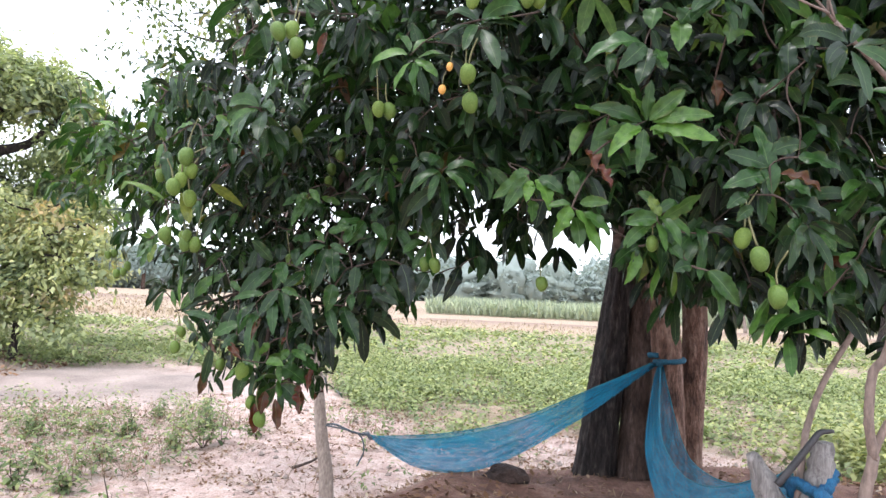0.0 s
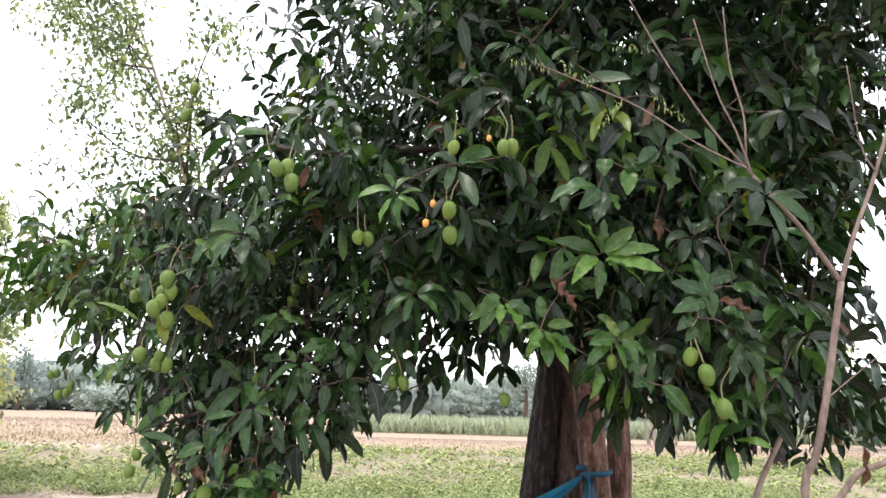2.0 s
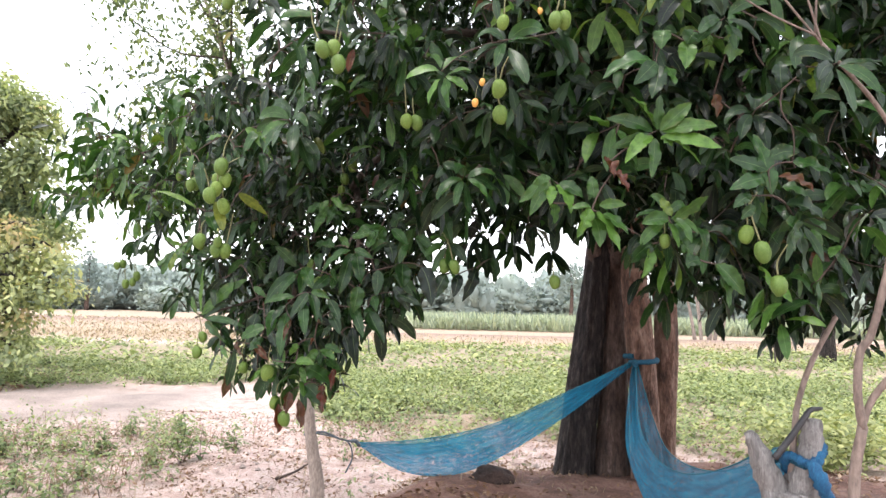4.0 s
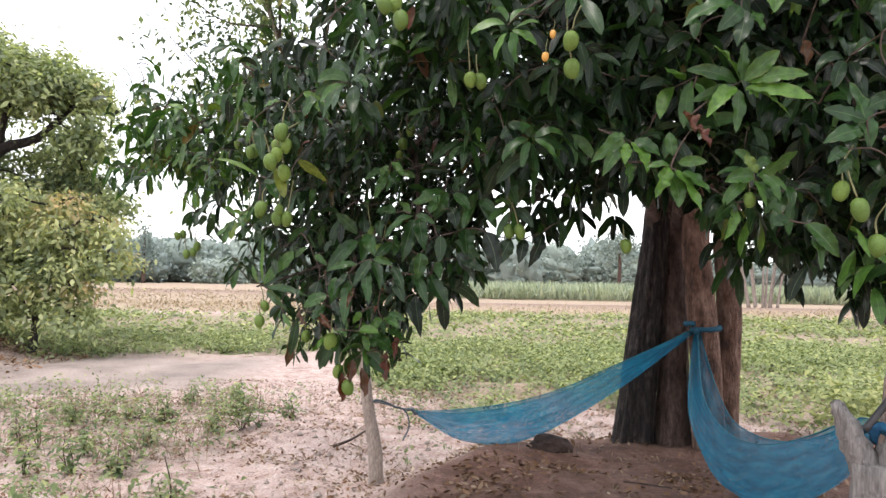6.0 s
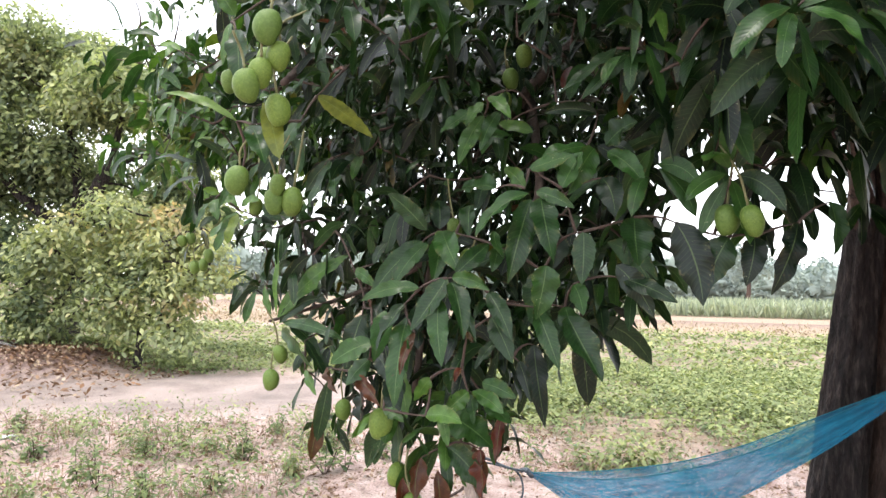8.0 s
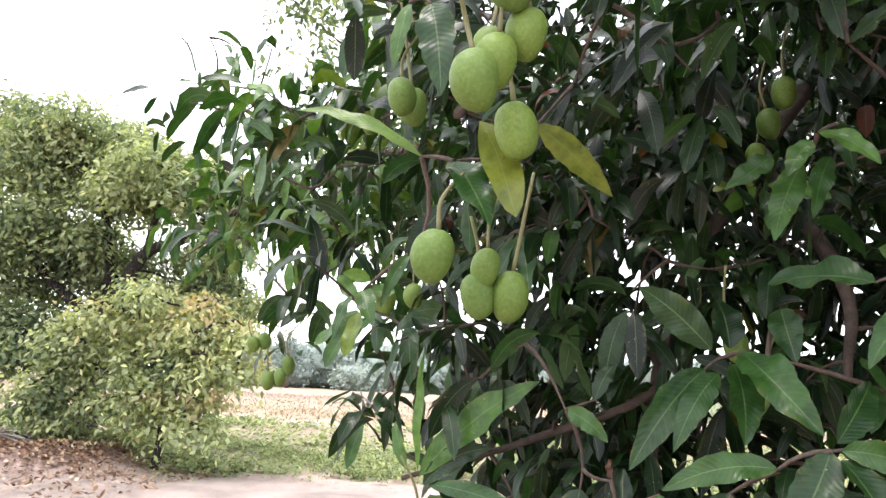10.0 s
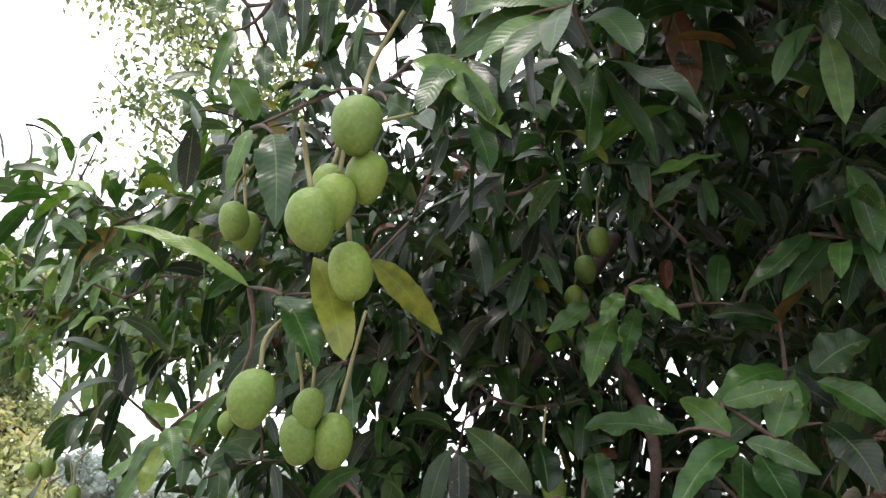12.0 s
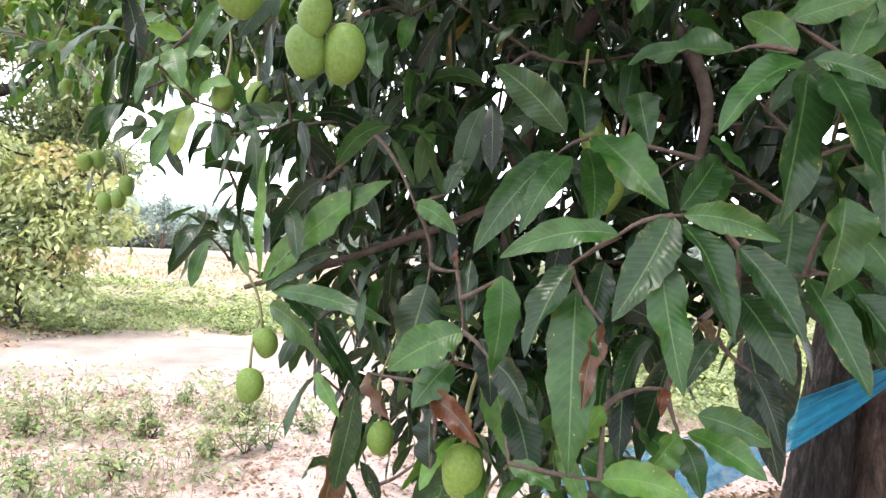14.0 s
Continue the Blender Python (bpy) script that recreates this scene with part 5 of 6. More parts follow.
for k, (p, s) in enumerate(RIPE_FRUITS):
    build_mango(80 + k, p, s, True)


# ---------------------------------------------------------------- slender tree that holds the hammock
def scatter_leaflets(rng, centres, spread, per, size, age_tone, hang=0.5):
    """Small leaves round points of twigs."""
    n = len(centres) * per
    B = np.repeat(centres, per, 0) + rng.normal(0, spread, (n, 3))
    D = rng.normal(0, 1, (n, 3)) - np.array([0, 0, hang])
    L = size * rng.uniform(0.6, 1.3, n)
    return [B, D, L, L * rng.uniform(0.4, 0.6, n), rng.uniform(0, 0.8, n), rng.normal(0, 0.5, n), rng.uniform(0, 0.3, n),
            np.full(n, 0.1), np.clip(age_tone + np.repeat(rng.normal(0, 0.22, len(centres)), per) + rng.normal(0, 0.1, n), 0, 1)]


def build_slender_tree():
    rng = np.random.RandomState(11)
    at = Vector((-0.85, 5.33, -0.02))
    tree = empty("slender_tree", at, "slender leaning grey-barked tree with small sparse leaves", "tree")
    root = Matrix.Translation(-at)
    stem = [(-0.84, 5.33, -0.05), (-0.86, 5.33, 0.3), (-0.92, 5.36, 0.6), (-1.0, 5.4, 1.1), (-1.22, 5.45, 1.9), (-1.52, 5.5, 2.9), (-1.88, 5.5, 3.9), (-2.35, 5.5, 5.05)]
    c = smooth_path(stem, 8)
    r = np.interp(np.linspace(0, 1, len(c)), [0, 0.05, 0.3, 1], [0.085, 0.058, 0.045, 0.008])
    v, f = tube_arrays(c, r, 16, 0.05, 2)
    ob = child("trunk", mesh_of("trunk", v, f, POLE), tree)
    ob.matrix_local = root
    tips = []
    for k in range(20):
        t = rng.uniform(0.62, 1.0)
        a = c[int(t * (len(c) - 1))]
        d = np.array([rng.uniform(-1.4, 0.45), rng.uniform(-0.5, 0.5), rng.uniform(-0.25, 0.9)])
        d /= np.linalg.norm(d)
        ln = rng.uniform(0.7, 1.5)
        p = smooth_path([a, a + d * ln * 0.5 + rng.normal(0, 0.13, 3), a + d * ln + np.array([0, 0, -0.05])], 6)
        v, f = tube_arrays(p, np.linspace(0.012, 0.003, len(p)), 5, 0.1, k)
        ob = child("branch", mesh_of("branch", v, f, TWIG), tree)
        ob.matrix_local = root
        for q in p[4:]:
            tips += [q + rng.normal(0, 0.1, 3) for _ in range(3)]
    v, f, uv, age_tone = leaf_arrays(*scatter_leaflets(rng, np.array(tips), 0.08, 16, 0.06, 0.1), ns=2, seed=5)
    ob = child("foliage", mesh_of("foliage", v, f, OLIVE_LEAF, uv, age_tone), tree, "small thin green leaves", "stuff")
    ob.matrix_local = root


build_slender_tree()


# ---------------------------------------------------------------- hammocks
def net_surface(name, top, bottom, across=22, bow=(0, 0, 0), folds=0.0, seed=0):
    """Netting slung between an upper and a lower edge curve, with gathers that run along it."""
    rng = np.random.RandomState(seed)
    a, b = smooth_path(top, 14), smooth_path(bottom, 14)
    n = len(a)
    t = np.linspace(0, 1, across + 1)
    P = a[:, None, :] * (1 - t)[None, :, None] + b[:, None, :] * t[None, :, None]
    belly = np.sin(np.pi * t)[None, :, None] * np.sin(np.pi * np.linspace(0, 1, n))[:, None, None] * np.array(bow)
    P = P + belly
    wave = np.cumsum(rng.normal(0, 1, across + 1))
    wave = np.sin(wave * 1.7) * folds
    P[..., 1] += wave[None, :] * (0.4 + 0.6 * np.abs(np.linspace(-1, 1, n)))[:, None]
    v = P.reshape(-1, 3)
    m = across + 1
    i, j = np.meshgrid(np.arange(n - 1), np.arange(across), indexing="ij")
    i, j = i.ravel(), j.ravel()
    f = np.stack([i * m + j, (i + 1) * m + j, (i + 1) * m + j + 1, i * m + j + 1], 1)
    u, w = np.meshgrid(np.linspace(0, 1, n), t, indexing="ij")
    return mesh_of(name, v, f, NET, np.stack([u, w], -1).reshape(-1, 2)), a, b


def rope(name, pts, r, parent, inv, m=ROPE, label=""):
    c = smooth_path(pts, 8)
    v, f = tube_arrays(c, np.full(len(c), r), 8, 0.12, len(pts))
    ob = child(name, mesh_of(name, v, f, m), parent, label)
    ob.matrix_local = inv
    return ob


def build_hammock_one():
    at = Vector((0.5, 5.6, 0.6))
    h = empty("hammock", at, "blue net hammock slung between slender tree and mango trunk", "hammock", "hammocks")
    inv = Matrix.Translation(-at)
    top = [(-0.6, 5.62, 0.54), (-0.1, 5.56, 0.55), (0.55, 5.55, 0.72), (1.1, 5.62, 0.98), (1.66, 5.76, 1.24)]
    low = [(-0.6, 5.63, 0.52), (-0.19, 5.66, 0.3), (0.33, 5.68, 0.33), (1.01, 5.7, 0.72), (1.66, 5.78, 1.2)]
    me, a, b = net_surface("net", top, low, 22, (0, -0.12, -0.02), 0.012, 4)
    front_net = child("net", me, h)
    front_net.matrix_local = inv
    back = [(-0.6, 5.64, 0.53), (-0.1, 5.86, 0.53), (0.5, 5.9, 0.66), (1.1, 5.82, 0.95), (1.66, 5.8, 1.22)]
    me, a2, b2 = net_surface("net", back, low, 14, (0, 0.08, -0.02), 0.01, 5)
    back_net = child("net", me, h, "far side of the blue netting")
    back_net.matrix_local = inv
    flat = Matrix.Identity(4)
    rope("edge_cord", list(map(tuple, a[::8])), 0.003, front_net, flat, NET_CORD, "rolled blue edge cord")
    rope("edge_cord", list(map(tuple, a2[::8])), 0.003, back_net, flat, NET_CORD, "rolled blue edge cord")
    rope("rope", [(-0.98, 5.38, 0.63), (-0.85, 5.46, 0.64), (-0.72, 5.56, 0.57), (-0.6, 5.62, 0.54)], 0.008, h, inv)
    rope("rope", [(-0.87, 5.3, 0.66), (-0.76, 5.48, 0.6), (-0.66, 5.58, 0.54), (-0.63, 5.6, 0.42), (-0.68, 5.6, 0.3)], 0.006, h, inv)
    rope("knot", [(-0.64, 5.6, 0.55), (-0.61, 5.66, 0.54), (-0.58, 5.6, 0.52), (-0.61, 5.58, 0.56)], 0.014, h, inv)
    wrap = [(1.735 + 0.128 * math.cos(t), 5.83 + 0.128 * math.sin(t), 1.24 + 0.008 * t) for t in np.linspace(-2.6, 3.9, 14)]
    rope("band", wrap, 0.022, h, inv, BAND_CLOTH, "dark blue cloth band round the trunk")
    rope("band", [(1.66, 5.74, 1.22), (1.7, 5.84, 1.25), (1.74, 5.92, 1.25)], 0.026, h, inv, BAND_CLOTH)


def build_hammock_two():
    at = Vector((1.5, 4.0, 0.5))
    h = empty("hammock", at, "blue net hammock sagging between mango trunk and grey stump", "hammock", "hammocks")
    inv = Matrix.Translation(-at)
    low = [(1.66, 5.76, 1.22), (1.59, 5.62, 1.08), (1.45, 5.2, 0.68), (1.41, 4.69, 0.47), (1.4, 4.29, 0.41), (1.43, 3.79, 0.45), (1.45, 3.39, 0.58), (1.43, 2.95, 0.8), (1.39, 2.62, 1.0)]
    near = [(1.67, 5.76, 1.23), (1.64, 5.62, 1.12), (1.55, 5.2, 0.8), (1.53, 4.7, 0.66), (1.54, 4.25, 0.67), (1.53, 3.8, 0.77), (1.5, 3.35, 0.91), (1.44, 2.95, 1.04), (1.39, 2.62, 1.1)]
    far = [(1.69, 5.76, 1.23), (1.69, 5.66, 1.1), (1.72, 5.32, 0.74), (1.7, 4.87, 0.64), (1.72, 4.32, 0.67), (1.7, 3.8, 0.8), (1.64, 3.35, 0.95), (1.52, 2.95, 1.07), (1.4, 2.62, 1.12)]
    me, a, b = net_surface("net", near, low, 20, (-0.03, 0, 0.0), 0.016, 6)
    front_net = child("net", me, h)
    front_net.matrix_local = inv
    me, a2, b2 = net_surface("net", far, low, 18, (0.06, 0, 0.0), 0.014, 8)
    back_net = child("net", me, h, "far side of the blue netting")
    back_net.matrix_local = inv
    for e, net in ((a, front_net), (a2, back_net)):
        rope("edge_cord", list(map(tuple, e[::8])), 0.0035, net, Matrix.Identity(4), NET_CORD, "rolled blue edge cord")
    rope("gather", [(1.65, 5.7, 1.2), (1.68, 5.78, 1.23), (1.72, 5.86, 1.24)], 0.026, h, inv, BAND_CLOTH)
    rope("rope", [(1.36, 2.62, 1.09), (1.37, 2.55, 1.11), (1.4, 2.46, 1.1)], 0.016, h, inv, BAND_CLOTH)


build_hammock_one()
build_hammock_two()


# ---------------------------------------------------------------- stump, sapling, stones
def build_stump():
    at = Vector((1.38, 2.55, 0.1))
    s = empty("stump", at, "weathered grey split wooden stump tied with blue cloth", "stump")
    inv = Matrix.Translation(-at)

    def bit(name, pts, r, m, sides=14, bumps=0.14, seed=0, label=""):
        c = smooth_path(pts, 6)
        v, f = tube_arrays(c, np.interp(np.linspace(0, 1, len(c)), np.linspace(0, 1, len(r)), r), sides, bumps, seed)
        ob = child(name, mesh_of(name, v, f, m), s, label)
        ob.matrix_local = inv
    bit("body", [(1.4, 2.56, 0.0), (1.39, 2.55, 0.35), (1.38, 2.54, 0.75), (1.37, 2.53, 1.0)], [0.13, 0.105, 0.09, 0.085], WEATHERED, seed=1)
    bit("prong", [(1.34, 2.53, 0.95), (1.28, 2.54, 1.1), (1.235, 2.55, 1.2)], [0.055, 0.042, 0.018], WEATHERED, 10, 0.22, 2, "pointed split prong")
    bit("prong", [(1.4, 2.52, 0.95), (1.43, 2.5, 1.12), (1.44, 2.49, 1.26)], [0.06, 0.045, 0.03], WEATHERED, 10, 0.25, 3, "upright split prong")
    bit("hose", [(1.27, 2.42, 1.13), (1.325, 2.42, 1.2), (1.375, 2.42, 1.27), (1.405, 2.43, 1.3), (1.45, 2.44, 1.305)], [0.012, 0.012, 0.011, 0.01, 0.006], BLACK, 10, 0.04, 4, "bent black rubber hose")
    wrap = [(1.415 + 0.058 * math.cos(t), 2.51 + 0.055 * math.sin(t), 1.06 + 0.014 * t + 0.02 * math.sin(2.3 * t)) for t in np.linspace(0, 7.5, 16)]
    bit("cloth_tie", wrap, [0.016, 0.024, 0.014, 0.022, 0.015], BLUE_CLOTH, 8, 0.25, 5, "bright blue cloth tie")
    bit("cloth_tie", [(1.4, 2.44, 1.12), (1.43, 2.42, 1.06), (1.46, 2.43, 0.99)], [0.02, 0.028, 0.022], BLUE_CLOTH, 8, 0.25, 6, "hanging end of blue cloth")


build_stump()


def build_sapling():
    at = Vector((1.42, 2.2, 0.05))
    s = empty("bare_sapling", at, "nearly leafless forked sapling with pale brown bark", "sapling")
    inv = Matrix.Translation(-at)
    runs = [
        ([(1.39, 2.24, 0.0), (1.4, 2.2, 0.6), (1.41, 2.18, 1.1), (1.43, 2.16, 1.29)], 0.03, 0.024),
        ([(1.43, 2.16, 1.28), (1.405, 2.14, 1.4), (1.41, 2.13, 1.52), (1.44, 2.12, 1.58), (1.48, 2.1, 1.76), (1.55, 2.07, 2.14)], 0.021, 0.016),
        ([(1.43, 2.16, 1.3), (1.46, 2.15, 1.38), (1.51, 2.11, 1.47), (1.56, 2.09, 1.54), (1.63, 2.05, 1.58), (1.78, 2.0, 1.7), (1.95, 1.98, 1.82)], 0.018, 0.012),
        ([(1.55, 2.07, 2.14), (1.46, 2.04, 2.24), (1.38, 2.01, 2.32), (1.23, 1.98, 2.46)], 0.013, 0.009),
        ([(1.55, 2.07, 2.14), (1.6, 2.05, 2.3), (1.68, 2.02, 2.52), (1.78, 2.0, 2.85), (1.82, 1.98, 3.2)], 0.013, 0.006),
        ([(1.23, 1.98, 2.46), (1.08, 1.95, 2.62), (0.92, 1.9, 2.82), (0.8, 1.86, 3.0)], 0.006, 0.003),
        ([(1.23, 1.98, 2.46), (1.17, 1.95, 2.6), (1.1, 1.92, 2.72), (1.02, 1.88, 2.95)], 0.006, 0.003),
        ([(1.21, 1.98, 2.48), (1.2, 1.95, 2.65), (1.15, 1.92, 2.8), (1.12, 1.88, 3.0)], 0.006, 0.003),
        ([(1.21, 1.97, 2.48), (1.05, 1.96, 2.55), (0.85, 1.94, 2.66), (0.66, 1.91, 2.72), (0.5, 1.87, 2.76)], 0.005, 0.0025),
        ([(1.68, 2.02, 2.5), (1.62, 2.0, 2.6), (1.56, 1.94, 2.85)], 0.005, 0.003),
        ([(1.36, 2.52, 0.9), (1.39, 2.52, 1.21), (1.41, 2.53, 1.31), (1.455, 2.54, 1.43), (1.51, 2.55, 1.53), (1.585, 2.55, 1.66)], 0.018, 0.014),
        ([(1.48, 2.1, 1.76), (1.6, 2.08, 1.86), (1.75, 2.05, 1.98)], 0.004, 0.002),
    ]
    for k, (pts, r0, r1) in enumerate(runs):
        v, f = limb(pts, r0 * 0.66, r1 * 0.68, 10, 6, 0.09, 80 + k)
        ob = child("trunk" if k == 0 else "branch", mesh_of("branch", v, f, SAPLING), s)
        ob.matrix_local = inv
    rng = np.random.RandomState(3)
    q = []
    for a, d in (((0.55, 1.88, 2.75), (-1, -0.1, 0.1)), ((0.7, 1.9, 2.71), (-0.9, -0.1, 0.5)), ((0.8, 1.93, 2.68), (-0.5, -0.2, -0.6)), ((1.0, 1.93, 2.62), (-0.7, 0, 0.5)), ((0.9, 1.9, 2.84), (-0.9, 0, 0.1))):
        d = np.array(d) / np.linalg.norm(d)
        for t in np.linspace(0.01, 0.14, 12):
            for sgn in (-1, 1):
                q.append((np.array(a) + d * t, d * 0.4 + np.array([0.2, 0.3, sgn * 0.9])))
    B, D = np.array([x[0] for x in q]), np.array([x[1] for x in q])
    n = len(q)
    S = [B + rng.normal(0, 0.004, (n, 3)), D + rng.normal(0, 0.25, (n, 3)), rng.uniform(0.012, 0.027, n), np.full(n, 0.006), rng.uniform(0.1, 1.0, n), rng.normal(0, 0.5, n), np.full(n, 0.1), np.full(n, 0.05), np.full(n, 0.55)]
    v, f, uv, age_tone = leaf_arrays(*S, ns=2)
    ob = child("leaflet_mass", mesh_of("leaflet_mass", v, f, CROP_LEAF, uv, age_tone), s, "feathery pale green leaflets", "stuff")
    ob.matrix_local = inv


build_sapling()


def boulder(name, at, size, material, label, category, seed):
    rng = np.random.RandomState(seed)
    bm = bmesh.new()
    bmesh.ops.create_icosphere(bm, subdivisions=3, radius=1)
    for v in bm.verts:
        k = 1 + 0.35 * (noise.noise(v.co * 1.3 + Vector((seed, 0, 0)))) + 0.14 * noise.noise(v.co * 4.1 + Vector((0, seed, 0)))
        v.co = Vector((v.co.x * size[0], v.co.y * size[1], v.co.z * size[2])) * k
    me = bpy.data.meshes.new(name)
    bm.to_mesh(me)
    bm.free()
    me.materials.append(material)
    ob = new(name, me)
    ob.location = at
    return tagged(ob, label, category)


def gz(x, y):
    return float(ground_z(np.array([x]), np.array([y]))[0])


boulder("earth_clod", (0.48, 5.62, gz(0.48, 5.62) + 0.02), (0.17, 0.12, 0.12), ROCK, "dark brown lump of earth on the mound", "clod", 2)
boulder("earth_lump", (0.16, 3.95, gz(0.16, 3.95) - 0.02), (0.19, 0.15, 0.13), PALE_ROCK, "pale dry pile of earth beside the hammock", "earth lump", 5)


# ---------------------------------------------------------------- trees and field beyond
def crown_clumps(rng, lobes, count, per, spread, size, age_tone, hang=0.3):
    """Leaf clumps on the outer part of several lobes."""
    total, c = sum(l[1][0] * l[1][1] * l[1][2] for l in lobes), []
    for (x, y, z), (a, b, d) in lobes:
        n = max(3, int(count * a * b * d / total))
        u = rng.normal(size=(n, 3))
        u /= np.linalg.norm(u, axis=1)[:, None]
        c.append(np.array((x, y, z)) + u * (rng.uniform(0.1, 1, n) ** 0.5)[:, None] * np.array((a, b, d)))
    return scatter_leaflets(rng, np.concatenate(c), spread, per, size, age_tone, hang)


def build_tree(name, at, label, trunk, r, lobes, count, per, spread, size, age_tone, material, bark, seed, limbs=(), core=False):
    """trunk: points; lobes: centre and half sizes; all from the tree's foot."""
    rng = np.random.RandomState(seed)
    x, y = at
    t = empty(name, (x, y, gz(x, y) - 0.05), label, "tree")
    v, f = limb(trunk, r, r * 0.45, 12, 6, 0.1, seed)
    child("trunk", mesh_of("trunk", v, f, bark), t)
    for k, (pts, r0, r1) in enumerate(limbs):
        v, f = limb(pts, r0, r1, 8, 5, 0.1, seed + k)
        child("limb", mesh_of("limb", v, f, bark), t)
    v, f, uv, a = leaflet_arrays(*crown_clumps(rng, lobes, count, per, spread, size, age_tone), seed=seed)
    if core:
        for c, half in lobes:
            T, A = np.meshgrid(np.linspace(0.05, np.pi - 0.05, 13), np.linspace(0, 2 * np.pi, 20, endpoint=False), indexing="ij")
            q = np.stack([np.sin(T) * np.cos(A), np.sin(T) * np.sin(A), np.cos(T)], -1).reshape(-1, 3)
            lump = np.array([0.78 + 0.5 * noise.noise(Vector(w) * 2.3 + Vector((seed, 0, 0))) + 0.3 * noise.noise(Vector(w) * 6 + Vector((0, seed, 0))) for w in q])
            i, j = np.meshgrid(np.arange(12), np.arange(20), indexing="ij")
            i, j = i.ravel(), j.ravel()
            g = np.stack([i * 20 + j, (i + 1) * 20 + j, (i + 1) * 20 + (j + 1) % 20, i * 20 + (j + 1) % 20], 1)
            f = np.concatenate([f, g + len(v)])
            v, uv, a = np.concatenate([v, q * lump[:, None] * np.array(half) + np.array(c)]), np.concatenate([uv, np.zeros((len(q), 2))]), np.concatenate([a, np.full(len(q), age_tone)])
    child("crown", mesh_of("crown", v, f, material, uv, a), t, "", "stuff")
    return t


def build_bough_tree(name, at, label, trunk, r, limbs, lobes, reach, leaves, size, seed):
    """A broad-leaved tree: limbs, branches out to many flattened boughs, and on each bough leaves that face outwards
    and up.
    lobes: centre, half sizes, number of boughs, leaf tone; all from the tree's foot."""
    rng = np.random.RandomState(seed)
    x, y = at
    t = empty(name, (x, y, gz(x, y) - 0.05), label, "tree")
    v, f = limb(trunk, r, r * 0.5, 14, 6, 0.1, seed)
    child("trunk", mesh_of("trunk", v, f, BARK_DARK), t)
    wood = [smooth_path(trunk, 6)[4:]]
    for k, (pts, r0, r1) in enumerate(limbs):
        v, f = limb(pts, r0, r1, 9, 6, 0.12, seed + k)
        child("limb", mesh_of("limb", v, f, BARK_DARK), t)
        wood.append(smooth_path(pts, 6))
    wood = np.concatenate(wood)
    twigs, V, A = [], [], []
    for c, half, count, age_tone in lobes:
        for _ in range(count):
            u = rng.normal(size=3)
            u /= np.linalg.norm(u)
            p = np.array(c) + u * np.array(half) * rng.uniform(0.3, 1.0)
            s = reach * rng.uniform(0.6, 1.35)
            a = wood[np.linalg.norm(wood - p, axis=1).argmin()]
            mid = (a + p) / 2 + rng.normal(0, 0.16, 3)
            w = np.linspace(0, 1, 6)[:, None]
            way = a * (1 - w) ** 2 + 2 * mid * w * (1 - w) + p * w * w
            twigs.append(tube_arrays(way, np.linspace(0.03, 0.009, 6), 6, 0.1, len(twigs), False))
            wood = np.concatenate([wood, way[2:5]])
            n = int(leaves * (s / reach) ** 2)
            o = rng.normal(size=(n, 3))
            o /= np.linalg.norm(o, axis=1)[:, None]
            q = o * rng.uniform(0.05, 1.0, (n, 1)) ** 0.45 * np.array([s, s, s * 0.55])
            q *= 1 + rng.exponential(0.45, (n, 1)) * (rng.rand(n, 1) < 0.3)
            q[:, 2] -= 0.25 * (q[:, 0] ** 2 + q[:, 1] ** 2) / s + rng.exponential(0.12, n) * (rng.rand(n) < 0.25)
            nrm = o * 0.7 + np.array([0, 0, 0.7]) + rng.normal(0, 0.5, (n, 3))
            nrm /= np.linalg.norm(nrm, axis=1)[:, None]
            D = np.cross(nrm, rng.normal(size=(n, 3)))
            D = D / (np.linalg.norm(D, axis=1)[:, None] + 1e-9) + np.array([0, 0, -0.35])
            S = np.cross(D, nrm)
            S /= np.linalg.norm(S, axis=1)[:, None] + 1e-9
            L = size * rng.uniform(0.6, 1.35, n)
            b, wd = p + q, S * (L * rng.uniform(0.22, 0.3, n))[:, None]
            m = b + D * (L * 0.45)[:, None] + nrm * (L * 0.05)[:, None]
            V.append(np.stack([b, m + wd, b + D * L[:, None], m - wd], 1).reshape(-1, 3))
            # Leaf tone rises towards the top of each bough and varies at random.
            A.append(np.repeat(np.clip(age_tone + rng.normal(0, 0.13) + 0.12 * o[:, 2] + rng.normal(0, 0.07, n), 0, 1), 4))
    v, f = join(twigs)
    child("branch_mass", mesh_of("branch_mass", v, f, BARK_DARK), t, "dark branches among the leaves", "stuff")
    v = np.concatenate(V)
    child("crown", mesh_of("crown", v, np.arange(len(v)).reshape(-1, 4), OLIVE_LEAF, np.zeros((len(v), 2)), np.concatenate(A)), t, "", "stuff")


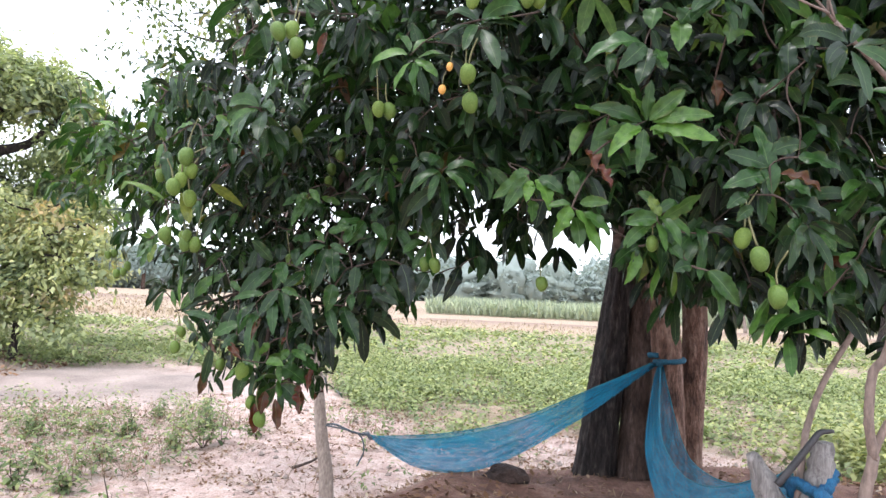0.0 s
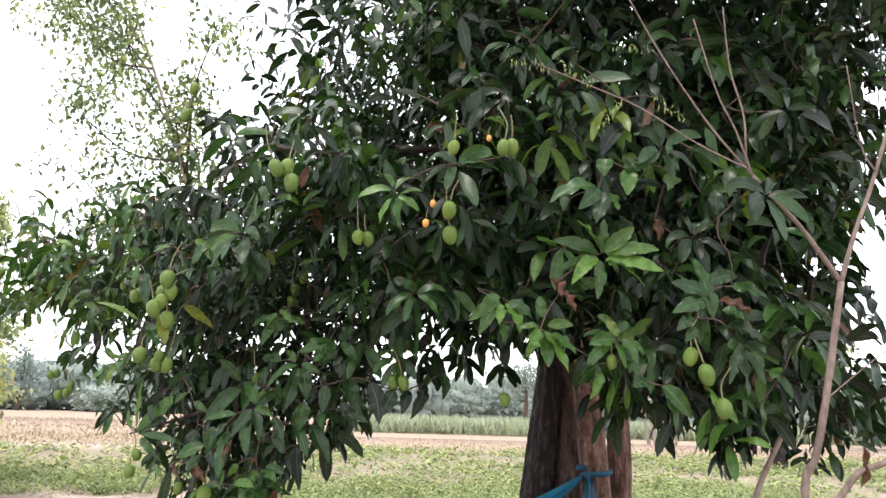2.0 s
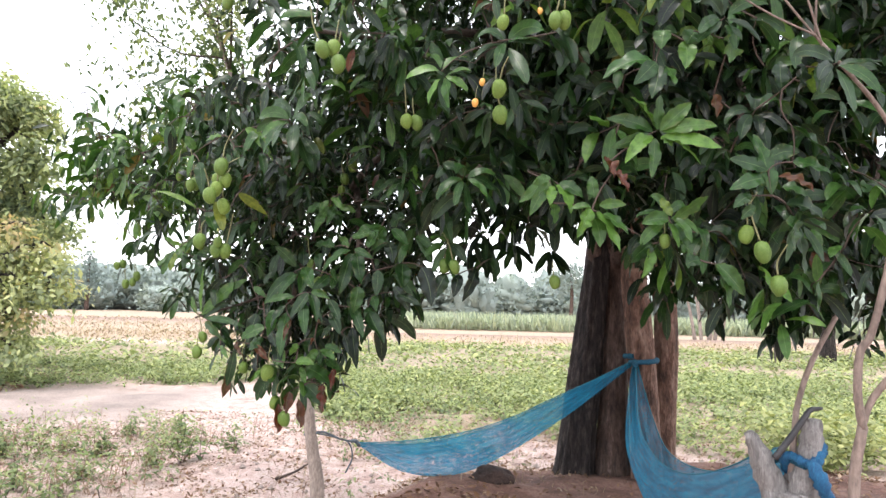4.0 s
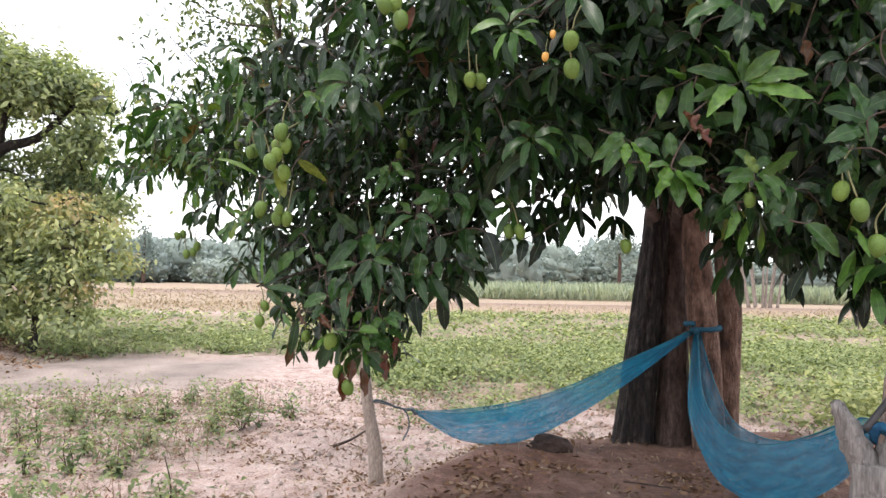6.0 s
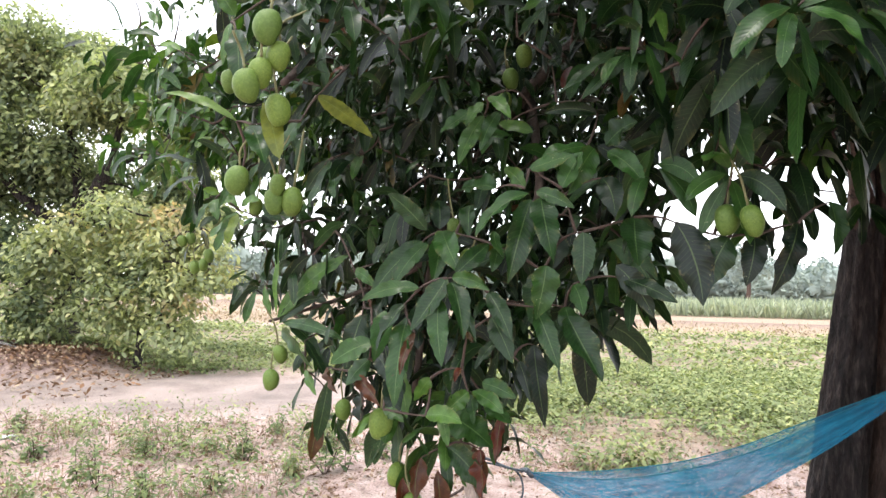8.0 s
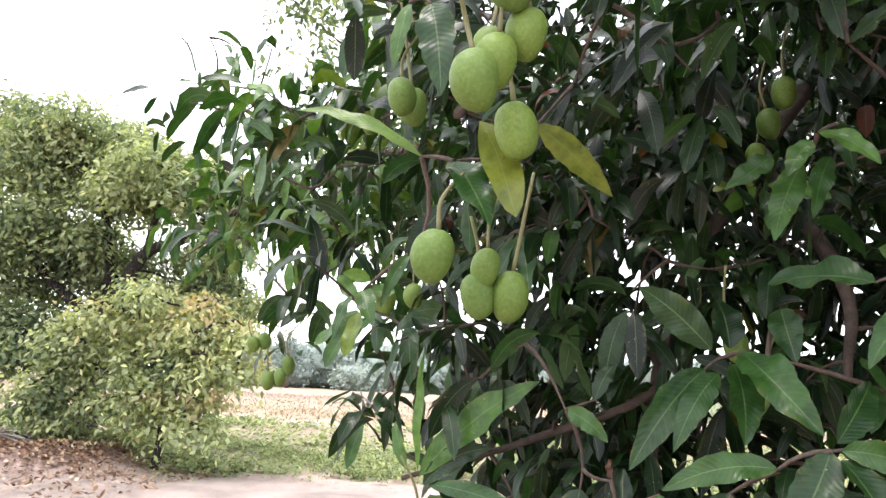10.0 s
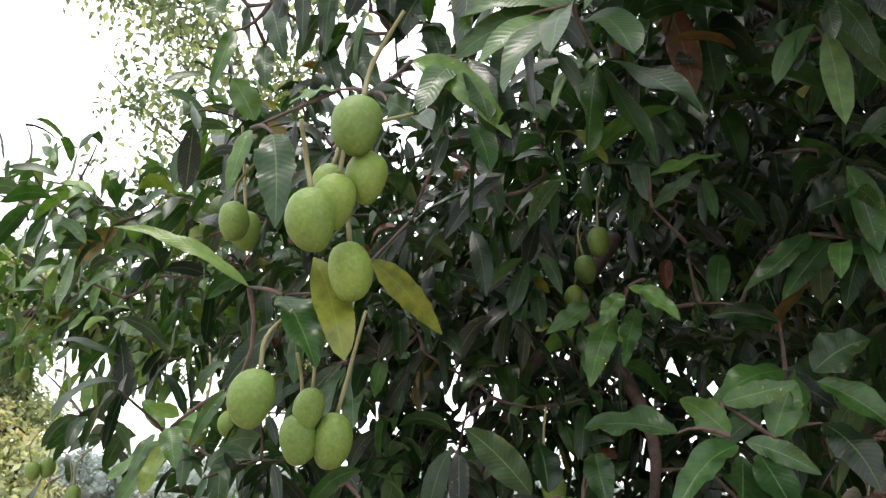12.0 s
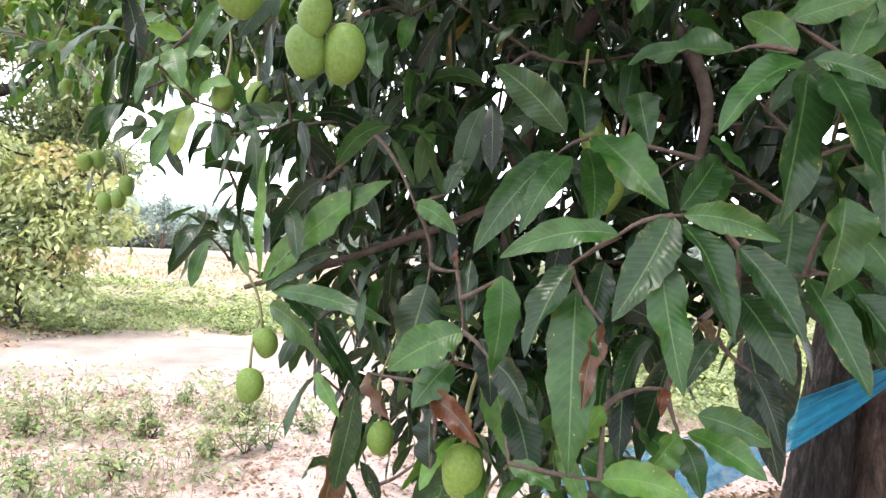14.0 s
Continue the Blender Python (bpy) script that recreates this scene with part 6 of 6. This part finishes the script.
build_bough_tree("spreading_tree", (-12.6, 15.2), "large spreading tree with dark limbs and olive-green small leaves",
                 [(0, 0, 0), (0.1, 0, 1.2), (0.4, -0.1, 2.4), (0.3, 0, 4.2)], 0.34,
                 [([(0.4, -0.1, 2.2), (1.0, -0.5, 3.4), (1.7, -0.7, 4.3), (2.6, -0.7, 4.6), (3.6, -0.9, 5.3)], 0.2, 0.06),
                  ([(1.7, -0.7, 4.2), (1.9, -0.8, 5.0), (2.3, -0.9, 6.0)], 0.1, 0.03),
                  ([(0.35, 0, 3.0), (0.6, -0.6, 4.6), (0.3, -0.9, 6.0)], 0.14, 0.03),
                  ([(0.35, 0, 2.6), (-1.2, -0.6, 4.0), (-2.8, -0.8, 6.0)], 0.16, 0.04)],
                 # Low and inner lobes carry darker leaf tones than the upper ones.
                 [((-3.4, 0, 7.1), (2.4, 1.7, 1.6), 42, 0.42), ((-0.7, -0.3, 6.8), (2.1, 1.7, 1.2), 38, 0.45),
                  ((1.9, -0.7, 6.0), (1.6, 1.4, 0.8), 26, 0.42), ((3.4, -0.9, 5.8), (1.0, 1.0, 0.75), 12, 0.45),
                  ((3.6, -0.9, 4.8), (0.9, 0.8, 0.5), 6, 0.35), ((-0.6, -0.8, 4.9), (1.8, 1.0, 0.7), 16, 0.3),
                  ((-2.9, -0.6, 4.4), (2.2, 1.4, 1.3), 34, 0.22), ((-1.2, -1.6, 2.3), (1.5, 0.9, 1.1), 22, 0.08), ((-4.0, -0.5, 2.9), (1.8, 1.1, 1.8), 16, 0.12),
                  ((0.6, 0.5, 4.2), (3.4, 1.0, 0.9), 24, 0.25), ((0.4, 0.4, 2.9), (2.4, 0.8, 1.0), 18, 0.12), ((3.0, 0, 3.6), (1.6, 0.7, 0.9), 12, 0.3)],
                 0.62, 380, 0.14, 41)
build_bough_tree("rusty_shrub_tree", (-8.7, 12.7), "low bushy tree with olive and rusty-orange leaves",
                 [(0, 0, 0), (0.05, 0, 0.7), (0, 0, 1.5)], 0.09,
                 [([(0, 0, 0.8), (0.5, -0.1, 1.3), (1.2, -0.3, 1.9)], 0.04, 0.014), ([(0, 0, 0.8), (-0.6, -0.1, 1.4), (-1.3, -0.3, 1.8)], 0.04, 0.014),
                  ([(0, 0, 1.4), (0.2, -0.1, 2.2), (0.5, 0, 3.0)], 0.045, 0.012), ([(0, 0, 1.4), (-0.5, 0, 2.2), (-1.0, 0, 2.9)], 0.04, 0.012)],
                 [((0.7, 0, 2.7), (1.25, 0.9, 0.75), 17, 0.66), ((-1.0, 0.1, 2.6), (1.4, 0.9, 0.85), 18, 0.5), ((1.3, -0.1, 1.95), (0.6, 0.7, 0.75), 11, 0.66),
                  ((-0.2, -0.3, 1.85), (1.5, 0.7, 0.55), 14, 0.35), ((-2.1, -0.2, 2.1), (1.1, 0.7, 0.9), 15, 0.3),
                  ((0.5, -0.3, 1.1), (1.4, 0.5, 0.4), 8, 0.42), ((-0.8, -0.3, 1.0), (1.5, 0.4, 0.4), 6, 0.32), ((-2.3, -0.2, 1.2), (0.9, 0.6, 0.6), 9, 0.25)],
                 0.44, 190, 0.12, 42)


def build_log():
    at = Vector((-12.0, 11.6, 0.1))
    t = empty("leaning_log", at, "grey broken trunk leaning over leaf litter", "log")
    v, f = limb([(-1.1, -0.1, -0.1), (-0.65, 0, 0.9), (-0.25, 0, 1.65), (0.08, 0, 2.2)], 0.32, 0.2, 12, 6, 0.08, 9)
    child("trunk", mesh_of("trunk", v, f, WEATHERED), t)
    v, f = limb([(0.1, 0, 0.0), (0.02, 0, 0.5), (0.14, 0, 1.0), (0.05, 0, 1.7)], 0.05, 0.035, 8, 5, 0.1, 10)
    child("prop", mesh_of("prop", v, f, POLE), t, "thin crooked prop pole")


build_log()

FAR = random.Random(5)
for k in range(64):
    ang = -44 + 92 * k / 63 + FAR.uniform(-0.8, 0.8)
    dist = FAR.uniform(108, 150)
    x, y = dist * math.sin(math.radians(ang)), dist * math.cos(math.radians(ang)) * 0.35 + 78
    h, w = FAR.uniform(4.0, 9.0), FAR.uniform(3.6, 6.0)
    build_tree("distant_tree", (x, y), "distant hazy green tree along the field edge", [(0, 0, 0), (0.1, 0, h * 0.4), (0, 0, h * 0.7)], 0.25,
               [((0, 0, h * 0.55), (w, w * 0.7, h * 0.48)), ((w * 0.4, 0, h * 0.35), (w * 0.7, w * 0.6, h * 0.36)), ((0, 0, h * 0.18), (w, w * 0.5, h * 0.2))], 160, 14, 0.55, 0.75, FAR.uniform(0.2, 0.7), HAZED_LEAF, BARK, 300 + k, core=True)
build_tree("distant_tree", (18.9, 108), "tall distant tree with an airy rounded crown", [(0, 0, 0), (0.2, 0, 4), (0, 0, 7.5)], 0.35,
           [((0, 0, 7.2), (3.6, 3, 2.2)), ((1.5, 0, 5), (2.6, 2, 1.8)), ((-2, 0, 5.2), (1.8, 2, 1.4))], 120, 12, 0.5, 0.6, 0.3, HAZED_LEAF, BARK, 401)
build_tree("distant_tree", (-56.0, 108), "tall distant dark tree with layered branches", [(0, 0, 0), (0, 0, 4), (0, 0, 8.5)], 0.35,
           [((0, 0, 3.5), (3.2, 2.5, 0.9)), ((0.3, 0, 5.3), (2.6, 2, 0.8)), ((0, 0, 7.0), (1.9, 1.5, 0.8)), ((0, 0, 8.6), (1.0, 1, 0.9))], 150, 12, 0.4, 0.55, 0.05, HAZED_LEAF, BARK, 402)
build_tree("field_tree", (13.7, 25.2), "dark-trunked tree standing at the field edge", [(0, 0, 0), (0.02, 0, 1.2), (0.1, 0, 2.6), (0, 0, 3.6)], 0.3,
           [((0, 0, 4.4), (2.4, 2.2, 1.4)), ((1.6, 0, 3.6), (1.4, 1.2, 0.8))], 260, 14, 0.3, 0.22, 0.3, OLIVE_LEAF, BARK_DARK, 403)
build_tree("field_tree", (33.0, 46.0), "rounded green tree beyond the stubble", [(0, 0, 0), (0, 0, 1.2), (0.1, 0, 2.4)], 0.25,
           [((0, 0, 3.0), (3.2, 2.6, 2.0)), ((-2, 0, 2.2), (2.0, 1.6, 1.4))], 420, 14, 0.35, 0.3, 0.4, HAZED_LEAF, BARK, 404)


def build_coppice():
    rng = np.random.RandomState(17)
    x, y = 15.6, 42.0
    t = empty("coppiced_tree", (x, y, gz(x, y)), "clump of thin bare coppiced stems in the field", "tree")
    for k in range(9):
        a = rng.uniform(-0.8, 0.8, 2)
        v, f = limb([(a[0], a[1] * 0.5, -0.1), (a[0] * 1.3, a[1] * 0.5, 1.4), (a[0] * 1.9, a[1] * 0.6, 3.4)], 0.1, 0.03, 7, 4, 0.1, k)
        child("stem", mesh_of("stem", v, f, POLE), t)
    v, f, uv, a = leaf_arrays(*crown_clumps(rng, [((0, 0, 4.3), (2.6, 2, 1.3))], 90, 10, 0.3, 0.3, 0.4), ns=2)
    child("crown", mesh_of("crown", v, f, HAZED_LEAF, uv, a), t, "", "stuff")


build_coppice()


def blades(rng, x, y, per, height, width, lean, age_tone, material, name, label, bend=0.6):
    """Grass-like blades that stand up from the ground."""
    n = len(x) * per
    px, py = np.repeat(x, per) + rng.normal(0, lean * 0.25, n), np.repeat(y, per) + rng.normal(0, lean * 0.25, n)
    B = np.stack([px, py, ground_z(px, py) - 0.01], 1)
    D = np.stack([rng.normal(0, lean, n), rng.normal(0, lean, n), np.ones(n)], 1)
    L = height * rng.uniform(0.5, 1.2, n)
    v, f, uv, a = leaf_arrays(B, D, L, np.full(n, width), rng.uniform(0, bend * 2, n), rng.normal(0, 0.6, n), np.full(n, 0.1), np.full(n, 0.05), np.clip(age_tone + rng.normal(0, 0.2, n), 0, 1), ns=3)
    return tagged(new(name, mesh_of(name, v, f, material, uv, a)), label, name.replace("_", " "), kind="stuff")


def plants(rng, x, y, per, height, size, age_tone, material, name, label, broad=0.5):
    """Low leafy plants: leaves in all directions from short stems."""
    n = len(x) * per
    h = np.repeat(height * rng.uniform(0.5, 1.25, len(x)), per)
    u = rng.uniform(0.15, 1, n)
    ang = rng.uniform(0, 6.3, n)
    rad = h * 0.42 * rng.uniform(0, 1, n)
    px, py = np.repeat(x, per) + rad * np.cos(ang), np.repeat(y, per) + rad * np.sin(ang)
    B = np.stack([px, py, ground_z(px, py) + h * u], 1)
    D = np.stack([np.cos(ang), np.sin(ang), rng.uniform(-0.2, 0.7, n)], 1)
    L = size * rng.uniform(0.6, 1.3, n)
    # Lower leaves are toned darker: shade low in the plants put into the colour.
    v, f, uv, a = leaf_arrays(B, D, L, L * broad, rng.uniform(0.2, 1.4, n), rng.normal(0, 0.4, n), np.full(n, 0.15), np.full(n, 0.1), np.clip(age_tone + 0.5 * (u - 0.65) + np.repeat(rng.normal(0, 0.16, len(x)), per) + rng.normal(0, 0.14, n), 0, 1), ns=2)
    return tagged(new(name, mesh_of(name, v, f, material, uv, a)), label, name.replace("_", " "), kind="stuff")


R = np.random.RandomState(77)


def field_points(n, x0, x1, y0, y1, want, row=0.75):
    x, y = R.uniform(x0, x1, n), R.uniform(y0, y1, n)
    k = np.round((y - 0.08 * x) / row) * row + 0.08 * x
    y = np.where(R.rand(n) < 0.6, k + R.normal(0, 0.1, n), y)
    keep = R.rand(n) < want(x, y)
    return x[keep], y[keep]


patchy = lambda x, y: crop_at(x, y) * np.clip(2.6 * value_noise(x, y, 1.3, 31) - 0.5, 0.15, 1) * np.clip(2.0 * value_noise(x, y, 4.0, 32), 0.3, 1)
x, y = field_points(20000, -11, 9, 7.5, 17, patchy)
plants(R, x, y, 13, 0.25, 0.08, 0.5, CROP_LEAF, "crop_plants", "low green leafy crop in rows")
x, y = field_points(15000, -22, 26, 16, 31, patchy)
plants(R, x, y, 6, 0.26, 0.17, 0.55, CROP_LEAF, "crop_plants", "low green leafy crop in rows far off")

weedy = lambda x, y: 1.3 * np.exp(-((x + 3.2) / 1.1) ** 2 - ((y - 7.7) / 0.9) ** 2) + 1.4 * np.exp(-((x + 4.5) / 1.5) ** 2 - ((y - 5.9) / 1.2) ** 2) + 0.35 * np.exp(-((x + 2.6) / 1.2) ** 2 - ((y - 4.4) / 0.8) ** 2) \
    + 0.5 * np.exp(-((x + 6.4) / 2.2) ** 2 - ((y - 6.6) / 1.0) ** 2) + 0.3 * np.exp(-((x + 0.4) / 1.5) ** 2 - ((y - 8.0) / 0.7) ** 2)
clumpy = lambda x, y: weedy(x, y) * (0.1 + 2.4 * (value_noise(x, y, 0.55, 41) > 0.58))
x, y = field_points(1900, -9, 1.5, 3.2, 9.6, clumpy)
plants(R, x, y, 26, 0.34, 0.075, 0.4, WEED_LEAF, "weeds", "straggly green weeds on bare soil", 0.32)
x, y = field_points(2600, -9, 1.5, 3.2, 9.6, clumpy)
blades(R, x, y, 4, 0.36, 0.005, 0.3, 0.5, DRY_LEAF, "dry_stalks", "thin dry brown weed stalks")
x, y = R.uniform(-8, 6, 1500), R.uniform(3.6, 10, 1500)
keep = R.rand(1500) < 0.25 + 0.6 * (value_noise(x, y, 0.9, 33) > 0.6)
blades(R, x[keep], y[keep], 5, 0.1, 0.005, 0.5, 0.5, STRAW, "dry_grass", "short tufts of dry grass on bare soil")
x, y = R.normal(4.15, 0.4, 110), R.normal(7.6, 0.3, 110)
plants(R, x, y, 22, 0.6, 0.1, 0.85, CROP_LEAF, "shrub", "low yellow-green shrub behind the mango trunk")
x, y = R.uniform(-60, 75, 7000), R.uniform(30.5, 39, 7000)
blades(R, x, y, 3, 0.25, 0.03, 0.6, 0.7, STRAW, "stubble", "cut straw-coloured stubble", 0.8)
x, y = R.uniform(-75, -6, 5000), R.uniform(27, 62, 5000)
blades(R, x, y, 3, 0.25, 0.04, 0.6, 0.35, STRAW, "stubble", "cut brown stubble", 0.8)
x, y = R.uniform(-5, 85, 11000), R.uniform(53, 66, 11000)
blades(R, x, y, 4, 1.35, 0.1, 0.25, 0.6, CANE_LEAF, "cane_field", "pale green band of young sugar cane", 0.5)
x, y = R.normal(-12.97, 0.42, 200), R.normal(15.64, 0.2, 200)
blades(R, x, y, 8, 0.35, 0.01, 0.7, 0.1, STRAW, "dry_grass", "rusty tuft of dry grass on leaf heap")


def scatter_litter(x, y, size, age_tone, name, label, lift=0.012):
    n = len(x)
    B = np.stack([x, y, ground_z(x, y) + lift], 1)
    D = np.stack([R.normal(0, 1, n), R.normal(0, 1, n), R.normal(0, 0.25, n)], 1)
    L = size * R.uniform(0.5, 1.2, n)
    v, f, uv, a = leaf_arrays(B, D, L, L * R.uniform(0.3, 0.5, n), R.normal(0, 0.5, n), R.normal(0, 0.7, n), R.uniform(-0.2, 0.6, n), np.full(n, 0.25), np.clip(age_tone + R.normal(0, 0.28, n), 0, 1), ns=3)
    return tagged(new(name, mesh_of(name, v, f, DRY_LEAF, uv, a)), label, "leaf litter", kind="stuff")


x, y = R.uniform(-1.2, 4.5, 16000), R.uniform(2.4, 7.2, 16000)
keep = R.rand(16000) < mound_at(x, y) * (0.18 + 0.8 * (value_noise(x, y, 0.5, 35) > 0.5))
scatter_litter(x[keep], y[keep], 0.06, 0.12, "leaf_litter", "brown fallen leaves scattered over the mound")
x, y = R.uniform(-7.5, 4, 30000), R.uniform(3.4, 10.5, 30000)
keep = R.rand(30000) < (0.12 + 0.75 * (value_noise(x, y, 0.6, 36) > 0.52)) * (1 - 0.9 * path_at(x, y)) * (1 - mound_at(x, y))
scatter_litter(x[keep], y[keep], 0.05, 0.5, "leaf_litter", "pale dry leaves scattered on bare soil")
x, y = R.uniform(-7.5, 4, 22000), R.uniform(3.4, 10.5, 22000)
keep = R.rand(22000) < (0.1 + 0.8 * (value_noise(x, y, 0.45, 38) > 0.56)) * (1 - 0.9 * path_at(x, y)) * (1 - mound_at(x, y))
scatter_litter(x[keep], y[keep], 0.045, 0.08, "leaf_litter", "brown crumbled leaves and chaff on bare soil")
x, y = R.uniform(-14, -7.4, 22000), R.uniform(9.5, 15.2, 22000)
keep = R.rand(22000) < 0.1 + heap_at(x, y)
scatter_litter(x[keep], y[keep], 0.11, 0.3, "leaf_litter", "heap of dead brown and pale leaves", 0.05)


def build_weed(at, height, seed):
    """An upright weed: thin branching stems with spaced leaves that get smaller towards the top."""
    rng = np.random.RandomState(seed)
    t = empty("weed", (*at, gz(*at) - 0.02), "upright green weed with thin brown stems on bare soil", "weed", "weeds on bare soil")
    stems, sets = [], []
    for k in range(rng.randint(3, 6)):
        lean = rng.normal(0, 0.28, 2) * (0.3 if k == 0 else 1)
        top = np.array([lean[0] * height, lean[1] * height, height * (1 if k == 0 else rng.uniform(0.5, 0.9))])
        c = smooth_path([(0, 0, 0), top * 0.5 + rng.normal(0, 0.02, 3), top], 6)
        stems.append(tube_arrays(c, np.linspace(0.005, 0.002, len(c)), 5, 0.1, k, False))
        n = rng.randint(16, 26)
        u = rng.uniform(0.25, 1.0, n)
        B = np.stack([np.interp(u, np.linspace(0, 1, len(c)), c[:, i]) for i in range(3)], 1)
        a = rng.uniform(0, 6.3, n)
        D = np.stack([np.cos(a), np.sin(a), rng.uniform(0.0, 0.8, n)], 1)
        L = rng.uniform(0.05, 0.1, n) * (1.2 - 0.5 * u)
        sets.append((B + D * 0.015, D, L, L * rng.uniform(0.35, 0.5, n), rng.uniform(0.3, 1.5, n), rng.normal(0, 0.4, n), np.full(n, 0.2), np.full(n, 0.12), np.clip(0.3 + 0.35 * (u - 0.5) + rng.normal(0, 0.14, n), 0, 1)))
    v, f = join(stems)
    child("stem", mesh_of("stem", v, f, TWIG), t)
    v, f, uv, a = leaf_arrays(*stacked(sets), ns=3, seed=seed)
    child("foliage", mesh_of("foliage", v, f, WEED_LEAF, uv, a), t, "", "stuff")


WEEDS = [(-2.75, 6.89), (-3.47, 7.35), (-2.53, 7.04), (-3.71, 8.49), (-2.37, 7.14), (-3.98, 7.59), (-3.54, 5.94), (-4.05, 6.08), (-3.61, 5.25), (-3.27, 5.29), (-2.97, 5.47), (-3.21, 6.38), (-3.12, 8.56), (-2.25, 7.79), (-4.39, 7.69), (-4.39, 7.13), (-5.33, 6.79), (-4.35, 6.23), (-6.32, 7.62), (-3.53, 7.44), (-2.9, 7.94), (-2.17, 4.62)]
for k, spot in enumerate(WEEDS):
    build_weed(spot, 0.2 + 0.045 * (k * 7 % 5), 700 + k)


def build_clods():
    """Small lumps of dry soil."""
    n = 1500
    x, y = R.uniform(-7.5, 4, n), R.uniform(3.6, 10.5, n)
    s = (0.012 + 0.03 * R.rand(n) ** 3) * (1 - 0.8 * mound_at(x, y))
    z = ground_z(x, y)
    ico = np.array([(0, 0, 1), (0.9, 0, 0.2), (0.2, 0.9, 0.1), (-0.8, 0.5, 0.2), (-0.7, -0.6, 0.1), (0.3, -0.9, 0.25), (0, 0, -0.6)])
    tri = np.array([(0, 1, 2), (0, 2, 3), (0, 3, 4), (0, 4, 5), (0, 5, 1), (6, 2, 1), (6, 3, 2), (6, 4, 3), (6, 5, 4), (6, 1, 5)])
    v = np.stack([x, y, z], 1)[:, None, :] + (ico[None] * R.uniform(0.6, 1.3, (n, 7, 1))) * s[:, None, None]
    f = (np.arange(n)[:, None, None] * 7 + tri[None]).reshape(-1, 3)
    tagged(new("soil_clods", mesh_of("soil_clods", v.reshape(-1, 3), f, PALE_ROCK, smooth=False)), "small dry lumps of soil", "clods", kind="stuff")


build_clods()


def build_stick(pts, r, label):
    p = np.array(pts, float)
    p[:, 2] += ground_z(p[:, 0], p[:, 1]) + r
    v, f = limb(p - p[0], r, r * 0.5, 7, 5, 0.12, int(abs(p[0, 0]) * 100))
    ob = new("stick", mesh_of("stick", v, f, TWIG))
    ob.location = p[0]
    tagged(ob, label, "stick", "sticks on the ground")


build_stick([(-1.45, 6.5, 0), (-1.3, 6.6, 0.05), (-1.18, 6.75, 0.09)], 0.016, "short dark broken stick on bare soil")
build_stick([(-1.0, 4.35, 0), (-0.8, 4.4, 0.0), (-0.6, 4.5, 0.0)], 0.008, "thin dry stick lying on soil")
build_stick([(-2.1, 4.5, -0.05), (-2.07, 4.5, 0.2), (-2.12, 4.5, 0.42)], 0.007, "upright dry weed stalk")
build_stick([(0.9, 4.7, 0), (1.1, 4.6, 0.01), (1.35, 4.62, 0.0)], 0.006, "thin twig lying on the mound")


def build_scrap(at, size, seed):
    """A crumpled piece of pale plastic sheet."""
    rng = np.random.RandomState(seed)
    n = 13
    u, w = np.meshgrid(np.linspace(-1, 1, n), np.linspace(-1, 1, n), indexing="ij")
    z = np.array([[noise.noise(Vector((a * 1.7, b * 1.7, seed))) + 0.5 * noise.noise(Vector((a * 4.5, b * 4.5, seed + 3))) for b in w[0]] for a in u[:, 0]])
    edge = 1 + 0.22 * np.sin(5 * np.arctan2(w, u) + seed)
    v = np.stack([u * edge * size, w * edge * size * 0.6, 0.03 + size * 0.32 * (z + 0.75)], -1).reshape(-1, 3)
    i, j = np.meshgrid(np.arange(n - 1), np.arange(n - 1), indexing="ij")
    i, j = i.ravel(), j.ravel()
    f = np.stack([i * n + j, (i + 1) * n + j, (i + 1) * n + j + 1, i * n + j + 1], 1)
    ob = new("plastic_scrap", mesh_of("plastic_scrap", v, f, PLASTIC))
    ob.location = (*at, gz(*at) - 0.01)
    tagged(ob, "crumpled pale plastic sheet lying among weeds", "litter")


PLASTIC = plain("pale_plastic", [(0.3, (0.42, 0.47, 0.47)), (0.7, (0.6, 0.63, 0.62))], 9, 0.35, 0.3, 0.006)
build_scrap((-6.31, 7.05), 0.34, 5)


def build_brush_pile(at):
    """Cut grey branches thrown on the leaf heap."""
    rng = np.random.RandomState(23)
    pile = empty("brush_pile", (*at, gz(*at)), "pile of cut grey branches on dead leaves", "branches")
    for k in range(16):
        a, ln = rng.uniform(-0.5, 0.5), rng.uniform(0.7, 1.5)
        x, y = rng.uniform(-0.9, 0.9), rng.uniform(-0.5, 0.5)
        d = np.array([math.cos(a), math.sin(a) * 0.6, 0]) * ln / 2
        h = 0.05 + 0.16 * rng.rand() * (1 - abs(x))
        c = np.array([x, y, h + gz(at[0] + x, at[1] + y) - gz(*at)])
        v, f = limb([c - d, c + np.array([0, 0, 0.05]) + rng.normal(0, 0.03, 3), c + d], rng.uniform(0.015, 0.035), 0.01, 7, 5, 0.12, k)
        child("branch", mesh_of("branch", v, f, WEATHERED if k % 3 else TWIG), pile)


build_brush_pile((-11.67, 11.94))
